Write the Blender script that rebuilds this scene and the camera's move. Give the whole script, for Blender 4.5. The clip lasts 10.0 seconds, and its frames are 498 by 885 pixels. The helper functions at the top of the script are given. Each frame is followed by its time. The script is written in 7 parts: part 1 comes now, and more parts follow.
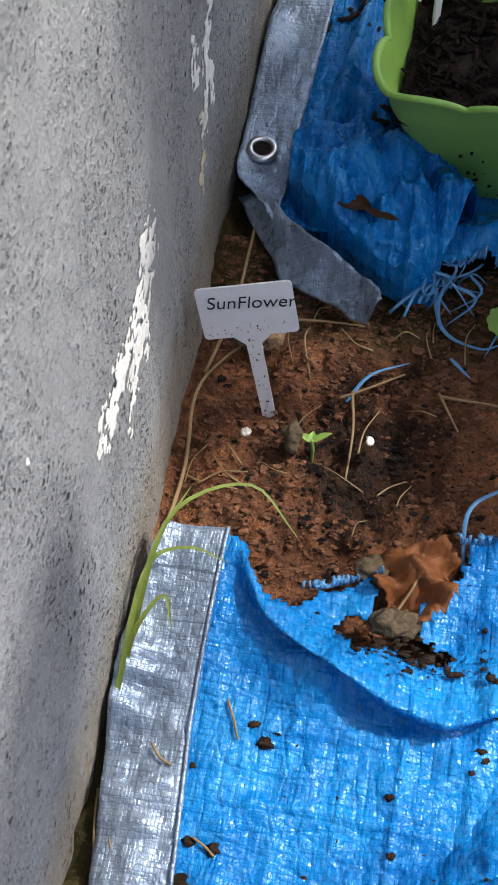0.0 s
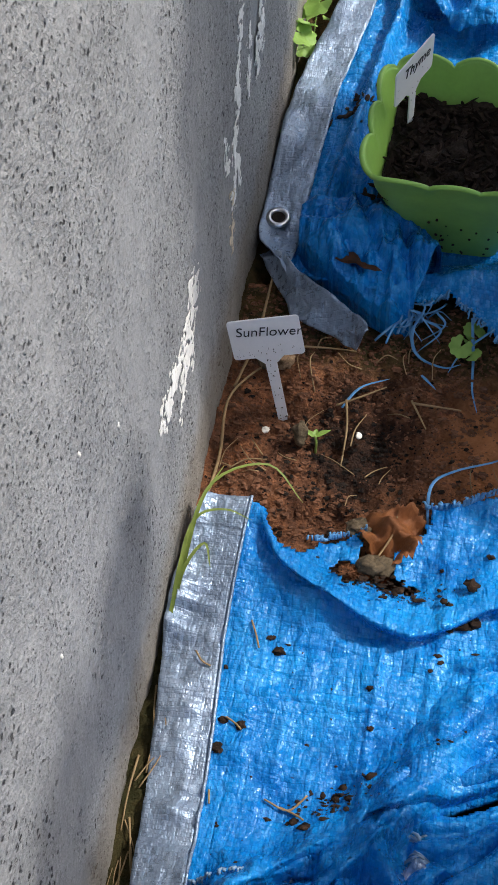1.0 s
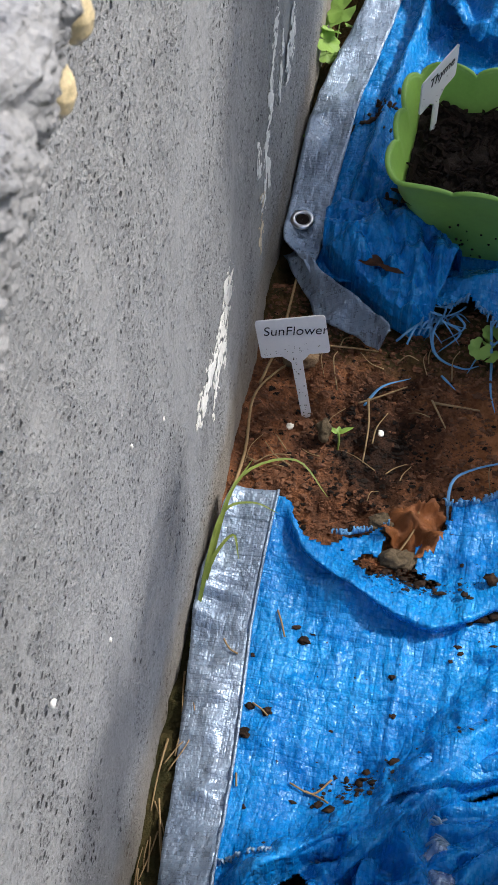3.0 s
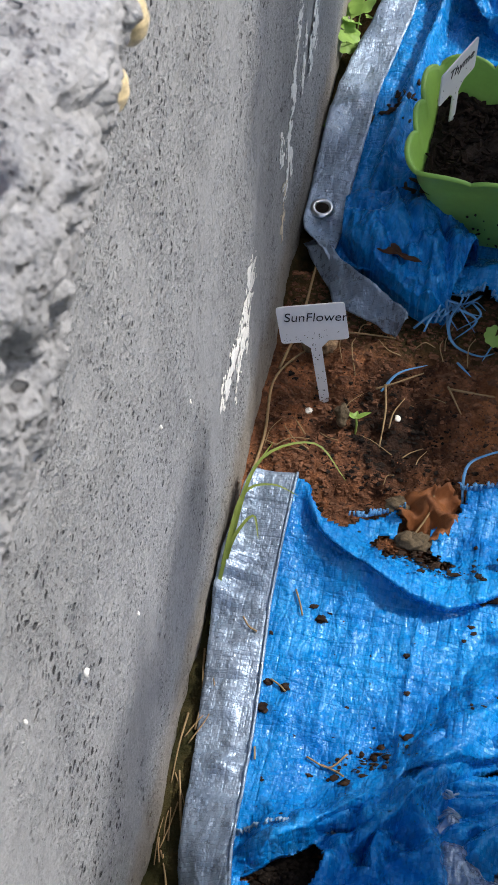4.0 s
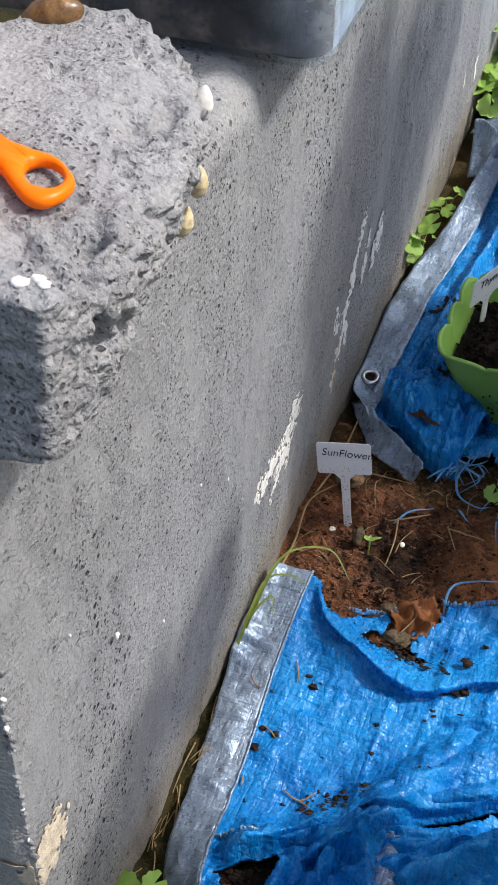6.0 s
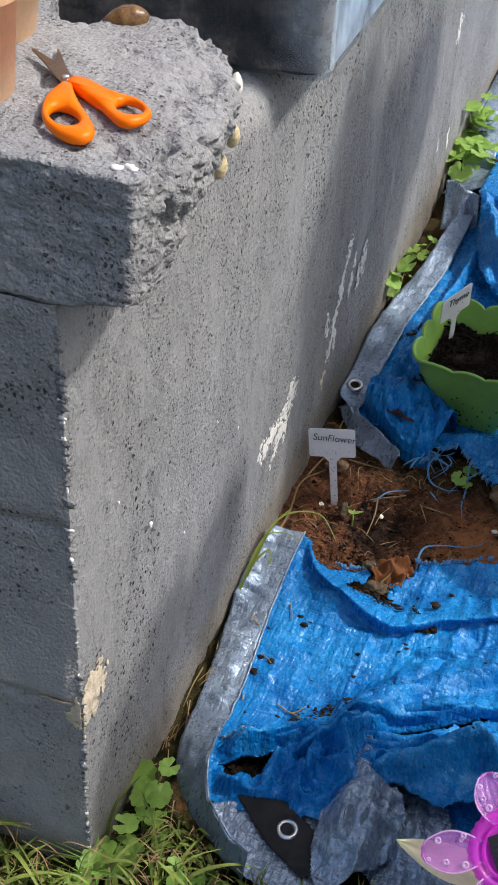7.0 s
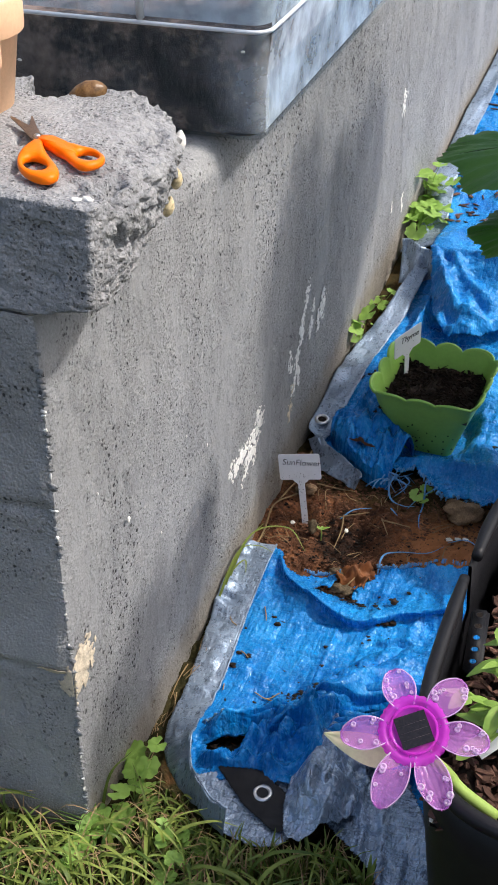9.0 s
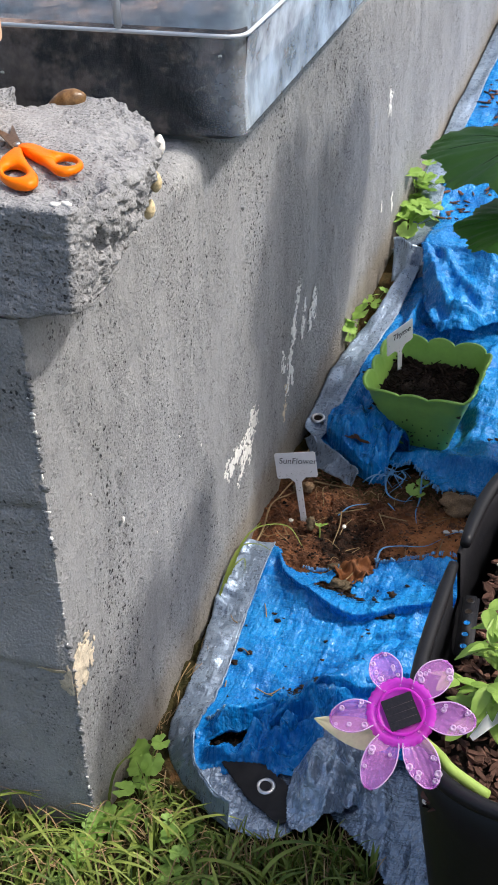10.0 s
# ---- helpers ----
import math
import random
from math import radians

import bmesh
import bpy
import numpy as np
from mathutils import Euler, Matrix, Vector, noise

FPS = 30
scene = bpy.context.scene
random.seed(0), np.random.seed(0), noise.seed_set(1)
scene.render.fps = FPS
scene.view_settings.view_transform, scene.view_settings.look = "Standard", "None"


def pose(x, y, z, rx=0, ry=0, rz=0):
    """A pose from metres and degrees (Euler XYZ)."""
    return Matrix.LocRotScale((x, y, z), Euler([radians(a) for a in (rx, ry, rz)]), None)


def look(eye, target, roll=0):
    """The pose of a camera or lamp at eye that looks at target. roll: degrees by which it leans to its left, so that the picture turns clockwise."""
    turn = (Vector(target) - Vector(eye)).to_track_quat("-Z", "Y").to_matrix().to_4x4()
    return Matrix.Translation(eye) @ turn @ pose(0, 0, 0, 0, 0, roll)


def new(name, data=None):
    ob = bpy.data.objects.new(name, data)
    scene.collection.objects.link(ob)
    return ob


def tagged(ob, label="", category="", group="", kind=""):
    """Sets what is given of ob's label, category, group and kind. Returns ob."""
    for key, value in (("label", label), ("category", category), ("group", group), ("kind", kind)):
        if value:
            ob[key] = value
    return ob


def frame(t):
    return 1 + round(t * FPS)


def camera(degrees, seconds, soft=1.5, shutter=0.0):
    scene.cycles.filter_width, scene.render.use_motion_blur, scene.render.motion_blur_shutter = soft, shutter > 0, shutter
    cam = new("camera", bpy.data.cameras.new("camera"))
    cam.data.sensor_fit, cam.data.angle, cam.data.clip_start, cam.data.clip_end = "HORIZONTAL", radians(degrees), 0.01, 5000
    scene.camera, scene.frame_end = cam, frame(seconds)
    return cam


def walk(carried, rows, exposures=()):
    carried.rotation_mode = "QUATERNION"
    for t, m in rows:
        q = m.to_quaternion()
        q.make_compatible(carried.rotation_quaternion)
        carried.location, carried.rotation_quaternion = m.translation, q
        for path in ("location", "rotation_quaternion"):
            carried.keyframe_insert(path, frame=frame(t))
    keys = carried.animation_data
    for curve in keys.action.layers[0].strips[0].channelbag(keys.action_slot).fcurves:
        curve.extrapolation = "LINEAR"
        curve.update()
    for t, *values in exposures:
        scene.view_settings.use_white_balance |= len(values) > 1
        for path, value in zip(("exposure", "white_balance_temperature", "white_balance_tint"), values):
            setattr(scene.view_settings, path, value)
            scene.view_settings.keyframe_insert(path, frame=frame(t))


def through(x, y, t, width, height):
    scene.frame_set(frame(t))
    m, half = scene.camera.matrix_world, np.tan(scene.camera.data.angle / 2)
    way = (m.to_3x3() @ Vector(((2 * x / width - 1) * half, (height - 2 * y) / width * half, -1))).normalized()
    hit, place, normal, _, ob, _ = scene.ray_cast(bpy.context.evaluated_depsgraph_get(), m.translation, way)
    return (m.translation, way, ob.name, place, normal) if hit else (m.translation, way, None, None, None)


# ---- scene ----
cam = camera(22.0, 10.0, soft=1.2)
cam.data.dof.use_dof, cam.data.dof.focus_distance, cam.data.dof.aperture_fstop = True, 1.1, 72
PATH = [
    (0, (0.144, 0.103, 0.693), (-0.091, 1.219, -0.95), -2.1),
    (0.5, (0.164, 0.039, 0.752), (-0.103, 1.173, -0.873), -3.2),
    (1, (0.191, -0.085, 0.877), (-0.102, 1.097, -0.71), -3.9),
    (1.5, (0.172, -0.088, 0.878), (-0.111, 1.086, -0.716), -3.3),
    (2, (0.169, -0.095, 0.893), (-0.113, 1.081, -0.701), -3.0),
    (3.5, (0.159, -0.12, 0.906), (-0.111, 1.063, -0.683), -1.8),
    (4, (0.157, -0.13, 0.921), (-0.123, 1.033, -0.681), -2.1),
    (4.5, (0.166, -0.14, 0.952), (-0.108, 1.026, -0.649), -1.8),
    (5, (0.16, -0.166, 0.982), (-0.114, 1.037, -0.592), -1.3),
    (5.5, (0.174, -0.236, 1.016), (-0.138, 1.01, -0.517), 1.9),
    (5.7, (0.214, -0.282, 1.042), (-0.193, 1.022, -0.418), 1.6),
    (6.8, (0.365, -0.586, 1.086), (-0.191, 0.839, -0.202), 1.9),
    (7, (0.361, -0.636, 1.095), (-0.156, 0.849, -0.142), 3.0),
    (7.5, (0.397, -0.697, 1.11), (-0.031, 0.842, -0.094), 2.9),
    (8, (0.444, -0.747, 1.137), (-0.03, 0.8, -0.038), -0.7),
    (8.5, (0.473, -0.788, 1.138), (-0.084, 0.759, -0.002), -1.3),
    (9, (0.488, -0.812, 1.135), (-0.088, 0.745, 0.02), -0.1),
    (9.5, (0.502, -0.823, 1.132), (-0.083, 0.738, 0.028), -0.4),
    (10, (0.518, -0.826, 1.135), (-0.079, 0.732, 0.032), -2.4),
]
EXPOSURES = [(0, 0.62, 6400, 10), (1.0, 0.44, 6360, 10), (2.0, 0.42, 6340, 10), (4.0, 0.46, 6350, 10), (5.5, 0.46, 6370, 10), (6.8, 0.26, 6450, 10), (7.5, 0.25, 6490, 10), (8.4, 0.47, 6500, 10), (10, 0.49, 6500, 10)]
walk(cam, [(t, look(eye, target, roll)) for t, eye, target, roll in PATH], EXPOSURES)

# ---------------------------------------------------------------- light
SUN = Vector((1.0, 0.33, 1.40)).normalized()
world = bpy.data.worlds.new("sky")
scene.world = world
world.use_nodes = True
sky = world.node_tree.nodes.new("ShaderNodeTexSky")
sky.sky_type, sky.sun_disc = "NISHITA", False
sky.sun_elevation = math.asin(SUN.z)
sky.sun_rotation = math.atan2(SUN.x, SUN.y)
sky.air_density, sky.dust_density, sky.ozone_density = 1.0, 4.2, 0.7
back = world.node_tree.nodes["Background"]
back.inputs["Strength"].default_value = 0.15
world.node_tree.links.new(sky.outputs["Color"], back.inputs["Color"])
sun = new("sun", bpy.data.lights.new("sun", "SUN"))
sun.data.energy, sun.data.angle, sun.data.color = 2.4, radians(3), (1.0, 0.965, 0.92)
sun.matrix_world = look(SUN * 20, (0, 0, 0))


# ---------------------------------------------------------------- numeric noise
rng = np.random.RandomState(7)
LATT = rng.rand(256, 256)
LATT3 = rng.rand(64, 64, 64)


def vn(x, y, seed=0):
    """Smooth lattice noise, -1 to 1."""
    x, y = np.asarray(x, float) + seed * 17.3, np.asarray(y, float) + seed * 9.1
    i, j = np.floor(x).astype(int), np.floor(y).astype(int)
    u, v = x - i, y - j
    u, v = u * u * u * (u * (6 * u - 15) + 10), v * v * v * (v * (6 * v - 15) + 10)
    a, b, c, d = LATT[i % 256, j % 256], LATT[(i + 1) % 256, j % 256], LATT[i % 256, (j + 1) % 256], LATT[(i + 1) % 256, (j + 1) % 256]
    return 2 * (a * (1 - u) * (1 - v) + b * u * (1 - v) + c * (1 - u) * v + d * u * v) - 1


def fbm(x, y, octaves=4, seed=0):
    return sum(vn(x * 2 ** k, y * 2 ** k, seed + k) / 2 ** k for k in range(octaves))


def crumple(x, y, seed=0, octaves=3):
    """Sharp creases and flat facets."""
    return sum((1 - np.abs(vn(x * 1.9 ** k, y * 1.9 ** k, seed + k)) * 2) / 1.9 ** k for k in range(octaves))


def vn3(p, seed=0):
    p = np.asarray(p, float) + seed * 11.7
    i = np.floor(p).astype(int)
    f = p - i
    f = f * f * (3 - 2 * f)
    out = 0
    for dx in (0, 1):
        for dy in (0, 1):
            for dz in (0, 1):
                w = (f[:, 0] if dx else 1 - f[:, 0]) * (f[:, 1] if dy else 1 - f[:, 1]) * (f[:, 2] if dz else 1 - f[:, 2])
                out = out + w * LATT3[(i[:, 0] + dx) % 64, (i[:, 1] + dy) % 64, (i[:, 2] + dz) % 64]
    return 2 * out - 1


def fbm3(p, octaves=4, seed=0):
    return sum(vn3(np.asarray(p) * 2 ** k, seed + k) / 2 ** k for k in range(octaves))


def inside(x, y, poly):
    """Even-odd test of points in a polygon."""
    x, y = np.asarray(x, float), np.asarray(y, float)
    hit = np.zeros(x.shape, bool)
    for (x0, y0), (x1, y1) in zip(poly, poly[1:] + poly[:1]):
        if y0 == y1:
            continue
        cross = ((y0 > y) != (y1 > y)) & (x < (x1 - x0) * (y - y0) / (y1 - y0) + x0)
        hit ^= cross
    return hit


def ridge(x, y, line, left, right, height):
    """A fold along a polyline: its widths to the left and the right of the line's way."""
    best = np.full(np.shape(x), 1e9)
    side = np.zeros(np.shape(x))
    for (x0, y0), (x1, y1) in zip(line, line[1:]):
        dx, dy = x1 - x0, y1 - y0
        s = np.clip(((x - x0) * dx + (y - y0) * dy) / (dx * dx + dy * dy), 0, 1)
        px, py = x - x0 - s * dx, y - y0 - s * dy
        d = np.hypot(px, py)
        near = d < best
        side = np.where(near, dx * py - dy * px, side)
        best = np.where(near, d, best)
    w = np.where(side > 0, left, right)
    return height * np.exp(-((best / w) ** 2))


def smooth(a, b, v):
    s = np.clip((v - a) / (b - a), 0, 1)
    return s * s * (3 - 2 * s)


GY = [-30, -3, 0, 0.25, 0.4, 0.6, 0.8, 1.0, 1.5, 2.1, 4, 30]
GZ = [-0.1, -0.05, -0.004, -0.012, 0.014, 0.026, 0.045, 0.075, 0.14, 0.225, 0.45, 1.0]


def base_z(x, y):
    return np.interp(y, GY, GZ)


def soil_z(x, y):
    """The bare ground with its clods and hollows."""
    x, y = np.asarray(x, float), np.asarray(y, float)
    z = base_z(x, y) + 0.006 * fbm(x * 9, y * 9, 3, 3)
    near = smooth(0.9, 0.5, np.abs(y - 0.5)) * smooth(0.8, 0.45, np.abs(x))
    fine = 0.0068 * fbm(x * 55, y * 55, 4, 11) + 0.0042 * np.maximum(0, crumple(x * 75, y * 75, 21, 2) - 0.5)
    z = z + near * fine
    z = z - 0.012 * np.maximum(smooth(0.70, 0.74, y), smooth(0.42, 0.38, y) * smooth(0.05, 0.08, x))
    z = z - 0.016 * np.exp(-(((x - 0.050) / 0.025) ** 2 + ((y - 0.588) / 0.022) ** 2))
    z = z - 0.010 * np.exp(-(((x - 0.115) / 0.05) ** 2 + ((y - 0.545) / 0.045) ** 2))
    z = z + 0.003 * np.exp(-(((x - 0.07) / 0.05) ** 2 + ((y - 0.640) / 0.02) ** 2)) - 0.006 * np.exp(-(((x - 0.08) / 0.06) ** 2 + ((y - 0.69) / 0.03) ** 2))
    z = z - 0.016 * np.exp(-(((x - 0.18) / 0.10) ** 2 + ((y - 0.80) / 0.10) ** 2))
    z = z + 0.010 * np.exp(-(((x - 0.29) / 0.08) ** 2 + ((y - 0.57) / 0.04) ** 2))
    return z


# ---------------------------------------------------------------- mesh helpers
def mesh(name, verts, faces, material, smooth_shade=True):
    me = bpy.data.meshes.new(name)
    me.from_pydata([tuple(v) for v in verts], [], [tuple(int(i) for i in f) for f in faces])
    if material:
        me.materials.append(material)
    if smooth_shade:
        me.polygons.foreach_set("use_smooth", [True] * len(me.polygons))
    me.update()
    return me


def put(name, verts, faces, material, parent=None, label="", category="", group="", kind="", smooth_shade=True):
    ob = new(name, mesh(name, verts, faces, material, smooth_shade))
    if parent:
        ob.parent = parent
    return tagged(ob, label, category, group, kind)


def part(name, bm, material, parent=None, label="", smooth_shade=True):
    me = bpy.data.meshes.new(name)
    bm.to_mesh(me)
    bm.free()
    me.materials.append(material)
    if smooth_shade:
        me.polygons.foreach_set("use_smooth", [True] * len(me.polygons))
    ob = new(name, me)
    if parent:
        ob.parent = parent
    return tagged(ob, label)


def empty(name, m, label, category, group="", kind=""):
    ob = new(name)
    ob.empty_display_size = 0.02
    ob.matrix_world = m
    return tagged(ob, label, category, group, kind)


def thicken(ob, t, offset=0.0):
    mod = ob.modifiers.new("thickness", "SOLIDIFY")
    mod.thickness, mod.offset = t, offset
    return ob


def tube_data(points, radius, sides=8, closed=False):
    """A tube along points; radius is a number or one for each point."""
    pts = [Vector(p) for p in points]
    n = len(pts)
    rad = radius if hasattr(radius, "__len__") else [radius] * n
    verts, faces = [], []
    ref = Vector((0.13, 0.21, 0.97)).normalized()
    for i, p in enumerate(pts):
        a = pts[(i - 1) % n] if closed or i else pts[0]
        b = pts[(i + 1) % n] if closed or i < n - 1 else pts[-1]
        t = (b - a).normalized()
        u = t.cross(ref)
        u = u.normalized() if u.length > 1e-4 else t.orthogonal().normalized()
        v = t.cross(u)
        for k in range(sides):
            w = 2 * math.pi * k / sides
            verts.append(p + rad[i] * (math.cos(w) * u + math.sin(w) * v))
    for i in range(n if closed else n - 1):
        for k in range(sides):
            a, b = i * sides, ((i + 1) % n) * sides
            faces.append((a + k, a + (k + 1) % sides, b + (k + 1) % sides, b + k))
    if not closed:
        faces += [tuple(range(sides))[::-1], tuple(range((n - 1) * sides, n * sides))]
    return verts, faces


def bend(points, steps=6):
    """A smooth line through points."""
    p = [Vector(q) for q in points]
    p = [2 * p[0] - p[1]] + p + [2 * p[-1] - p[-2]]
    out = []
    for i in range(1, len(p) - 2):
        for s in range(steps):
            t = s / steps
            out.append(0.5 * (2 * p[i] + (p[i + 1] - p[i - 1]) * t + (2 * p[i - 1] - 5 * p[i] + 4 * p[i + 1] - p[i + 2]) * t * t
                              + (3 * p[i] - p[i - 1] - 3 * p[i + 1] + p[i + 2]) * t ** 3))
    return out + [p[-2]]


def join(pieces):
    verts, faces = [], []
    for v, f in pieces:
        k = len(verts)
        verts += list(v)
        faces += [tuple(i + k for i in q) for q in f]
    return verts, faces


def lump(centre, size, seed, rough=0.3, rings=7, sides=10):
    """An uneven stone or clod."""
    verts, faces = [], []
    c = Vector(centre)
    for i in range(rings + 1):
        a = math.pi * i / rings
        for k in range(sides):
            b = 2 * math.pi * k / sides
            d = Vector((math.sin(a) * math.cos(b), math.sin(a) * math.sin(b), math.cos(a)))
            r = 1 + rough * (noise.noise(d * 1.3 + Vector((seed * 3.7, seed, 0))) + 0.6 * noise.noise(d * 3.1 + Vector((seed, 0, seed * 2.1))))
            verts.append(c + Vector((d.x * size[0] * r, d.y * size[1] * r, d.z * size[2] * r)))
    for i in range(rings):
        for k in range(sides):
            faces.append((i * sides + k, (i + 1) * sides + k, (i + 1) * sides + (k + 1) % sides, i * sides + (k + 1) % sides))
    return verts, faces


def sheet_data(x0, x1, y0, y1, step, height, keep, lean=None):
    """A sheet over the cells whose middle passes keep; lean(x, y) pulls folds over sideways."""
    xs, ys = np.arange(x0, x1 + step / 2, step), np.arange(y0, y1 + step / 2, step)
    gx, gy = np.meshgrid(xs, ys, indexing="ij")
    z = height(gx, gy)
    ok = keep(gx[:-1, :-1] + step / 2, gy[:-1, :-1] + step / 2)
    n = len(ys)
    i, j = np.nonzero(ok)
    quads = np.stack([i * n + j, (i + 1) * n + j, (i + 1) * n + j + 1, i * n + j + 1], -1)
    used, inv = np.unique(quads, return_inverse=True)
    sx, sy = lean(gx, gy) if lean else (0, 0)
    pts = np.stack([(gx + sx).ravel(), (gy + sy).ravel(), z.ravel()], -1)[used]
    return pts, inv.reshape(-1, 4)


def strip_data(a, b, rows, height, cross=9):
    """A band between two smooth edges; height(x, y, s across 0 to 1, k along 0 to 1)."""
    a, b = bend([(*p, 0) for p in a], rows), bend([(*p, 0) for p in b], rows)
    n = len(a)
    b = [b[min(len(b) - 1, round(k * (len(b) - 1) / (n - 1)))] for k in range(n)]
    verts, faces = [], []
    for k in range(n):
        for s in range(cross):
            p = a[k].lerp(b[k], s / (cross - 1))
            verts.append((p.x, p.y, float(height(p.x, p.y, s / (cross - 1), k / (n - 1)))))
    for k in range(n - 1):
        for s in range(cross - 1):
            faces.append((k * cross + s, k * cross + s + 1, (k + 1) * cross + s + 1, (k + 1) * cross + s))
    return verts, faces


def lathe_data(profile, sides=48, shape=None):
    """Turns a profile of (radius, height); shape(angle, row) scales the radius and lifts."""
    verts, faces = [], []
    for i, (r, z) in enumerate(profile):
        for k in range(sides):
            a = 2 * math.pi * k / sides
            f, up = shape(a, i) if shape else (1, 0)
            verts.append((r * f * math.cos(a), r * f * math.sin(a), z + up))
    for i in range(len(profile) - 1):
        for k in range(sides):
            faces.append((i * sides + k, i * sides + (k + 1) % sides, (i + 1) * sides + (k + 1) % sides, (i + 1) * sides + k))
    return verts, faces


def moved(data, m):
    return [m @ Vector(v) for v in data[0]], data[1]


# ---------------------------------------------------------------- materials
def material(name, rough=0.7, metal=0.0, spec=0.5, trans=0.0, ior=1.45):
    m = bpy.data.materials.new(name)
    m.use_nodes = True
    b = m.node_tree.nodes["Principled BSDF"]
    b.inputs["Roughness"].default_value = rough
    b.inputs["Metallic"].default_value = metal
    b.inputs["Specular IOR Level"].default_value = spec
    b.inputs["Transmission Weight"].default_value = trans
    b.inputs["IOR"].default_value = ior
    return m, m.node_tree.nodes, m.node_tree.links, b


def coords(nodes, links, scale=(1, 1, 1), kind="Object"):
    c = nodes.new("ShaderNodeTexCoord")
    mp = nodes.new("ShaderNodeMapping")
    mp.inputs["Scale"].default_value = scale
    links.new(c.outputs[kind], mp.inputs["Vector"])
    return mp.outputs["Vector"]


def noise_node(nodes, links, vec, scale, detail=4, rough=0.6):
    n = nodes.new("ShaderNodeTexNoise")
    n.inputs["Scale"].default_value, n.inputs["Detail"].default_value, n.inputs["Roughness"].default_value = scale, detail, rough
    links.new(vec, n.inputs["Vector"])
    return n.outputs["Fac"]


def ramp(nodes, links, fac, stops):
    r = nodes.new("ShaderNodeValToRGB")
    e = r.color_ramp.elements
    while len(e) < len(stops):
        e.new(0.5)
    for el, (pos, col) in zip(e, stops):
        el.position, el.color = pos, (*col, 1)
    links.new(fac, r.inputs["Fac"])
    return r.outputs["Color"]


def mix(nodes, links, fac, a, b, how="MIX"):
    n = nodes.new("ShaderNodeMix")
    n.data_type, n.blend_type = "RGBA", how
    for sock, v in ((n.inputs["Factor"], fac), (n.inputs["A"], a), (n.inputs["B"], b)):
        if isinstance(v, (int, float)):
            sock.default_value = v
        elif isinstance(v, tuple):
            sock.default_value = (*v, 1)
        else:
            links.new(v, sock)
    return n.outputs["Result"]


def maths(nodes, links, op, a, b=0.0):
    n = nodes.new("ShaderNodeMath")
    n.operation = op
    for sock, v in ((n.inputs[0], a), (n.inputs[1], b)):
        if isinstance(v, (int, float)):
            sock.default_value = v
        else:
            links.new(v, sock)
    return n.outputs["Value"]


def bump(nodes, links, bsdf, height, distance, strength=1.0, below=None):
    n = nodes.new("ShaderNodeBump")
    n.inputs["Distance"].default_value, n.inputs["Strength"].default_value = distance, strength
    links.new(height, n.inputs["Height"])
    if below:
        links.new(below, n.inputs["Normal"])
    links.new(n.outputs["Normal"], bsdf.inputs["Normal"])
    return n.outputs["Normal"]


def voronoi(nodes, links, vec, scale, feature="F1", rand=1.0):
    n = nodes.new("ShaderNodeTexVoronoi")
    n.feature = feature
    n.inputs["Scale"].default_value, n.inputs["Randomness"].default_value = scale, rand
    links.new(vec, n.inputs["Vector"])
    return n.outputs["Distance"]


def pores(N, L, vec, scale, least, most, power):
    """Round open pores of mixed sizes: 1 inside a pore."""
    t = N.new("ShaderNodeTexVoronoi")
    t.inputs["Scale"].default_value = scale
    L.new(vec, t.inputs["Vector"])
    split = N.new("ShaderNodeSeparateColor")
    L.new(t.outputs["Color"], split.inputs["Color"])
    size = maths(N, L, "ADD", maths(N, L, "MULTIPLY", maths(N, L, "POWER", split.outputs["Red"], power), most - least), least)
    edge = N.new("ShaderNodeMapRange")
    edge.interpolation_type = "SMOOTHSTEP"
    L.new(maths(N, L, "SUBTRACT", size, t.outputs["Distance"]), edge.inputs["Value"])
    edge.inputs["From Min"].default_value, edge.inputs["From Max"].default_value = -0.04, 0.12
    return edge.outputs["Result"]


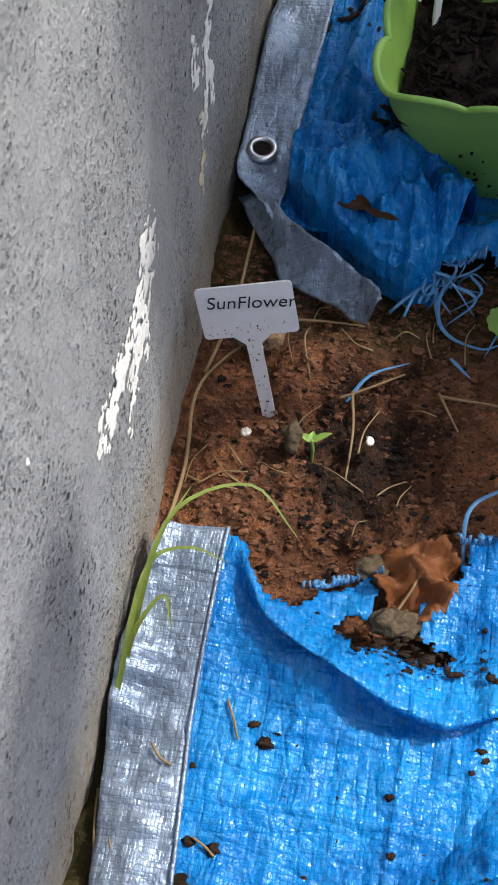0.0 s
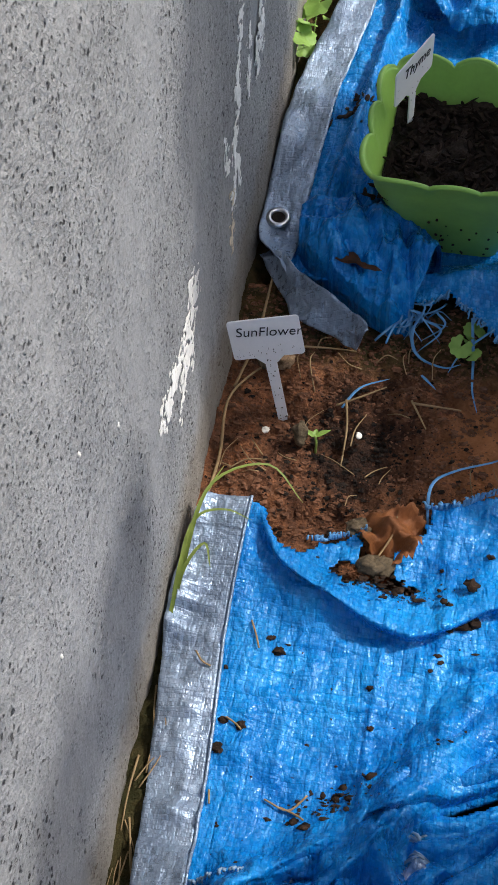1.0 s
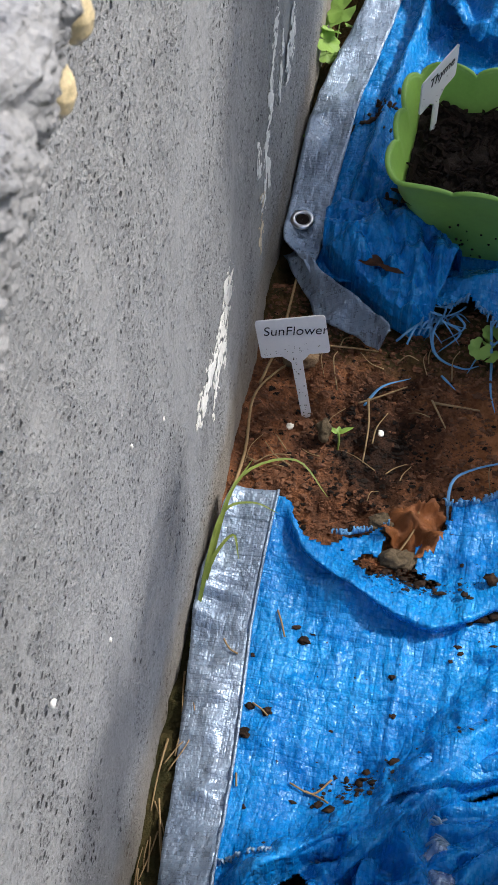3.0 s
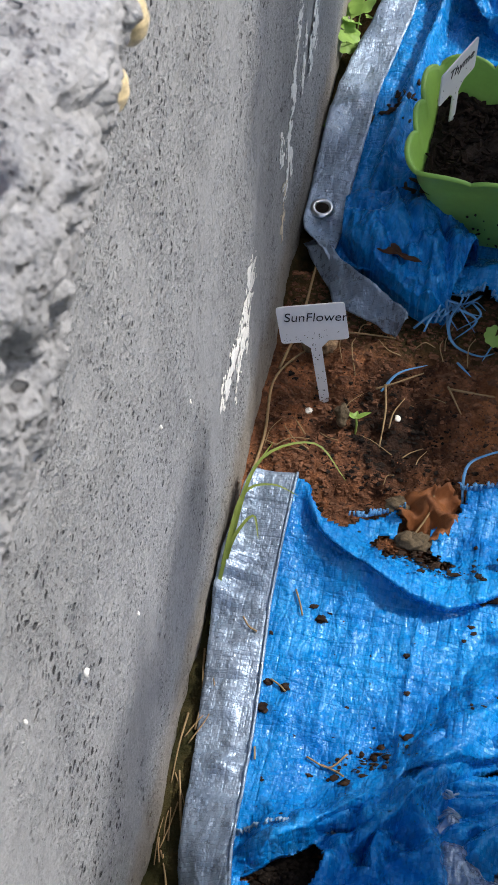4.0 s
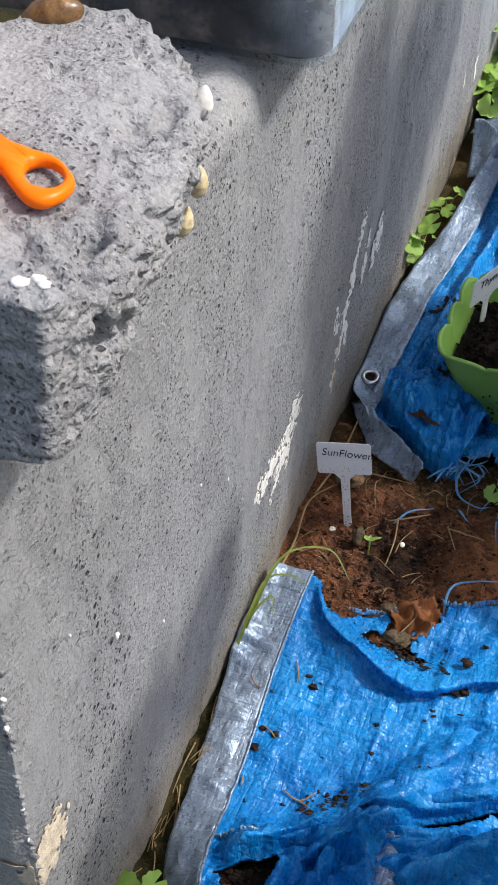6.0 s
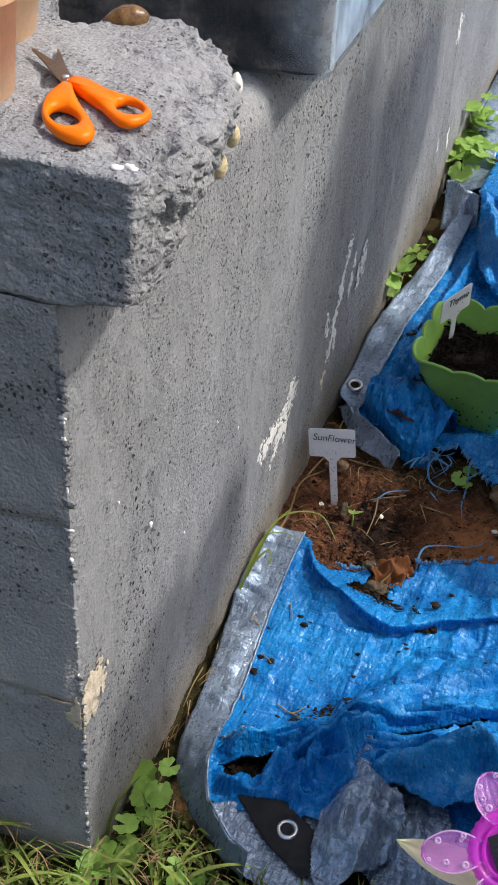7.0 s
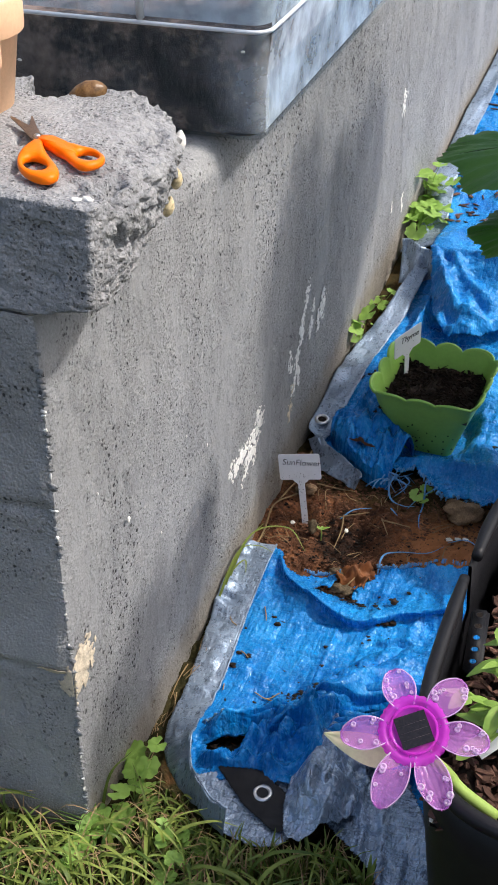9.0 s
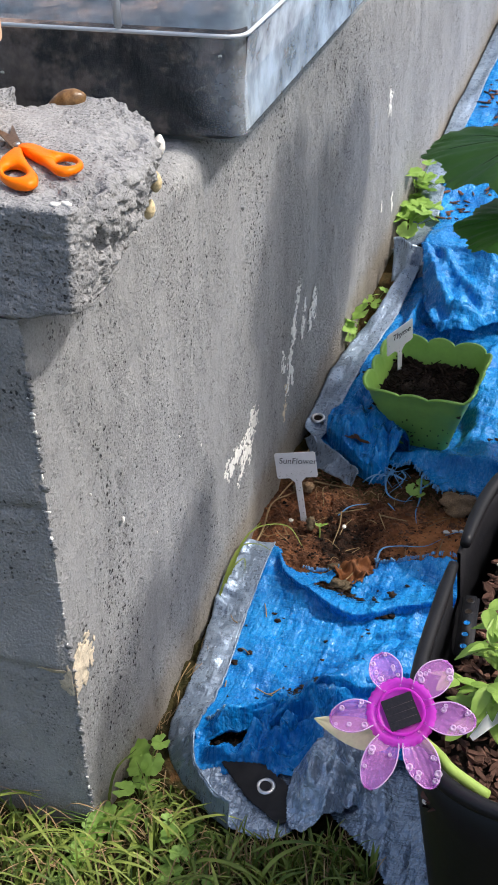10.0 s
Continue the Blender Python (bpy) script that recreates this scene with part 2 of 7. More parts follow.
def concrete(name, tone, stretch=(1, 0.95, 0.88), pore=165, coarse=0.004, dirt=True, pore_shade=0.92, nubs=0.0, bands=None):
    """Grey cement with open pores, closed in patches by the trowel; bands: heights (of 0.65 m) that are smeared smooth."""
    m, N, L, b = material(name, 0.9, spec=0.3)
    v = coords(N, L)
    big = noise_node(N, L, coords(N, L, (1, 1, 0.45)), 6, 5, 0.6)
    mid = noise_node(N, L, v, 38, 5, 0.65)
    fine = noise_node(N, L, v, 360, 3, 0.75)
    col = ramp(N, L, big, [(0.3, tuple(c * 0.78 for c in tone)), (0.7, tuple(c * 1.16 for c in tone))])
    col = mix(N, L, 0.35, col, ramp(N, L, mid, [(0.35, (0.40, 0.40, 0.41)), (0.65, (0.62, 0.62, 0.61))]), "OVERLAY")
    col = mix(N, L, 0.40, col, ramp(N, L, fine, [(0.34, (0.18, 0.18, 0.18)), (0.66, (0.80, 0.80, 0.80))]), "OVERLAY")
    wob = N.new("ShaderNodeTexNoise")
    wob.inputs["Scale"].default_value, wob.inputs["Detail"].default_value = 210, 2
    L.new(v, wob.inputs["Vector"])
    small = N.new("ShaderNodeVectorMath")
    small.operation = "SCALE"
    small.inputs["Scale"].default_value = 0.0045
    L.new(wob.outputs["Color"], small.inputs[0])
    av = N.new("ShaderNodeVectorMath")
    L.new(coords(N, L, stretch), av.inputs[0])
    L.new(small.outputs["Vector"], av.inputs[1])
    av = av.outputs["Vector"]
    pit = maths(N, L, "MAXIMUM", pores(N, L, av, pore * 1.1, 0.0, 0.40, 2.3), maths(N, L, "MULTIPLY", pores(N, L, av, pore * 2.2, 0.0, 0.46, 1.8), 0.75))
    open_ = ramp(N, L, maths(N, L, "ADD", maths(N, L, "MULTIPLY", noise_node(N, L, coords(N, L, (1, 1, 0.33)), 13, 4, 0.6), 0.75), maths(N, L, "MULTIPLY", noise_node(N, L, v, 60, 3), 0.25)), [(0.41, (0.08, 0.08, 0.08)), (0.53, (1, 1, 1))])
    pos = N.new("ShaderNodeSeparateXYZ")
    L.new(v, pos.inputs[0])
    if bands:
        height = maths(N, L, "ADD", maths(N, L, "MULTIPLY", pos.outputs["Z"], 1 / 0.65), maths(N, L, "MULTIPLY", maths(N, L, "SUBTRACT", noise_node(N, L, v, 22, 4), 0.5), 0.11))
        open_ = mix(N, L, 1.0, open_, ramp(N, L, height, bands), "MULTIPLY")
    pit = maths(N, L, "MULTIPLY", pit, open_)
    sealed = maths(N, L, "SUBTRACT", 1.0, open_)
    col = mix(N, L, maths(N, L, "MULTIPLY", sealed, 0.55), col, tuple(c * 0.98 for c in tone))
    # The shade inside the pores is painted dark into the colour.
    col = mix(N, L, maths(N, L, "MULTIPLY", pit, pore_shade), col, (0.035, 0.035, 0.037))
    if dirt:
        low = N.new("ShaderNodeMapRange")
        lift = maths(N, L, "SUBTRACT", pos.outputs["Z"], maths(N, L, "MULTIPLY", pos.outputs["Y"], 0.11))
        L.new(maths(N, L, "ADD", lift, maths(N, L, "MULTIPLY", mid, 0.06)), low.inputs["Value"])
        low.inputs["From Min"].default_value, low.inputs["From Max"].default_value = 0.075, 0.035
        col = mix(N, L, maths(N, L, "MULTIPLY", low.outputs["Result"], 0.45), col, (0.26, 0.20, 0.12))
    L.new(col, b.inputs["Base Color"])
    grain = maths(N, L, "MULTIPLY", noise_node(N, L, v, 200, 4, 0.7), maths(N, L, "ADD", maths(N, L, "MULTIPLY", open_, 0.75), 0.25))
    hgt = maths(N, L, "SUBTRACT", maths(N, L, "ADD", maths(N, L, "MULTIPLY", mid, 0.4), maths(N, L, "ADD", maths(N, L, "MULTIPLY", fine, 0.2), grain)), pit)
    if nubs:
        hgt = maths(N, L, "SUBTRACT", hgt, maths(N, L, "MULTIPLY", voronoi(N, L, v, 320), nubs))
    bump(N, L, b, hgt, coarse)
    return m


def plastic_weave(name, tone, dark, rough, metal, tape=0.0031, weave=0.22, creased=1.0):
    """Woven tarpaulin: crossing flat tapes under a shiny, creased film."""
    m, N, L, b = material(name, rough, metal, 0.6)
    b.inputs["Specular Tint"].default_value = (0.62, 0.86, 1.0, 1)
    v = coords(N, L)
    br = N.new("ShaderNodeTexVoronoi")
    br.distance = "CHEBYCHEV"
    br.inputs["Scale"].default_value, br.inputs["Randomness"].default_value = 1 / tape, 0.12
    L.new(coords(N, L, (1, 0.62, 0)), br.inputs["Vector"])
    split = N.new("ShaderNodeSeparateColor")
    L.new(br.outputs["Color"], split.inputs["Color"])
    gap = N.new("ShaderNodeMapRange")
    L.new(br.outputs["Distance"], gap.inputs["Value"])
    gap.inputs["From Min"].default_value, gap.inputs["From Max"].default_value = 0.36, 0.52
    gap.inputs["To Min"].default_value, gap.inputs["To Max"].default_value = 1.0, 0.45
    cellv = maths(N, L, "ADD", maths(N, L, "MULTIPLY", split.outputs["Red"], 0.62), 0.20)
    tapev = maths(N, L, "MULTIPLY", cellv, gap.outputs["Result"])
    big = noise_node(N, L, v, 14, 5, 0.6)
    scuff = noise_node(N, L, v, 90, 5, 0.75)
    col = mix(N, L, ramp(N, L, big, [(0.35, (0, 0, 0)), (0.7, (1, 1, 1))]), dark, tone)
    col = mix(N, L, weave, col, tapev, "SOFT_LIGHT")
    # Some tapes are paler: scuffs plus the film's glare, painted into the colour.
    scuff_glare = maths(N, L, "MULTIPLY", maths(N, L, "GREATER_THAN", maths(N, L, "ADD", split.outputs["Green"], maths(N, L, "MULTIPLY", big, 1.6)), 1.46), 0.06)
    col = mix(N, L, scuff_glare, col, (0.30, 0.62, 0.86))
    soil = ramp(N, L, scuff, [(0.68, (0, 0, 0)), (0.78, (1, 1, 1))])
    col = mix(N, L, maths(N, L, "MULTIPLY", soil, 0.35), col, (0.10, 0.08, 0.07))
    L.new(col, b.inputs["Base Color"])
    glint = maths(N, L, "ADD", maths(N, L, "MULTIPLY", scuff, 0.7), maths(N, L, "MULTIPLY", tapev, 0.40))
    L.new(ramp(N, L, glint, [(0.35, (rough * 0.6,) * 3), (0.75, (min(1, rough * 1.8),) * 3)]), b.inputs["Roughness"])
    cr = voronoi(N, L, coords(N, L, (1, 1, 0.6)), 38, "DISTANCE_TO_EDGE")
    crease = maths(N, L, "MINIMUM", maths(N, L, "MULTIPLY", cr, 5.0), 1.0)
    cr2 = voronoi(N, L, coords(N, L, (1.7, 0.5, 1)), 70, "DISTANCE_TO_EDGE")
    line2 = maths(N, L, "MINIMUM", maths(N, L, "MULTIPLY", cr2, 7.0), 1.0)
    cr3 = voronoi(N, L, coords(N, L, (0.5, 1.7, 1)), 62, "DISTANCE_TO_EDGE")
    line3 = maths(N, L, "MINIMUM", maths(N, L, "MULTIPLY", cr3, 7.0), 1.0)
    facet = N.new("ShaderNodeTexVoronoi")
    facet.inputs["Scale"].default_value = 46
    L.new(v, facet.inputs["Vector"])
    wr = noise_node(N, L, v, 50, 4, 0.6)
    total = maths(N, L, "ADD", maths(N, L, "MULTIPLY", wr, 0.7), maths(N, L, "MULTIPLY", maths(N, L, "ADD", crease, maths(N, L, "ADD", line2, line3)), 0.065))
    total = maths(N, L, "ADD", total, maths(N, L, "MULTIPLY", facet.outputs["Distance"], 0.45))
    thread = N.new("ShaderNodeTexWave")
    thread.inputs["Scale"].default_value, thread.inputs["Distortion"].default_value, thread.inputs["Detail"].default_value = 34, 9.0, 3.0
    L.new(coords(N, L, (1, 0.25, 1)), thread.inputs["Vector"])
    total = maths(N, L, "ADD", total, maths(N, L, "MULTIPLY", thread.outputs["Fac"], 0.04))
    n1 = bump(N, L, b, total, 0.0046 * creased, 0.9)
    bump(N, L, b, tapev, 0.0006, 0.8, n1)
    return m


def earth(name, stops, scale=30, lumps=0.003, gloss=0.85, damp=None, clay=None, lawn_and_shade=False):
    m, N, L, b = material(name, gloss, spec=0.15)
    v = coords(N, L)
    n = noise_node(N, L, v, scale, 6, 0.7)
    g = noise_node(N, L, v, scale * 9, 4, 0.7)
    col = ramp(N, L, n, stops)
    col = mix(N, L, 0.6, col, ramp(N, L, g, [(0.3, (0.2, 0.2, 0.2)), (0.7, (0.8, 0.8, 0.8))]), "OVERLAY")
    if damp:
        away = N.new("ShaderNodeVectorMath")
        away.operation = "DISTANCE"
        away.inputs[1].default_value = damp
        L.new(v, away.inputs[0])
        wet = maths(N, L, "ADD", away.outputs["Value"], maths(N, L, "MULTIPLY", maths(N, L, "SUBTRACT", noise_node(N, L, v, 28, 5, 0.7), 0.5), 0.16))
        col = mix(N, L, ramp(N, L, wet, [(0.030, (0.85, 0.85, 0.85)), (0.090, (0, 0, 0))]), col, (0.022, 0.015, 0.012))
    if clay:
        away = N.new("ShaderNodeVectorMath")
        away.operation = "DISTANCE"
        away.inputs[1].default_value = clay
        L.new(v, away.inputs[0])
        near = maths(N, L, "ADD", away.outputs["Value"], maths(N, L, "MULTIPLY", maths(N, L, "SUBTRACT", noise_node(N, L, v, 34, 4, 0.6), 0.5), 0.09))
        col = mix(N, L, ramp(N, L, near, [(0.045, (0.9, 0.9, 0.9)), (0.085, (0, 0, 0))]), col, (0.46, 0.19, 0.075))
    if lawn_and_shade:
        pos = N.new("ShaderNodeSeparateXYZ")
        L.new(v, pos.inputs[0])
        wob = maths(N, L, "MULTIPLY", maths(N, L, "SUBTRACT", noise_node(N, L, v, 30, 4, 0.6), 0.5), 0.08)
        lawn = ramp(N, L, maths(N, L, "ADD", pos.outputs["Y"], wob), [(0.10, (1, 1, 1)), (0.15, (0, 0, 0))])
        gully = ramp(N, L, maths(N, L, "ADD", pos.outputs["Y"], wob), [(0.40, (1, 1, 1)), (0.44, (0, 0, 0))])
        # Soil towards the hem tail is coloured dark for the shadow lying there.
        back = ramp(N, L, maths(N, L, "ADD", pos.outputs["Y"], wob), [(0.625, (0, 0, 0)), (0.66, (1, 1, 1))])
        lawn = maths(N, L, "MAXIMUM", lawn, maths(N, L, "MULTIPLY", maths(N, L, "MULTIPLY", back, ramp(N, L, pos.outputs["X"], [(0.25, (1, 1, 1)), (0.45, (0, 0, 0))])), 0.85))
        lawn = maths(N, L, "MAXIMUM", lawn, ramp(N, L, maths(N, L, "ADD", pos.outputs["X"], wob), [(0.75, (0, 0, 0)), (0.90, (1, 1, 1))]))
        lawn = maths(N, L, "MAXIMUM", lawn, maths(N, L, "LESS_THAN", pos.outputs["X"], -0.15))
        # The narrow gap along the wall gets its shade as dark colour too.
        slot = ramp(N, L, pos.outputs["X"], [(0.030, (1, 1, 1)), (0.050, (0, 0, 0))])
        col = mix(N, L, maths(N, L, "MULTIPLY", maths(N, L, "MAXIMUM", lawn, maths(N, L, "MULTIPLY", gully, slot)), 0.9), col, (0.032, 0.040, 0.014))
    L.new(col, b.inputs["Base Color"])
    bump(N, L, b, maths(N, L, "ADD", n, maths(N, L, "MULTIPLY", g, 0.5)), lumps)
    return m


def plain(name, tone, rough=0.5, metal=0.0, vary=0.15, scale=60, relief=0.0004, spec=0.5, random=0.0):
    """A tone with mottling at two scales and fine relief."""
    m, N, L, b = material(name, rough, metal, spec)
    v = coords(N, L)
    n = maths(N, L, "ADD", maths(N, L, "MULTIPLY", noise_node(N, L, v, scale, 4), 0.6), maths(N, L, "MULTIPLY", noise_node(N, L, v, scale * 7, 4), 0.4))
    col = ramp(N, L, n, [(0.3, tuple(c * (1 - vary) for c in tone)), (0.7, tuple(min(1, c * (1 + vary)) for c in tone))])
    if random:
        info = N.new("ShaderNodeNewGeometry")
        col = mix(N, L, maths(N, L, "MULTIPLY", info.outputs["Random Per Island"], random), col, tuple(c * 0.25 for c in tone))
    L.new(col, b.inputs["Base Color"])
    if relief:
        bump(N, L, b, n, relief)
    return m


def leafy(name, tone, light, rough=0.45, scale=40, through=0.25):
    """Leaf tissue that lets some light through."""
    m, N, L, b = material(name, rough, spec=0.45)
    v = coords(N, L)
    n = noise_node(N, L, v, scale, 4)
    info = N.new("ShaderNodeNewGeometry")
    f = maths(N, L, "ADD", maths(N, L, "MULTIPLY", n, 0.6), maths(N, L, "MULTIPLY", info.outputs["Random Per Island"], 0.5))
    col = ramp(N, L, f, [(0.25, tone), (0.8, light)])
    L.new(col, b.inputs["Base Color"])
    bump(N, L, b, noise_node(N, L, v, scale * 5, 3), 0.0008)
    t = N.new("ShaderNodeBsdfTranslucent")
    L.new(col, t.inputs["Color"])
    mx = N.new("ShaderNodeMixShader")
    mx.inputs["Fac"].default_value = through
    L.new(b.outputs["BSDF"], mx.inputs[1])
    L.new(t.outputs["BSDF"], mx.inputs[2])
    L.new(mx.outputs["Shader"], N["Material Output"].inputs["Surface"])
    return m


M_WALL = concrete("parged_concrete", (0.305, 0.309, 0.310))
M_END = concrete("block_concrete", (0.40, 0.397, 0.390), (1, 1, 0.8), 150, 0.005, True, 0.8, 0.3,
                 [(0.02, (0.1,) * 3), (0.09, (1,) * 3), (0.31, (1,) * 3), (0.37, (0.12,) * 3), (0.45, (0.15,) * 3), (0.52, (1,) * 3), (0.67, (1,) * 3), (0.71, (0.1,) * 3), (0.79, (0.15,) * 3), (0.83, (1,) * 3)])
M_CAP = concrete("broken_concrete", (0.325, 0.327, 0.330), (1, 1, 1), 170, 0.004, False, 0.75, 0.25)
M_FLAKE = plain("white_flake", (0.8, 0.78, 0.73), 0.8, vary=0.2, scale=120)
M_FLAKE_DULL = plain("dull_flake", (0.80, 0.79, 0.75), 0.85, vary=0.3, scale=120)
M_CHIP = plain("chipped_mortar", (0.66, 0.57, 0.43), 0.9, vary=0.35, scale=90, relief=0.003)
M_SOIL = earth("red_brown_soil", [(0.33, (0.045, 0.023, 0.015)), (0.5, (0.205, 0.088, 0.043)), (0.68, (0.44, 0.185, 0.082))], 34, 0.009, 0.9, (0.125, 0.555, 0.03), (0.262, 0.572, 0.035), True)
M_DARK = earth("dark_potting_soil", [(0.3, (0.008, 0.006, 0.005)), (0.7, (0.035, 0.026, 0.02))], 60)
M_CLOD = earth("crumb", [(0.3, (0.010, 0.007, 0.005)), (0.7, (0.05, 0.03, 0.02))], 90, 0.001)
M_TAN = earth("tan_rock", [(0.3, (0.13, 0.08, 0.046)), (0.7, (0.38, 0.25, 0.145))], 55, 0.003)
M_STONE = earth("mossy_stone", [(0.3, (0.05, 0.04, 0.025)), (0.6, (0.16, 0.12, 0.075)), (0.8, (0.10, 0.10, 0.045))], 45, 0.002)
M_BLUE = plastic_weave("blue_tarpaulin", (0.008, 0.275, 0.68), (0.003, 0.140, 0.46), 0.22, 0.0, tape=0.0022, weave=0.30, creased=1.5)
M_SILVER = plastic_weave("silver_hem", (0.36, 0.43, 0.53), (0.19, 0.24, 0.32), 0.33, 0.50, tape=0.002, weave=0.22, creased=0.85)
M_UNDER = plastic_weave("grey_underside", (0.44, 0.52, 0.64), (0.26, 0.33, 0.43), 0.20, 0.45, weave=0.02, creased=1.9)
M_BLACKP = plain("black_plastic", (0.011, 0.011, 0.013), 0.42, vary=0.3, scale=80, spec=0.3)
M_STEEL = plain("bright_steel", (0.75, 0.75, 0.75), 0.28, 1.0, 0.1)
M_TAG = plain("white_tag", (0.82, 0.82, 0.83), 0.45, vary=0.05)
M_INK = plain("ink", (0.02, 0.02, 0.025), 0.6, relief=0)
M_ORANGE = plain("orange_plastic", (1.0, 0.185, 0.0), 0.30, vary=0.06, spec=0.28)
M_POT = plain("green_plastic", (0.29, 0.52, 0.10), 0.40, vary=0.12, scale=25)
M_TERRA = plain("terracotta", (0.78, 0.50, 0.31), 0.85, vary=0.12, scale=40)
M_WHITEP = plain("white_plastic", (0.62, 0.66, 0.68), 0.4, vary=0.05)
M_STRAW = plain("straw", (0.40, 0.27, 0.13), 0.8, vary=0.3, random=0.6)
M_DRY = leafy("dry_leaf", (0.085, 0.028, 0.010), (0.34, 0.125, 0.040), 0.6, 90, 0.15)
M_GRASS = leafy("grass_blade", (0.055, 0.110, 0.016), (0.30, 0.36, 0.075), 0.5)
M_WEED = leafy("weed_leaf", (0.19, 0.37, 0.05), (0.36, 0.54, 0.13), 0.5, through=0.3)
M_BIG = leafy("dark_leaf", (0.034, 0.115, 0.013), (0.085, 0.215, 0.028), 0.45, 25)
M_LIGHTL = leafy("light_leaf", (0.15, 0.30, 0.04), (0.32, 0.47, 0.10), 0.45)
M_STEM = plain("green_stem", (0.28, 0.40, 0.09), 0.5)
M_SHELL = plain("tan_shell", (0.66, 0.54, 0.32), 0.35, vary=0.5, scale=180)
M_BARK = plain("bark_chip", (0.14, 0.065, 0.042), 0.9, vary=0.35, scale=120, relief=0.001, random=0.85)
M_TUBBARK = plain("dark_bark", (0.16, 0.085, 0.062), 0.9, vary=0.4, scale=120, relief=0.001, spec=0.2, random=0.9)
M_SHARD = plain("pale_shard", (0.8, 0.76, 0.66), 0.7, vary=0.15)


# ---------------------------------------------------------------- ground
def axis(near0, near1, fine, far):
    inner = list(np.arange(near0, near1, fine))
    out, d, p = [], fine, near1
    while p < far:
        out.append(p)
        d *= 1.45
        p += d
    low, d, p = [], fine * 1.45, near0 - fine
    while p > -far:
        low.append(p)
        p -= d
        d *= 1.45
    return np.array(low[::-1] + inner + out)


gxs, gys = axis(-0.05, 0.46, 0.0032, 300), axis(-0.02, 0.86, 0.0032, 300)
gx, gy = np.meshgrid(gxs, gys, indexing="ij")
n = len(gys)
i, j = np.meshgrid(np.arange(len(gxs) - 1), np.arange(n - 1), indexing="ij")
i, j = i.ravel(), j.ravel()
ground = put("ground", np.stack([gx.ravel(), gy.ravel(), soil_z(gx, gy).ravel()], -1),
             np.stack([i * n + j, (i + 1) * n + j, (i + 1) * n + j + 1, i * n + j + 1], -1), M_SOIL,
             label="reddish brown bare soil with dark damp patches", category="ground", kind="structure")

# ---------------------------------------------------------------- wall
TOP = 0.634


def relief_grid(us, vs, place):
    """A grid of places from two lists of coordinates."""
    u, v = np.meshgrid(us, vs, indexing="ij")
    n = len(vs)
    i, j = np.meshgrid(np.arange(len(us) - 1), np.arange(n - 1), indexing="ij")
    i, j = i.ravel(), j.ravel()
    return place(u.ravel(), v.ravel()), np.stack([i * n + j, (i + 1) * n + j, (i + 1) * n + j + 1, i * n + j + 1], -1)


def worn(z):
    """How far the corner is worn back."""
    return 0.004 + 0.0035 * fbm(z * 60, z * 0 + 2, 3, 41)


def long_face(y, z):
    over = np.maximum(0, z - TOP)
    z = np.minimum(z, TOP)
    top = np.maximum(0, z - (TOP - 0.030))
    x = -(0.03 - np.sqrt(np.maximum(0, 0.03 ** 2 - top ** 2))) - over
    edge = smooth(0.014, 0.0, y)
    x = x + (1 - edge) * (0.0022 * fbm(y * 6, z * 4, 3, 31) + 0.0009 * fbm(y * 60, z * 30, 3, 35)) - 0.35 * worn(z) * edge ** 3
    return np.stack([x, y + 0.35 * worn(z) * edge, z + 0.0008 * fbm(y * 60, over * 60, 2, 37) * (over > 0)], -1)


def end_face(x, z):
    joint = sum(np.exp(-(((z - c + 0.004 * vn(x * 30, x * 0, 5)) / 0.006) ** 2)) for c in (0.226, 0.430))
    edge = smooth(-0.014, 0.0, x)
    y = (1 - edge) * (0.0012 * fbm(x * 40, z * 40, 3, 51) + 0.0045 * joint - 0.004 * smooth(0.215, 0.232, z) * smooth(0.30, 0.24, z) - 0.003 * smooth(0.425, 0.437, z) * smooth(0.5, 0.45, z) - 0.0015 * vn(x * 6, z * 9, 53)) + 0.35 * worn(z) * edge ** 3
    return np.stack([x - 0.35 * worn(z) * edge, y, z], -1)


wall = empty("wall_long", Matrix.Identity(4), "grey cement-rendered block wall with worn corner", "wall", kind="structure")
ys = np.concatenate([np.arange(0.0, 1.3, 0.004), np.arange(1.3, 4.01, 0.03)])
zs = np.concatenate([np.arange(-0.1, TOP, 0.005), [TOP]])
v, f = relief_grid(ys, np.concatenate([zs, TOP + np.array([0.004, 0.01, 0.02, 0.04, 0.07, 0.11, 0.16])]), long_face)
put("rendered_face", v, f, M_WALL, wall)
v, f = relief_grid(np.concatenate([np.arange(-0.2, 0.0, 0.004), [0.0]]), zs, end_face)
put("end_face", v, f, M_END, wall, "dark grey block end with two mortar joints")
core = bmesh.new()
bmesh.ops.create_cube(core, size=1)
bmesh.ops.scale(core, vec=(0.160, 3.98, TOP + 0.090), verts=core.verts)
bmesh.ops.translate(core, vec=(-0.117, 2.0, (TOP - 0.103) / 2 - 0.004), verts=core.verts)
part("wall_core", core, M_WALL, wall, smooth_shade=False)


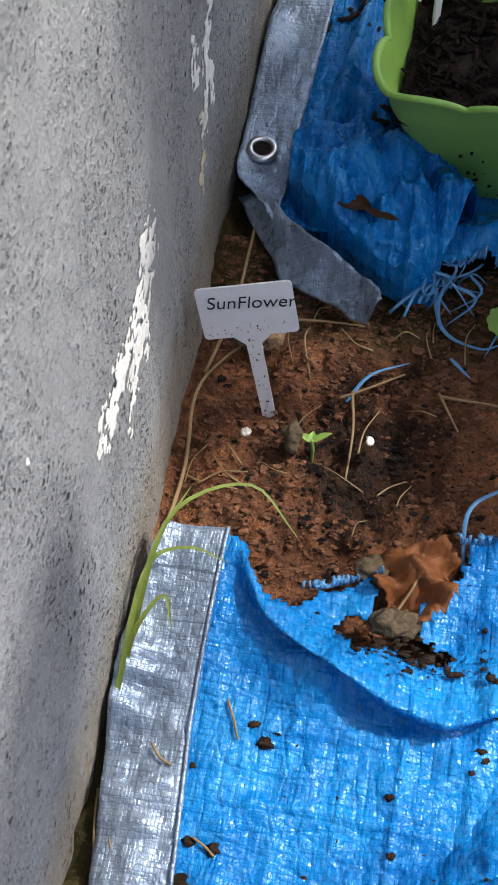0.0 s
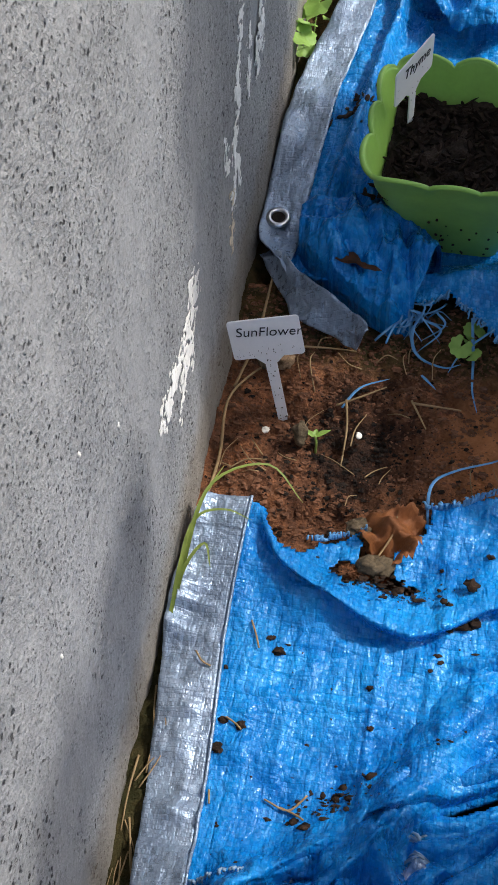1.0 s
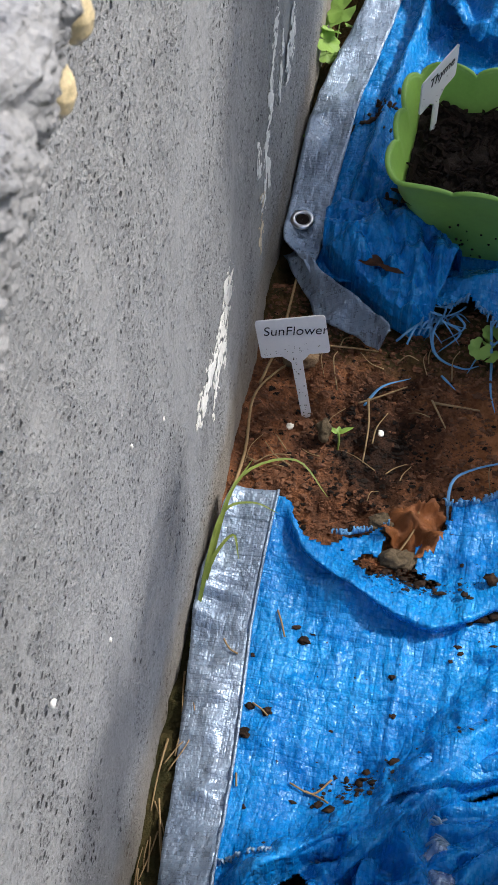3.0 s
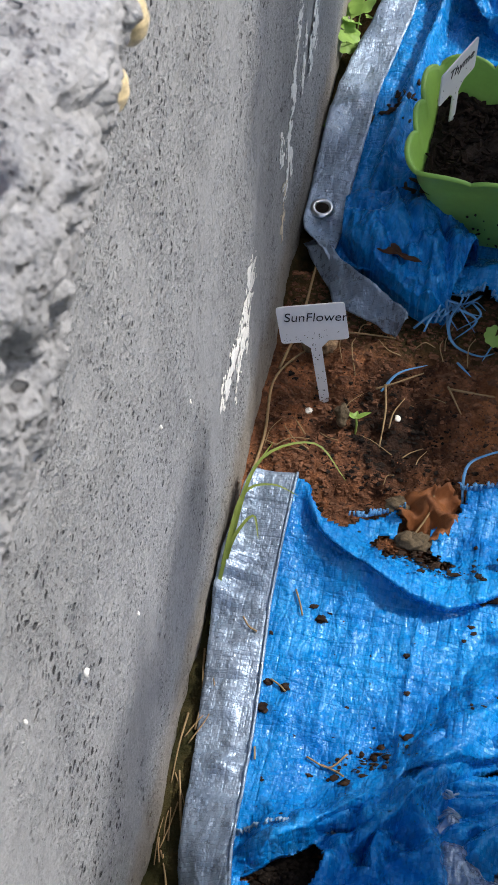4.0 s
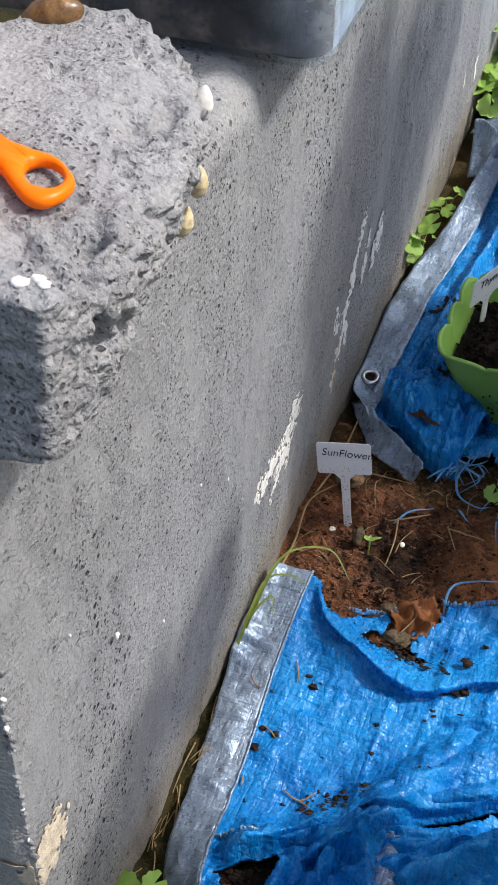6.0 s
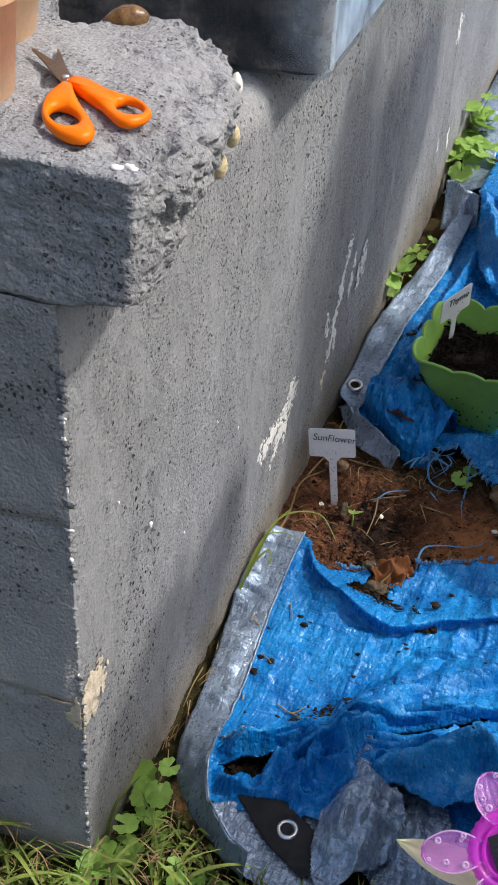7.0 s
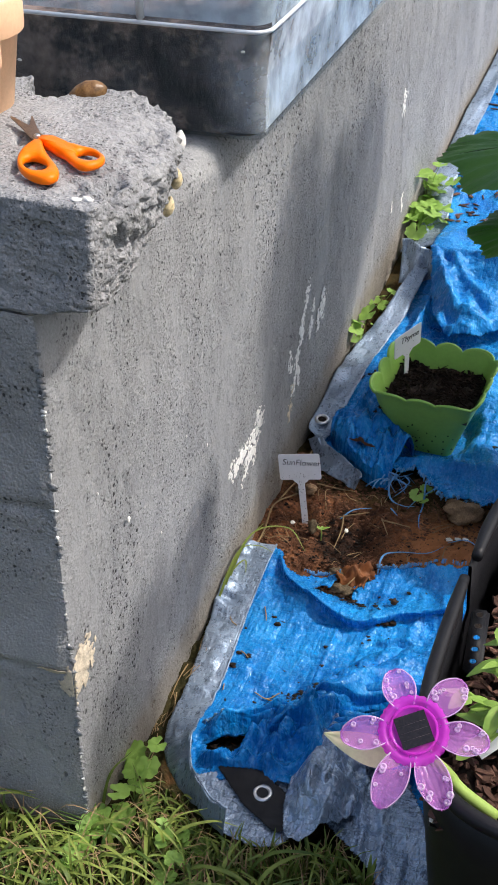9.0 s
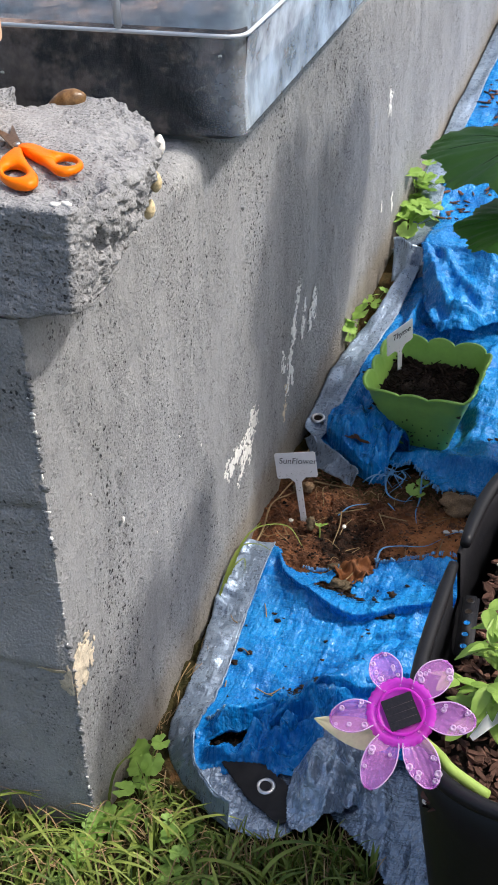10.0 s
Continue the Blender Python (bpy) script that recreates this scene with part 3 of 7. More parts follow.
def flakes(name, pieces, mat, seed, step=0.0013, face=None, rise=0.0006, ragged=1.3):
    """Thin ragged flakes on the wall's long face: (y, z, half length, half width, lean)."""
    for y0, z0, a, w, lean in pieces:
        us, vs = np.arange(-w * 1.4, w * 1.4, step), np.arange(-a * 1.3, a * 1.3, step)
        u, v = np.meshgrid(us, vs, indexing="ij")
        uu, vv = u - v * lean, v
        field = 1 - (uu / w) ** 2 - (vv / a) ** 2 + ragged * fbm(u * 170 + y0 * 50, v * (70 if ragged > 1 else 150) + z0 * 30, 4, seed)
        ok = field[:-1, :-1] > 0.45
        n = len(vs)
        i, j = np.nonzero(ok)
        if not len(i):
            continue
        quads = np.stack([i * n + j, (i + 1) * n + j, (i + 1) * n + j + 1, i * n + j + 1], -1)
        used, inv = np.unique(quads, return_inverse=True)
        yy, zz = (y0 + u).ravel()[used], (z0 + v).ravel()[used]
        lift = rise * (1 + 0.4 * vn(yy * 200, zz * 200, seed))
        if face:
            pts = end_face(np.minimum(yy, 0), zz)
            pts[:, 1] -= lift
        else:
            pts = long_face(np.maximum(yy, 0), zz)
            pts[:, 0] += lift
        ob = put(name, pts, inv.reshape(-1, 4), mat, wall)
        thicken(ob, 0.0003)


def flake_trail(lines, mat, seed, step=0.0009, rise=0.0006, dense=0.5):
    """Scraps of old paint that cling between the pores along lines of (y, z); each line has a half width."""
    ys_, zs_ = [p[0] for ln, w in lines for p in ln], [p[1] for ln, w in lines for p in ln]
    us, vs = np.arange(min(ys_) - 0.02, max(ys_) + 0.02, step), np.arange(min(zs_) - 0.025, max(zs_) + 0.025, step)
    u, v = np.meshgrid(us, vs, indexing="ij")
    near = np.full(u.shape, -9.0)
    for ln, w in lines:
        for (y0, z0), (y1, z1) in zip(ln, ln[1:]):
            dy, dz = y1 - y0, z1 - z0
            t = np.clip(((u - y0) * dy + (v - z0) * dz) / (dy * dy + dz * dz), 0, 1)
            near = np.maximum(near, 1 - np.hypot(u - y0 - t * dy, (v - z0 - t * dz) * 0.8) / w)
    field = np.minimum(near, 0.8) + 0.55 * fbm(u * 130, v * 150, 3, seed) - 0.9 * np.maximum(0, vn(u * 260, v * 300, seed + 4))
    i, j = np.nonzero(field[:-1, :-1] > dense)
    n = len(vs)
    quads = np.stack([i * n + j, (i + 1) * n + j, (i + 1) * n + j + 1, i * n + j + 1], -1)
    used, inv = np.unique(quads, return_inverse=True)
    yy, zz = u.ravel()[used], v.ravel()[used]
    pts = long_face(np.maximum(yy, 0), zz)
    pts[:, 0] += rise * (1 + 0.4 * vn(yy * 200, zz * 200, seed))
    thicken(put("paint_flake", pts, inv.reshape(-1, 4), mat, wall), 0.0003)


flake_trail([([(0.548, 0.202), (0.534, 0.188), (0.514, 0.177), (0.497, 0.171)], 0.017), ([(0.484, 0.190), (0.462, 0.188), (0.446, 0.182)], 0.011), ([(0.437, 0.198), (0.429, 0.191)], 0.006),
             ([(0.479, 0.153), (0.470, 0.143)], 0.005), ([(0.504, 0.163), (0.490, 0.150)], 0.006), ([(0.528, 0.164), (0.520, 0.153)], 0.006)], M_FLAKE, 61, dense=0.16)
flake_trail([([(0.747, 0.302), (0.735, 0.275), (0.725, 0.256), (0.719, 0.234), (0.702, 0.200), (0.690, 0.165)], 0.010), ([(0.678, 0.228), (0.680, 0.205)], 0.009), ([(0.711, 0.195), (0.711, 0.170)], 0.007),
             ([(0.775, 0.262), (0.768, 0.240), (0.760, 0.225)], 0.010)], M_FLAKE_DULL, 67, dense=0.26)
flake_trail([([(0.690, 0.165), (0.682, 0.148), (0.676, 0.130)], 0.012)], M_CHIP, 75, dense=0.42)
flake_trail([([(1.279, 0.405), (1.274, 0.392)], 0.016), ([(1.30, 0.22), (1.30, 0.20)], 0.008), ([(1.22, 0.240), (1.22, 0.228)], 0.007)], M_FLAKE, 69, 0.0016, dense=0.30)
flake_trail([([(0.822, 0.256), (0.816, 0.232)], 0.014), ([(0.800, 0.236), (0.796, 0.218)], 0.010)], M_FLAKE_DULL, 71, 0.0011, 0.002, 0.30)
for y, z, r in ((0.143, 0.324, 0.004), (0.30, 0.33, 0.0018), (0.22, 0.25, 0.002), (0.36, 0.28, 0.0022), (0.08, 0.40, 0.0016)):
    put("paint_speck", *lump((0.001, y, z), (0.0012, r * 0.7, r), y * 50, 0.5, 4, 7), M_FLAKE, wall)
k = random.Random(4)
for c in range(80):
    z = k.uniform(0.02, 0.62)
    s = 0.0006 + 0.0030 * k.random() ** 2
    put("corner_chip", *lump((-0.0012, 0.0014, z), (0.0022 + s, 0.0018, s), c, 0.7, 5, 8), M_WALL, wall)
for c, (z, wide, tall) in enumerate(((0.557, 0.0075, 0.0022), (0.541, 0.0085, 0.0026), (0.537, 0.005, 0.0016), (0.522, 0.005, 0.0024), (0.505, 0.003, 0.0015), (0.494, 0.006, 0.0014), (0.473, 0.0035, 0.0045), (0.434, 0.010, 0.0016), (0.403, 0.0045, 0.0020),
                                     (0.378, 0.0035, 0.0028), (0.340, 0.003, 0.0012), (0.310, 0.0035, 0.0020), (0.270, 0.002, 0.0014), (0.150, 0.003, 0.0012), (0.112, 0.002, 0.0014), (0.078, 0.004, 0.0020), (0.062, 0.0025, 0.0030), (0.050, 0.005, 0.0014), (0.038, 0.003, 0.0022), (0.026, 0.006, 0.0018))):
    put("corner_chip", *lump((-0.0016, 0.0010, z), (wide * 0.40, 0.0016, tall * 0.72), c * 7 + 3, 0.9, 6, 10), M_FLAKE, wall, "white paint left on the corner")
flakes("broken_corner", [(0.014, 0.222, 0.038, 0.040, 0.45)], M_CHIP, 83, 0.0012, None, 0.0016, 0.35)
flakes("broken_corner", [(-0.004, 0.218, 0.026, 0.014, 0.3), (-0.022, 0.232, 0.006, 0.020, 0.0)], M_CHIP, 85, 0.0012, True, 0.0016, 0.35)
for c, (x, y, z, r) in enumerate(((-0.001, 0.004, 0.214, 0.005), (-0.002, 0.006, 0.228, 0.006), (-0.003, 0.002, 0.238, 0.004), (0.000, 0.010, 0.222, 0.004))):
    put("mortar_lump", *lump((x - 0.002, y, z), (r * 0.6, r, r * 1.2), c + 8, 0.5, 8, 12), M_CHIP, wall)


# ---------------------------------------------------------------- broken cap block
def knobs(p, cell, seed):
    """Distance to the nearest of scattered points, in cells: rounded grains with deep joints."""
    g = np.asarray(p, float) / cell
    i = np.floor(g).astype(int)
    best = np.full(len(g), 9.0)
    for dx in (-1, 0, 1):
        for dy in (-1, 0, 1):
            for dz in (-1, 0, 1):
                a, b, c = i[:, 0] + dx, i[:, 1] + dy, i[:, 2] + dz
                q = np.stack([a + LATT3[(a + seed) % 64, b % 64, c % 64], b + LATT3[a % 64, (b + seed + 19) % 64, c % 64], c + LATT3[a % 64, b % 64, (c + seed + 37) % 64]], -1)
                best = np.minimum(best, np.sum((g - q) ** 2, 1))
    return np.sqrt(best)


def cap_block():
    """A block whose near end is sound and whose side is broken away: knobbly, undercut, pierced by cavities."""
    bm = bmesh.new()
    bmesh.ops.create_cube(bm, size=2)
    bmesh.ops.subdivide_edges(bm, edges=bm.edges[:], cuts=128, use_grid_fill=True)
    p = np.array([v.co[:] for v in bm.verts])
    soft = np.array([0.035, 0.035, 0.10])
    core = np.clip(p, -1 + soft, 1 - soft)
    d = (p - core) / soft
    p = core + soft * d / np.maximum(1, np.linalg.norm(d, axis=1, keepdims=True))
    u, w, h = p[:, 0], p[:, 1], p[:, 2]
    s, q, r = (u + 1) / 2, (w + 1) / 2, (h + 1) / 2
    yy = 0.008 + q * 0.272
    right = np.interp(yy, [0.0, 0.03, 0.06, 0.10, 0.15, 0.185, 0.21, 0.235, 0.255, 0.28], [0.052, 0.060, 0.067, 0.068, 0.064, 0.058, 0.049, 0.036, 0.023, 0.004])
    under = np.interp(yy, [0.0, 0.03, 0.055, 0.08, 0.12, 0.2, 0.28], [0.0, 0.002, 0.006, 0.014, 0.024, 0.026, 0.016])
    right = right - under * (1 - r) ** 1.3 - 0.008 * smooth(0.80, 1.0, r) * smooth(0.02, 0.2, q)
    far = 0.280 - 0.040 * smooth(0.30, 0.38, s) * smooth(0.66, 0.56, s) + 0.005 * np.sin(s * 23)
    x = -0.205 + s * (right + 0.205)
    y = 0.008 + q * (far - 0.008) - 0.010 * (1 - r) ** 2 * (1 - q) ** 3
    z = TOP + 0.001 + 0.010 * (1 - r) * smooth(0.80, 0.95, s) + r * 0.099 - 0.010 * r * smooth(0.75, 1.0, s) * smooth(0.1, 0.5, q)
    for vert, co in zip(bm.verts, np.stack([x, y, z], -1)):
        vert.co = co
    bm.normal_update()
    pts = np.array([v.co[:] for v in bm.verts])
    out = np.array([v.normal[:] for v in bm.verts])
    broken = smooth(0.70, 0.93, s + 0.06 * vn(pts[:, 1] * 40, pts[:, 2] * 40, 8)) * smooth(0.02, 0.10, q)
    broken = np.maximum(broken, 0.7 * smooth(0.88, 0.97, q))
    front = smooth(0.06, 0.0, q)
    top = smooth(0.95, 1.0, r) * (1 - front)
    warp = pts + 0.003 * np.stack([vn3(pts * 90, 2), vn3(pts * 90, 4), vn3(pts * 90, 6)], -1)
    big, small = knobs(warp, 0.0125, 3), knobs(warp, 0.0058, 11)
    chunk = 0.0070 * (0.45 - big) + 0.0032 * (0.45 - small)
    chunk = chunk - 0.011 * smooth(0.25, 0.75, vn3(pts * 75, 21))
    d = broken * chunk + (1 - broken) * (0.0012 * fbm3(pts * 60, 3, 7) + 0.0008 * (0.4 - small))
    d = d - 0.005 * top * smooth(0.45, 0.75, vn3(pts * 85, 33)) - 0.0022 * front * np.maximum(0, fbm3(pts * np.array([50, 50, 120]), 3, 9))
    for cx, cy, cz, rad, deep in ((0.060, 0.090, 0.668, 0.0062, 0.042), (0.020, 0.172, 0.733, 0.0085, 0.008), (0.028, 0.095, 0.733, 0.0038, 0.008), (0.055, 0.110, 0.715, 0.008, 0.007), (0.058, 0.062, 0.690, 0.005, 0.008)):
        d = d - deep * np.exp(-(((pts[:, 0] - cx) ** 2 + (pts[:, 1] - cy) ** 2 + (pts[:, 2] - cz) ** 2) / rad ** 2))
    for vert, co in zip(bm.verts, pts + out * d[:, None]):
        vert.co = co
    ob = part("cap_block", bm, M_CAP)
    return tagged(ob, "broken rough grey concrete block on the wall end", "concrete block")


cap = cap_block()
CAPZ = TOP + 0.0995
for c, (x, y, r) in enumerate(((0.036, 0.021, 0.0048), (0.0425, 0.026, 0.0040), (0.0465, 0.023, 0.0036))):
    top = max(v.co.z for v in cap.data.vertices if abs(v.co.x - x) < 0.004 and abs(v.co.y - y) < 0.004)
    put("paint_spot", *lump((x, y, top), (r, r * 0.9, 0.0016), c + 3, 0.4, 5, 9), M_FLAKE, cap, "white paint spot")


# ---------------------------------------------------------------- tarpaulins
def hem_line_x(y):
    return np.interp(y, [0.05, 0.09, 0.125, 0.155, 0.21, 0.28, 0.34, 0.41, 0.475, 0.50], [0.13, 0.098, 0.074, 0.061, 0.058, 0.055, 0.049, 0.049, 0.050, 0.050])


NEAR_POLY = [(0.040, 0.478), (0.051, 0.474), (0.066, 0.464), (0.084, 0.451), (0.099, 0.446), (0.110, 0.453), (0.126, 0.462), (0.137, 0.469), (0.143, 0.457), (0.137, 0.442), (0.117, 0.442), (0.130, 0.430),
             (0.146, 0.428), (0.163, 0.423), (0.180, 0.419), (0.190, 0.428), (0.166, 0.439), (0.169, 0.454), (0.182, 0.468), (0.190, 0.482), (0.194, 0.503), (0.208, 0.505), (0.23, 0.511), (0.27, 0.530), (0.34, 0.550), (0.46, 0.56),
             (0.46, 0.20), (0.36, 0.20), (0.29, 0.185), (0.25, 0.19), (0.225, 0.14), (0.20, 0.122), (0.165, 0.116), (0.13, 0.108), (0.09, 0.100), (0.060, 0.125), (0.046, 0.16), (0.044, 0.3), (0.040, 0.40)]
HOLE_A = [(0.068, 0.158), (0.086, 0.140), (0.110, 0.140), (0.122, 0.160), (0.130, 0.182), (0.118, 0.188), (0.090, 0.176)]
HOLE_B = [(0.208, 0.262), (0.227, 0.271), (0.258, 0.284), (0.308, 0.314), (0.325, 0.320), (0.304, 0.302), (0.262, 0.274), (0.235, 0.264)]
RIDGE_A = [(0.030, 0.482), (0.053, 0.468), (0.074, 0.450), (0.096, 0.435), (0.127, 0.419), (0.158, 0.405), (0.187, 0.400), (0.213, 0.411), (0.238, 0.429), (0.31, 0.455)]
RIDGE_B = [(0.36, 0.40), (0.30, 0.362), (0.247, 0.330), (0.215, 0.290), (0.185, 0.250), (0.150, 0.225)]
LIP_A = [(0.058, 0.160), (0.074, 0.182), (0.100, 0.200), (0.128, 0.212), (0.152, 0.212)]
LIP_B = [(0.190, 0.262), (0.206, 0.275), (0.228, 0.284), (0.260, 0.299), (0.310, 0.328), (0.36, 0.345)]
GULLY = [(0.058, 0.128), (0.085, 0.131), (0.120, 0.130), (0.165, 0.140), (0.195, 0.156), (0.210, 0.174)]


def near_z(x, y):
    x, y = np.asarray(x, float), np.asarray(y, float)
    off = smooth(0.002, 0.022, x - hem_line_x(y))
    z = ridge(x, y, RIDGE_A, 0.017, 0.007, 0.018)
    z = z + ridge(x, y, [(0.05, 0.44), (0.08, 0.415), (0.12, 0.40)], 0.02, 0.014, 0.008)
    z = z + ridge(x, y, RIDGE_B, 0.010, 0.024, 0.020)
    z = z + ridge(x, y, LIP_A, 0.016, 0.008, 0.020) + ridge(x, y, LIP_B, 0.020, 0.006, 0.024) + ridge(x, y, GULLY, 0.010, 0.007, 0.013)
    z = z + ridge(x, y, [(0.128, 0.142), (0.124, 0.160), (0.142, 0.192), (0.178, 0.226)], 0.010, 0.009, 0.020)
    z = z + ridge(x, y, [(0.178, 0.226), (0.196, 0.200), (0.208, 0.165)], 0.010, 0.010, 0.026) + ridge(x, y, [(0.150, 0.158), (0.168, 0.176), (0.196, 0.186)], 0.007, 0.009, 0.014)
    z = z + ridge(x, y, [(0.196, 0.252), (0.188, 0.236), (0.184, 0.216)], 0.008, 0.014, 0.020) + ridge(x, y, [(0.232, 0.200), (0.255, 0.222), (0.275, 0.243), (0.32, 0.275)], 0.010, 0.016, 0.034)
    z = z + ridge(x, y, [(0.212, 0.236), (0.236, 0.242), (0.262, 0.255)], 0.006, 0.008, 0.012)
    creases = sum(ridge(x, y, [(c + 0.003, 0.41), (c - 0.001, 0.32), (c + 0.002, 0.22)], 0.0030, 0.0014, h) for c, h in ((0.166, 0.0026), (0.104, 0.0010), (0.135, 0.0006), (0.078, 0.0008), (0.205, 0.0008)))
    creases = creases + sum(ridge(x, y, [(0.05, c), (0.12, c + 0.004), (0.20, c - 0.001)], 0.0030, 0.0014, h) for c, h in ((0.328, 0.0020), (0.278, 0.0014), (0.368, 0.0012), (0.245, 0.0014)))
    messy = smooth(0.25, 0.17, y) + smooth(0.22, 0.30, x) * 0.5 + smooth(0.36, 0.42, y) * 0.3
    z = z + 0.0030 * fbm(x * 14, y * 14, 3, 91) + creases + 0.0010 * crumple(x * 42, y * 42, 95, 3) + 0.0004 * crumple(x * 60, y * 9, 97, 2) + 0.0008 * crumple(x * 9, y * 60, 99, 2)
    z = z + messy * (0.0105 * crumple(x * 20, y * 20, 101, 2) + 0.0034 * crumple(x * 60, y * 50, 103, 2))
    for line, h in (([(0.070, 0.142), (0.098, 0.126), (0.128, 0.124)], 0.010), ([(0.130, 0.190), (0.150, 0.170), (0.176, 0.160)], 0.012), ([(0.150, 0.215), (0.165, 0.192), (0.190, 0.178)], 0.010), ([(0.112, 0.196), (0.126, 0.178), (0.131, 0.158)], 0.008),
                    ([(0.226, 0.232), (0.252, 0.240), (0.290, 0.262), (0.33, 0.29)], 0.012), ([(0.215, 0.252), (0.240, 0.257), (0.280, 0.277)], 0.008), ([(0.200, 0.290), (0.260, 0.322), (0.330, 0.372)], 0.007), ([(0.230, 0.370), (0.290, 0.385), (0.36, 0.415)], 0.009)):
        z = z + ridge(x, y, line, 0.0065, 0.0035, h)
    z = z * (0.25 + 0.75 * smooth(0.100, 0.145, y))
    low = 0.006 * smooth(0.24, 0.16, y) * smooth(0.075, 0.10, x)
    return base_z(x, y) + 0.012 + low + off * z + (1 - off) * 0.022 * smooth(0.36, 0.47, y)


def near_lean(x, y):
    """The folds that hang over towards the grass."""
    sy = -0.020 * ridge(x, y, RIDGE_A, 0.014, 0.008, 1) * smooth(0.058, 0.085, x) - 0.010 * ridge(x, y, LIP_A, 0.016, 0.008, 1) - 0.016 * ridge(x, y, LIP_B, 0.018, 0.008, 1) - 0.004 * ridge(x, y, GULLY, 0.010, 0.008, 1)
    return 0.0 * sy, sy


def rag(x, y, amount, seed):
    return amount * vn(x * 160, y * 160, seed), amount * vn(x * 160, y * 160, seed + 5)


def near_keep(x, y):
    jx, jy = rag(x, y, 0.003, 7)
    ok = inside(x + jx, y + jy, NEAR_POLY)
    return ok & ~inside(x + jx, y + jy, HOLE_A) & ~inside(x + jx, y + jy, HOLE_B)


tarp_near = empty("tarpaulin", pose(0.2, 0.3, 0), "torn crinkled blue woven tarpaulin with silver hem", "tarpaulin", "tarpaulin pieces")


def under(parent, name, data, mat, label="", thick=0.0007, kind=""):
    inv = parent.matrix_world.inverted()
    ob = put(name, [inv @ Vector(v) for v in data[0]], data[1], mat, parent, label, kind=kind)
    if thick:
        thicken(ob, thick)
    return ob


bpy.context.view_layer.update()
under(tarp_near, "sheet", sheet_data(0.03, 0.46, 0.05, 0.57, 0.0019, near_z, near_keep, near_lean), M_BLUE)


def near_hem_z(x, y, s, k):
    z = base_z(x, y) + 0.0155 + 0.020 * smooth(0.36, 0.47, y) + 0.030 * smooth(0.22, 0.12, y) * (0.1 + s)
    z += 0.0045 * vn(k * 22, s * 1.5, 121) + 0.0022 * crumple(np.array(x * 40), np.array(y * 34), 123, 3) + 0.0030 * crumple(np.array(x * 10), np.array(y * 75), 125, 2)
    z = z - 0.010 * s * smooth(0.3, 0.5, y) - 0.006 * (1 - s) * smooth(0.45, 0.2, y)
    return max(float(z), float(near_z(np.array(x), np.array(y))) + 0.004 - (1 - s) * 0.006) if y > 0.2 else z


def fold_band(line, wide, tall, lean, seed):
    """A sharp fold of sheet that stands up along a line and leans over to one side; both feet run into the sheet."""
    path = np.array([tuple(p) for p in bend([(x, y, 0) for x, y in line], 8)])[:, :2]
    step = np.concatenate([[0], np.cumsum(np.hypot(*np.diff(path, axis=0).T))])
    run = step / step[-1]

    def place(u, v):
        x, y = np.interp(u, run, path[:, 0]), np.interp(u, run, path[:, 1])
        dx, dy = np.interp(u + 0.03, run, path[:, 0]) - np.interp(u - 0.03, run, path[:, 0]), np.interp(u + 0.03, run, path[:, 1]) - np.interp(u - 0.03, run, path[:, 1])
        size = np.maximum(np.hypot(dx, dy), 1e-6)
        nx, ny = -dy / size, dx / size
        swell = smooth(0.0, 0.22, u) * smooth(1.0, 0.80, u) * (0.82 + 0.18 * np.sin(u * 11 + seed))
        crest = (1 - np.abs(v) ** 1.35)
        off = wide * (0.45 + 0.55 * swell) * v + lean * crest ** 2 * swell + 0.0025 * vn(u * 9, v * 1.5, seed)
        px, py = x + nx * off, y + ny * off
        ruck = 0.0045 * crumple(px * 24, py * 24, seed, 2) + 0.0022 * crumple(px * 60, py * 60, seed + 3, 2)
        return np.stack([px, py, near_z(x + nx * wide * v, y + ny * wide * v) * 0.55 + (base_z(x, y) + 0.016) * 0.45 - 0.006 * np.abs(v) ** 3 + tall * swell * crest + ruck * (0.35 + 0.65 * crest)], -1)
    return relief_grid(np.linspace(0, 1, 70), np.linspace(-1, 1, 26), place)


for c, (line, wide, tall, lean) in enumerate((
        ([(0.056, 0.158), (0.068, 0.168), (0.082, 0.180), (0.098, 0.192), (0.114, 0.205), (0.136, 0.218), (0.160, 0.230)], 0.013, 0.024, -0.009),
        ([(0.128, 0.146), (0.132, 0.162), (0.140, 0.182), (0.156, 0.203), (0.176, 0.228), (0.194, 0.250), (0.222, 0.273), (0.255, 0.290), (0.31, 0.318)], 0.013, 0.026, -0.007),
        ([(0.172, 0.152), (0.163, 0.177), (0.167, 0.200), (0.180, 0.226), (0.196, 0.248), (0.214, 0.252)], 0.011, 0.022, 0.004),
        ([(0.290, 0.268), (0.256, 0.246), (0.239, 0.229), (0.220, 0.216), (0.200, 0.192)], 0.012, 0.022, 0.006),
        ([(0.130, 0.212), (0.160, 0.240), (0.190, 0.276), (0.217, 0.319), (0.250, 0.375)], 0.022, 0.012, -0.004))):
    under(tarp_near, "fold", fold_band(line, wide, tall, lean, 211 + 7 * c), M_BLUE, "sharp crumpled fold of blue tarpaulin", 0.0006)


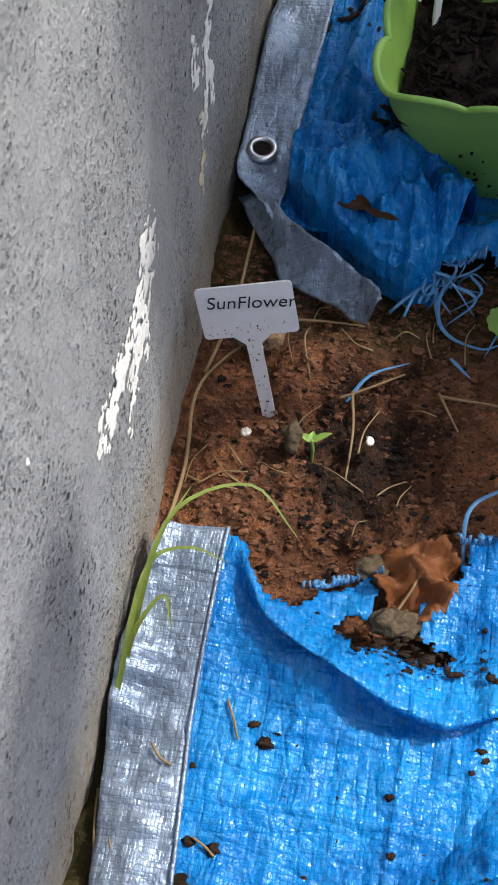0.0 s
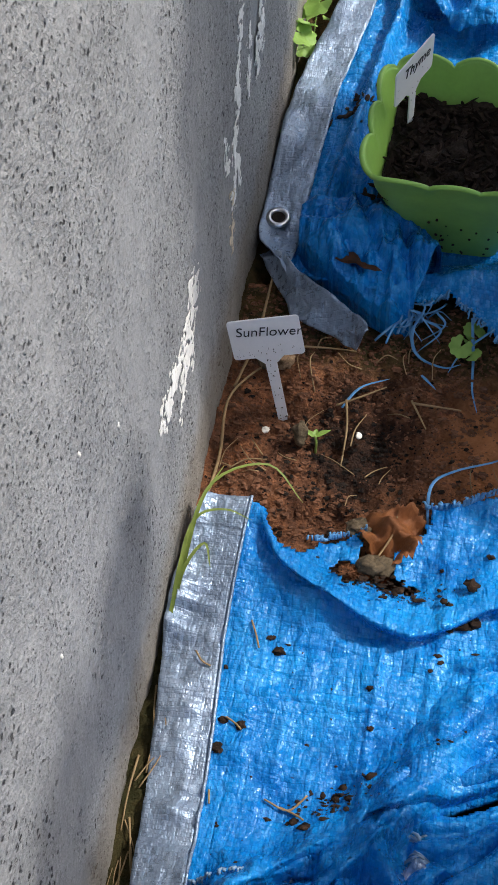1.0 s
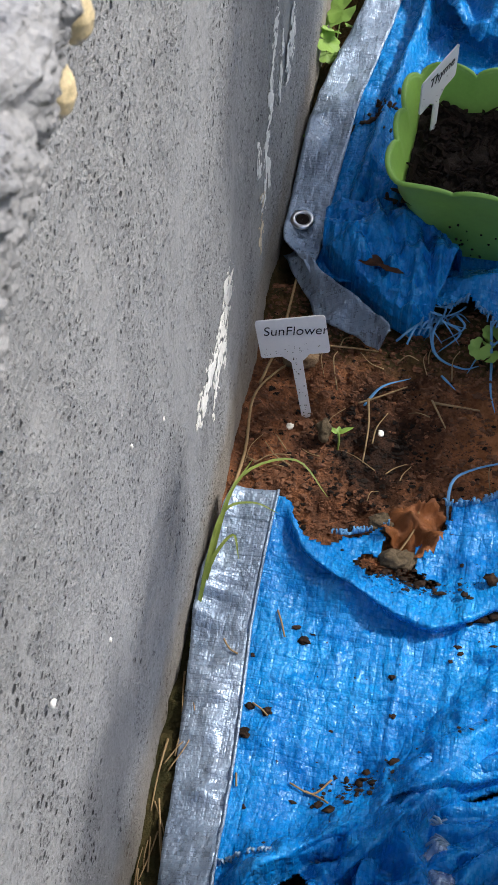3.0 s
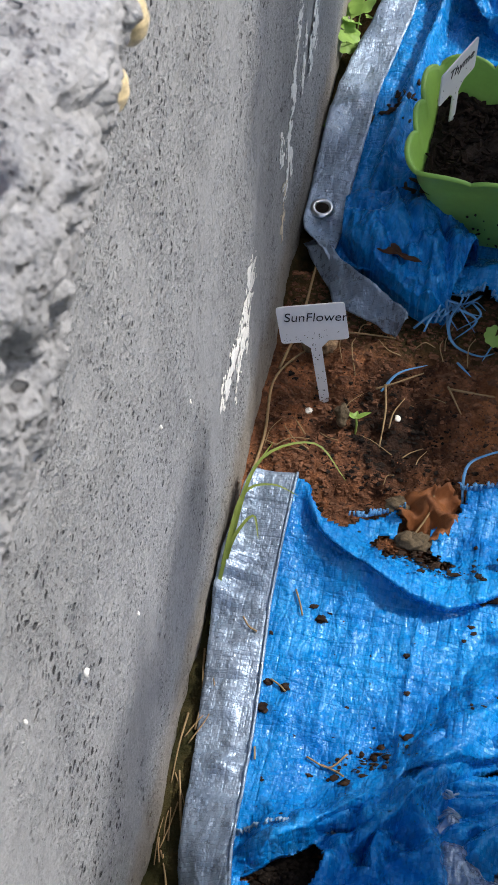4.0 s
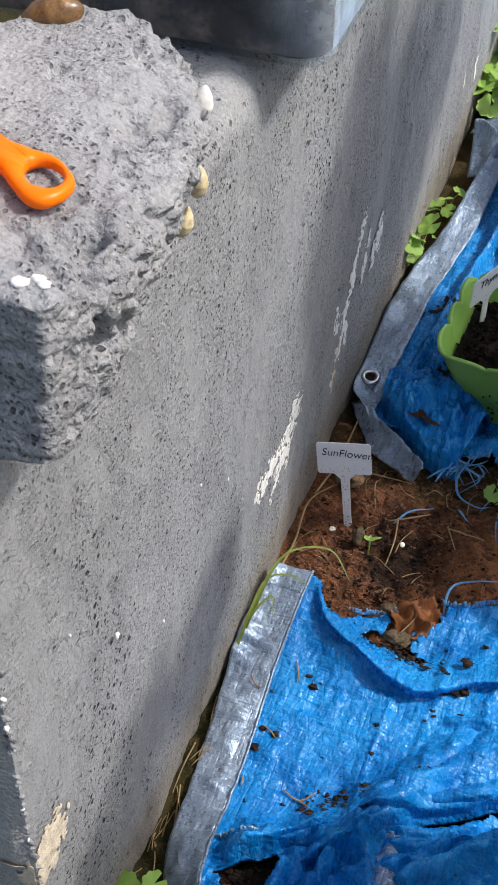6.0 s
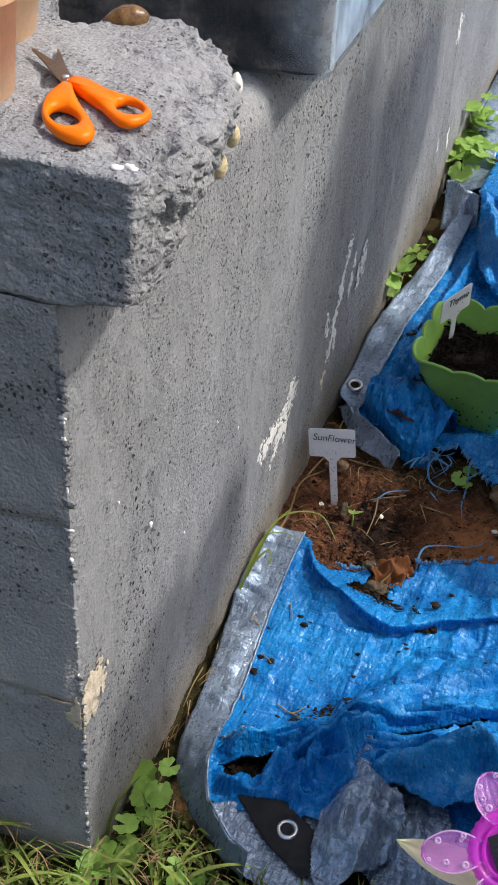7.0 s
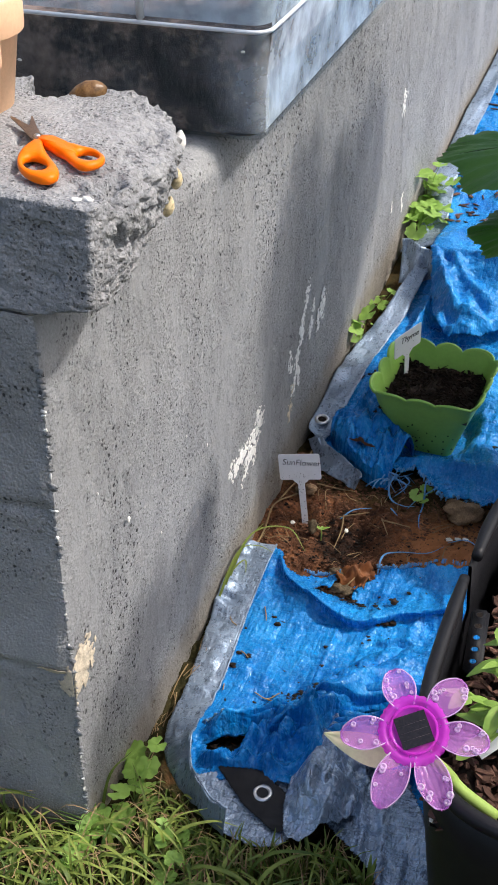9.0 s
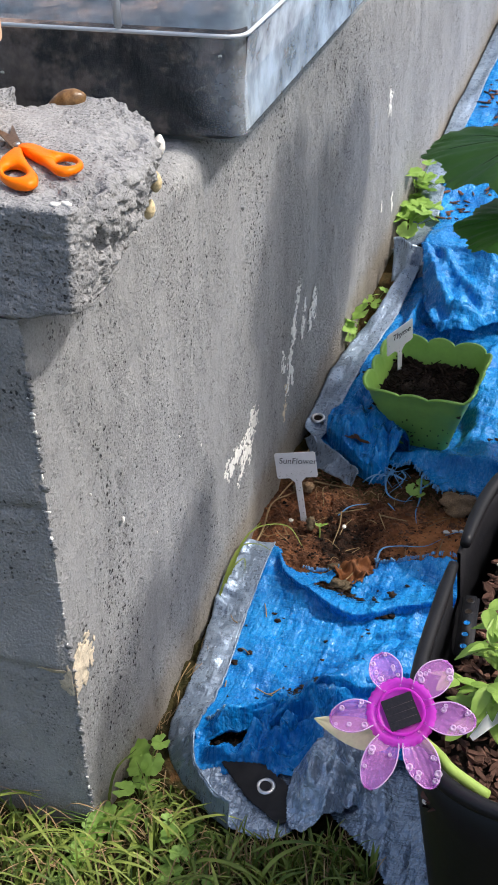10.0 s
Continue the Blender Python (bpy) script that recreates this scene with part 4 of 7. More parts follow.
HEM_OUT = [(0.014, 0.474), (0.008, 0.440), (0.004, 0.405), (0.003, 0.367), (0.008, 0.325), (0.012, 0.277), (0.016, 0.234), (0.020, 0.185), (0.028, 0.143), (0.046, 0.110), (0.073, 0.083), (0.092, 0.068), (0.113, 0.051), (0.143, 0.036)]
HEM_IN = [(0.051, 0.474), (0.050, 0.440), (0.049, 0.405), (0.049, 0.365), (0.052, 0.325), (0.055, 0.277), (0.057, 0.230), (0.059, 0.185), (0.064, 0.148), (0.073, 0.114), (0.085, 0.088), (0.101, 0.068), (0.118, 0.054), (0.146, 0.040)]
hem = under(tarp_near, "hem", strip_data(HEM_OUT, HEM_IN, 12, near_hem_z, 15), M_SILVER, "silver grey woven hem", 0.0012)
seam = [(x + 0.001, y, float(near_hem_z(x, y, 1, 0.3)) + 0.0015) for x, y in ((p.x, p.y) for p in bend([(*q, 0) for q in HEM_IN], 8))]
under(tarp_near, "seam", tube_data(seam, 0.0013, 6), M_SILVER, "pale stitched hem edge", 0)


def bulge_z(x, y):
    r = ((x - 0.226) / 0.034) ** 2 + ((y - 0.125) / 0.070) ** 2
    turn, away = np.arctan2(x - 0.213, 0.222 - y), np.hypot(x - 0.213, y - 0.222)
    z = base_z(x, y) + 0.006 + 0.050 * np.exp(-r * 1.0) + 0.30 * np.minimum(away, 0.05) * 0.12 * crumple(turn * 5.0, away * 7, 131, 2) + 0.0095 * crumple(x * 32, y * 24, 133, 3)
    return z + ridge(x, y, [(0.213, 0.215), (0.212, 0.15), (0.222, 0.08)], 0.010, 0.010, 0.012) + ridge(x, y, [(0.225, 0.19), (0.245, 0.13), (0.248, 0.085)], 0.010, 0.010, 0.010)


def flat_under_z(x, y):
    return base_z(x, y) + 0.006 + 0.004 * fbm(x * 18, y * 18, 3, 141) + 0.0022 * crumple(x * 32, y * 32, 143, 3) + sum(ridge(x, y, [(a, 0.20), (a + 0.03, 0.11), (a + 0.05, 0.0)], 0.006, 0.004, h) for a, h in ((0.25, 0.006), (0.272, 0.004), (0.296, 0.002), (0.318, 0.002)))


BULGE = [(0.194, 0.200), (0.208, 0.228), (0.226, 0.218), (0.250, 0.200), (0.272, 0.160), (0.274, 0.115), (0.260, 0.085), (0.239, 0.064), (0.217, 0.042), (0.204, 0.060), (0.194, 0.09), (0.191, 0.13)]
UNDER = [(0.24, 0.225), (0.292, 0.225), (0.311, 0.190), (0.330, 0.159), (0.352, 0.130), (0.366, 0.10), (0.376, 0.06), (0.40, -0.06), (0.335, -0.05), (0.327, 0.022), (0.30, 0.055), (0.262, 0.08), (0.235, 0.1)]
CORNER = [(0.084, 0.102), (0.15, 0.132), (0.205, 0.125), (0.218, 0.072), (0.205, 0.045), (0.180, 0.034), (0.148, 0.038), (0.118, 0.053), (0.098, 0.072)]
under(tarp_near, "turned_fold", sheet_data(0.18, 0.30, 0.05, 0.24, 0.0014, bulge_z, lambda x, y: inside(x, y, BULGE)), M_UNDER, "crumpled grey underside folded over")
under(tarp_near, "turned_flap", sheet_data(0.22, 0.41, -0.07, 0.25, 0.0022, flat_under_z, lambda x, y: inside(x, y, UNDER)), M_UNDER, "flat grey underside of the tarpaulin")


def corner_z(x, y):
    return base_z(x, y) + 0.012 + 0.018 * smooth(0.06, 0.13, y) * smooth(0.25, 0.12, x) * 0.6 + 0.0006 * crumple(x * 40, y * 40, 151, 3)


under(tarp_near, "corner_sheet", sheet_data(0.08, 0.23, 0.030, 0.14, 0.0016, corner_z, lambda x, y: inside(x, y, CORNER)), M_UNDER, "silver grey tarpaulin corner")
PATCH = [(0.106, 0.116), (0.158, 0.128), (0.192, 0.108), (0.207, 0.066), (0.196, 0.056), (0.15, 0.080)]
under(tarp_near, "corner_patch", sheet_data(0.10, 0.21, 0.05, 0.13, 0.0015, lambda x, y: corner_z(x, y) + 0.0050, lambda x, y: inside(x, y, PATCH)), M_BLACKP, "black reinforced corner patch", 0.0012)
under(tarp_near, "blue_edge", strip_data([(0.365, 0.04), (0.345, 0.10), (0.315, 0.15), (0.28, 0.215)], [(0.40, 0.04), (0.40, 0.10), (0.39, 0.17), (0.37, 0.235)], 8, lambda x, y, s, k: base_z(x, y) + 0.001 + 0.004 * s, 5), M_BLUE)


def eyelet(centre, normal, parent, r=0.0105):
    """A pressed metal ring with a hollow middle."""
    prof = [(r * 0.56, -0.001), (r * 0.56, 0.0012), (r * 0.66, 0.0024), (r * 0.82, 0.0024), (r * 0.97, 0.0014), (r, 0.0), (r * 0.97, -0.001)]
    turn = Vector(normal).to_track_quat("Z", "Y").to_matrix().to_4x4()
    d = moved(lathe_data(prof, 32), Matrix.Translation(centre) @ turn)
    under(parent, "eyelet", d, M_STEEL, "bright metal eyelet", 0)
    h = moved(lathe_data([(0.0001, 0.0006), (r * 0.57, 0.0006)], 24), Matrix.Translation(centre) @ turn)
    under(parent, "eyelet_hole", h, M_DARK, "dark open eyelet hole", 0)


eyelet((0.166, 0.100, float(corner_z(np.array(0.166), np.array(0.100))) + 0.0045), (0, -0.12, 1), tarp_near, 0.0115)


def fray(poly_pts, z_of, count, seed, length=0.02, spread=0.6, heading=(0, 1), wide=0.0009):
    """Loose flat tapes along a torn edge."""
    r = random.Random(seed)
    out = []
    for _ in range(count):
        a = r.randrange(len(poly_pts) - 1)
        t = r.random()
        x = poly_pts[a][0] * (1 - t) + poly_pts[a + 1][0] * t
        y = poly_pts[a][1] * (1 - t) + poly_pts[a + 1][1] * t
        ang = math.atan2(heading[1], heading[0]) + r.uniform(-spread, spread)
        ln, w = length * r.uniform(0.3, 1.1), wide * r.uniform(0.7, 1.2)
        curl, lift = r.uniform(-1.2, 1.2), r.uniform(0.001, 0.006)
        verts, faces = [], []
        for s in range(6):
            k = s / 5
            hx, hy = math.cos(ang + curl * k), math.sin(ang + curl * k)
            z = float(z_of(np.array(x), np.array(y))) + lift * math.sin(k * 3) + 0.0006
            verts += [(x - hy * w, y + hx * w, z), (x + hy * w, y - hx * w, z + 0.0004)]
            x, y = x + hx * ln / 5, y + hy * ln / 5
        for s in range(5):
            faces.append((2 * s, 2 * s + 1, 2 * s + 3, 2 * s + 2))
        out.append((verts, faces))
    return join(out)


M_STRAND = plain("blue_strand", (0.13, 0.36, 0.66), 0.4, vary=0.2, random=0.5)
M_GREYSTRAND = plain("grey_strand", (0.25, 0.38, 0.52), 0.45, vary=0.2, random=0.4)
under(tarp_near, "fringe", fray([(0.099, 0.449), (0.121, 0.461), (0.144, 0.470)], near_z, 40, 1, 0.006, 0.4), M_STRAND, "frayed blue tapes", 0.0002, "stuff")
under(tarp_near, "fringe", fray([(0.186, 0.498), (0.208, 0.500), (0.23, 0.513), (0.27, 0.532), (0.34, 0.552)], near_z, 90, 2, 0.007, 0.4), M_STRAND, "frayed blue tapes", 0.0002, "stuff")
under(tarp_near, "fringe", fray([(0.06, 0.19), (0.10, 0.199), (0.14, 0.205)], near_z, 55, 3, 0.006, 0.6, (0, -1)), M_GREYSTRAND, "frayed pale tapes", 0.0002, "stuff")
under(tarp_near, "fringe", fray([(0.196, 0.225), (0.215, 0.238), (0.225, 0.222)], bulge_z, 55, 4, 0.026, 1.6, (0.2, 1)), M_GREYSTRAND, "frayed pale tapes", 0.0002, "stuff")

# the middle piece, under the green pot
MID_POLY = [(0.030, 0.740), (0.052, 0.722), (0.100, 0.702), (0.140, 0.692), (0.163, 0.700), (0.169, 0.704), (0.184, 0.714), (0.205, 0.698), (0.241, 0.664), (0.262, 0.676),
            (0.275, 0.674), (0.294, 0.663), (0.306, 0.680), (0.33, 0.668), (0.37, 0.66), (0.60, 0.66), (0.60, 1.30), (0.09, 1.30), (0.070, 1.20), (0.056, 1.05), (0.042, 0.95), (0.036, 0.85), (0.030, 0.79)]


def mid_hem_x(y):
    return np.interp(y, [0.655, 0.664, 0.673, 0.695, 0.712, 0.727, 0.753, 0.797, 0.87, 0.96, 1.05, 1.21], [0.118, 0.112, 0.092, 0.064, 0.034, 0.034, 0.034, 0.036, 0.044, 0.051, 0.064, 0.076])


def pillow(x, y):
    """How far in the stuffed fold beside the pot a place lies: 0 at its middle, 1 at its rim."""
    u = (x - 0.106) * 0.95 - (y - 0.702) * 0.30
    w = (x - 0.106) * 0.30 + (y - 0.702) * 0.95
    return np.sqrt((u / 0.068) ** 2 + (w / 0.034) ** 2)


def mid_z(x, y):
    x, y = np.asarray(x, float), np.asarray(y, float)
    off = np.maximum(smooth(-0.004, 0.020, x - mid_hem_x(y)), smooth(0.728, 0.708, y))
    z = 0.005 * fbm(x * 13, y * 13, 3, 161)
    r = pillow(x, y)
    z = z + 0.014 * np.clip(1 - r ** 2.4, 0, 1)
    z = z + ridge(x, y, [(0.046, 0.748), (0.060, 0.785), (0.068, 0.825), (0.072, 0.865), (0.083, 0.95), (0.10, 1.06), (0.11, 1.16)], 0.006, 0.008, 0.026)
    z = z + ridge(x, y, [(0.085, 0.765), (0.100, 0.800), (0.105, 0.86)], 0.007, 0.009, 0.014)
    z = z + ridge(x, y, [(0.15, 0.955), (0.24, 0.935), (0.40, 0.96)], 0.02, 0.03, 0.012) + ridge(x, y, [(0.20, 0.90), (0.245, 0.995), (0.27, 1.06)], 0.012, 0.012, 0.016)
    z = z + ridge(x, y, [(0.26, 0.80), (0.30, 0.75), (0.36, 0.73)], 0.02, 0.02, 0.010) + ridge(x, y, [(0.190, 0.722), (0.23, 0.735), (0.30, 0.725)], 0.02, 0.014, 0.012)
    z = z + 0.0032 * crumple(x * 40, y * 34, 165, 3) + 0.0045 * crumple(x * 13, y * 12, 167, 3) * smooth(0.8, 1.3, r)
    under_pot = smooth(0.080, 0.058, np.hypot(x - 0.18, y - 0.825))
    z = base_z(x, y) + 0.013 + off * z
    return z * (1 - under_pot) + under_pot * (base_z(0.18, 0.825) - 0.007)


# the folded-over part behind the pot: a flat flap with a free lip that hangs over
LIP_LINE = [(0.100, 1.125), (0.114, 1.080), (0.134, 1.030), (0.157, 1.010), (0.194, 1.016), (0.228, 1.042), (0.266, 1.073), (0.34, 1.10), (0.50, 1.12)]
FLAP_POLY = LIP_LINE + [(0.60, 1.13), (0.60, 1.24), (0.30, 1.225), (0.17, 1.22), (0.080, 1.20)]


def flap_over_z(x, y):
    x, y = np.asarray(x, float), np.asarray(y, float)
    z = 0.050 + 0.032 * smooth(1.02, 1.18, y) - 0.012 * ridge(x, y, LIP_LINE, 0.005, 0.005, 1)
    z = z + ridge(x, y, [(0.092, 1.165), (0.118, 1.115), (0.163, 1.055), (0.20, 1.05)], 0.006, 0.012, 0.010) + ridge(x, y, [(0.19, 1.18), (0.23, 1.13), (0.30, 1.10)], 0.006, 0.020, 0.010)
    z = z - ridge(x, y, [(0.105, 1.10), (0.135, 1.06), (0.150, 1.035)], 0.010, 0.010, 0.012)
    for line, h in (([(0.088, 1.190), (0.120, 1.120), (0.150, 1.060)], 0.010), ([(0.092, 1.196), (0.150, 1.130), (0.205, 1.075)], 0.010), ([(0.095, 1.200), (0.170, 1.165), (0.260, 1.125)], 0.012), ([(0.205, 1.185), (0.240, 1.130), (0.262, 1.085)], 0.010)):
        z = z + ridge(x, y, line, 0.012, 0.0045, h) * smooth(1.205, 1.175, y)
    return base_z(x, y) + z + (0.010 * crumple(x * 12, y * 14, 267, 2) + 0.005 * crumple(x * 24, y * 34, 268, 2) + 0.0012 * crumple(x * 40, y * 40, 269, 3)) * smooth(1.19, 1.15, y)


BAG_TOP = [(0.042, 0.776), (0.063, 0.786), (0.085, 0.790), (0.113, 0.790), (0.140, 0.784), (0.160, 0.770), (0.172, 0.745)]
BAG_LOW = [(0.044, 0.744), (0.058, 0.728), (0.074, 0.716), (0.095, 0.703), (0.116, 0.690), (0.134, 0.682), (0.152, 0.688)]
BAG_GROOVES = [([(0.150, 0.690), (0.146, 0.715), (0.138, 0.755)], 0.0035, 0.012), ([(0.146, 0.690), (0.122, 0.718), (0.104, 0.756), (0.092, 0.785)], 0.0030, 0.008), ([(0.143, 0.688), (0.112, 0.708), (0.080, 0.738)], 0.0030, 0.006),
               ([(0.154, 0.692), (0.160, 0.715), (0.158, 0.742)], 0.0028, 0.006), ([(0.140, 0.686), (0.105, 0.700), (0.070, 0.724)], 0.0030, 0.004), ([(0.040, 0.765), (0.066, 0.758), (0.090, 0.765)], 0.0030, 0.004)]


def bag_data():
    """The stuffed fold between hem and pot: a flat pocket whose pleats run together at its twisted mouth."""
    def place(u, v):
        knots = np.linspace(0, 1, len(BAG_TOP))
        tx, ty = (np.interp(u, knots, [p[k] for p in BAG_TOP]) for k in (0, 1))
        lx, ly = (np.interp(u, knots, [p[k] for p in BAG_LOW]) for k in (0, 1))
        t = np.clip(v, 0, 1)
        x, y = tx + (lx - tx) * t, ty + (ly - ty) * t
        over = np.maximum(0, v - 1) + np.maximum(0, -v)
        side = np.where(v > 1, -1.0, 1.0)
        body = np.sin(math.pi * (0.14 + 0.76 * t)) * (0.62 + 0.38 * np.sin(math.pi * np.clip(u, 0.05, 1) ** 0.8))
        z = 0.022 + 0.036 * body + 0.008 * smooth(0.80, 0.95, u) * (1 - np.abs(2 * t - 1))
        for line, w, deep in BAG_GROOVES:
            z = z - ridge(x, y, line, w * 1.6, w, deep)
        facet = 0.0085 * crumple(x * 19, y * 22, 163, 2) + 0.0050 * crumple(x * 48, y * 40, 164, 3)
        z = z + facet * np.clip(1 - over * 3, 0, 1) - 0.010 * smooth(0.018, 0.004, np.hypot(x - 0.150, y - 0.688))
        return np.stack([x, y + side * 0.012 * np.minimum(over, 0.25) - 0.004 * side * np.maximum(0, over - 0.25), base_z(x, y) + z - over * 0.055], -1)
    return relief_grid(np.linspace(0, 1, 150), np.linspace(-0.5, 1.6, 140), place)


def mid_keep(x, y):
    jx, jy = rag(x, y, 0.003, 17)
    return inside(x + jx, y + jy, MID_POLY)


tarp_mid = empty("tarpaulin", pose(0.2, 0.95, 0.08), "shaded blue tarpaulin piece with silver hem under green pot", "tarpaulin", "tarpaulin pieces")
bpy.context.view_layer.update()
under(tarp_mid, "sheet", sheet_data(0.03, 0.60, 0.64, 1.30, 0.0030, mid_z, mid_keep), M_BLUE)
under(tarp_mid, "turned_fold", sheet_data(0.08, 0.60, 1.0, 1.25, 0.0024, flap_over_z, lambda x, y: inside(x, y, FLAP_POLY)), M_BLUE, "crumpled fold of blue tarpaulin lying over", 0.0012)
BAG_POINTS, BAG_FACES = bag_data()
under(tarp_mid, "stuffed_fold", (BAG_POINTS, BAG_FACES), M_BLUE, "bulging blue fold like a bag", 0.0006)


def mid_hem_z(x, y, s, k):
    z = base_z(x, y) + 0.018 + 0.004 * vn(k * 16, s * 1.4, 171) + 0.0018 * crumple(np.array(x * 40), np.array(y * 34), 173, 3)
    z = z + 0.008 * smooth(0.77, 0.72, y) + 0.012 * smooth(1.0, 1.18, y)
    return max(float(z), float(mid_z(x, y)) + 0.003 - (1 - s) * 0.040) if y > 0.76 else float(z)


under(tarp_mid, "hem", strip_data([(0.034, 0.717), (0.021, 0.735), (0.005, 0.757), (0.003, 0.80), (0.003, 0.87), (0.006, 0.94), (0.018, 1.0), (0.036, 1.08), (0.053, 1.22)],
                                  [(0.037, 0.713), (0.041, 0.730), (0.042, 0.757), (0.042, 0.80), (0.046, 0.87), (0.050, 0.94), (0.060, 1.0), (0.072, 1.08), (0.078, 1.21)], 14, mid_hem_z, 15), M_SILVER, "silver grey woven hem", 0.0012)
under(tarp_mid, "hem_tail", strip_data([(0.006, 0.752), (0.017, 0.728), (0.040, 0.694), (0.051, 0.675), (0.083, 0.661), (0.110, 0.649)], [(0.032, 0.746), (0.038, 0.724), (0.064, 0.700), (0.088, 0.683), (0.112, 0.664), (0.119, 0.655)], 14,
                                       lambda x, y, s, k: base_z(x, y) + 0.014 + 0.020 * s - 0.008 * smooth(0.2, 0.0, k) + 0.003 * vn(k * 14, s * 2, 177) + 0.0012 * crumple(np.array(x * 40), np.array(y * 40), 179, 3), 15), M_SILVER, "folded end of the silver hem", 0.0012)
eyelet((0.019, 0.780, float(mid_hem_z(0.019, 0.780, 0.5, 0.5)) + 0.003), (0.05, -0.15, 1), tarp_mid, 0.0115)
under(tarp_mid, "fringe", fray([(0.143, 0.684), (0.150, 0.686), (0.158, 0.694)], lambda x, y: base_z(x, y) + 0.014, 12, 5, 0.030, 1.9, (0.7, -1), 0.0010), M_STRAND, "frayed blue tapes", 0.0002, "stuff")
under(tarp_mid, "fringe", fray([(0.163, 0.704), (0.172, 0.706), (0.184, 0.714), (0.205, 0.698), (0.222, 0.682), (0.241, 0.664), (0.262, 0.676), (0.294, 0.663)], mid_z, 70, 6, 0.008, 0.4, (-0.5, -0.8)), M_STRAND, "frayed blue tapes", 0.0002, "stuff")

# the far piece
FAR_POLY = [(0.076, 1.175), (0.112, 1.172), (0.17, 1.186), (0.24, 1.200), (0.60, 1.235), (0.60, 3.2), (0.04, 3.2), (0.03, 2.0), (0.028, 1.73), (0.046, 1.52), (0.072, 1.37), (0.080, 1.25)]


def far_z(x, y):
    x, y = np.asarray(x, float), np.asarray(y, float)
    z = base_z(x, y) + 0.016 + 0.004 * fbm(x * 9, y * 9, 3, 181) + 0.056 * smooth(1.45, 1.19, y)
    z = z + ridge(x, y, [(0.10, 1.24), (0.15, 1.36), (0.26, 1.34)], 0.02, 0.02, 0.008) + ridge(x, y, [(0.05, 1.52), (0.14, 1.58), (0.3, 1.56)], 0.012, 0.02, 0.010)
    z = z + 0.006 * ridge(x, y, [(0.03, 1.80), (0.15, 1.86), (0.35, 1.82)], 0.02, 0.02, 1)
    return z + 0.0045 * crumple(x * 14, y * 8, 185, 3) + 0.0018 * crumple(x * 44, y * 36, 187, 2)


tarp_far = empty("tarpaulin", pose(0.2, 2.0, 0.2), "sunlit crinkled blue tarpaulin strewn with brown litter", "tarpaulin", "tarpaulin pieces")
bpy.context.view_layer.update()
under(tarp_far, "sheet", sheet_data(0.02, 0.60, 1.2, 3.2, 0.006, far_z, lambda x, y: inside(x, y, FAR_POLY)), M_BLUE)
under(tarp_far, "hem_end", relief_grid(np.linspace(0, 1, 16), np.linspace(0, 1, 14), lambda u, w: np.stack([0.020 + 0.058 * u + 0.010 * (1 - w), 1.238 - 0.012 * u - 0.050 * (1 - w) ** 1.5 + 0.004 * np.sin(u * 9), base_z(0, 1.2) + 0.006 + 0.062 * w - 0.006 * u + 0.004 * np.sin(u * 5)], -1)), M_SILVER, "silver grey hem end standing up", 0.0012)
under(tarp_far, "hem", strip_data([(0.012, 1.262), (0.030, 1.31), (0.022, 1.40), (0.006, 1.50), (0.004, 1.60), (0.006, 1.72), (0.008, 1.97), (0.01, 2.4), (0.01, 3.2)],
                                  [(0.088, 1.262), (0.083, 1.30), (0.070, 1.38), (0.054, 1.52), (0.046, 1.60), (0.044, 1.73), (0.046, 2.0), (0.05, 2.4), (0.05, 3.2)], 12,
                                  lambda x, y, s, k: base_z(x, y) + 0.024 + 0.03 * smooth(1.36, 1.26, y) * s + 0.006 * vn(k * 20, s * 2, 191), 13), M_SILVER, "silver grey woven hem", 0.0012)


# ---------------------------------------------------------------- written tags
def letters(text, size, shear=0.15):
    c = bpy.data.curves.new("lettering", "FONT")
    c.body, c.size, c.shear, c.align_x, c.align_y, c.extrude, c.offset = text, size, shear, "CENTER", "CENTER", 0.0002, -0.00008
    ob = bpy.data.objects.new("lettering", c)
    scene.collection.objects.link(ob)
    bpy.context.view_layer.update()
    me = bpy.data.meshes.new_from_object(ob)
    bpy.data.objects.remove(ob)
    me.materials.clear()
    me.materials.append(M_INK)
    return me


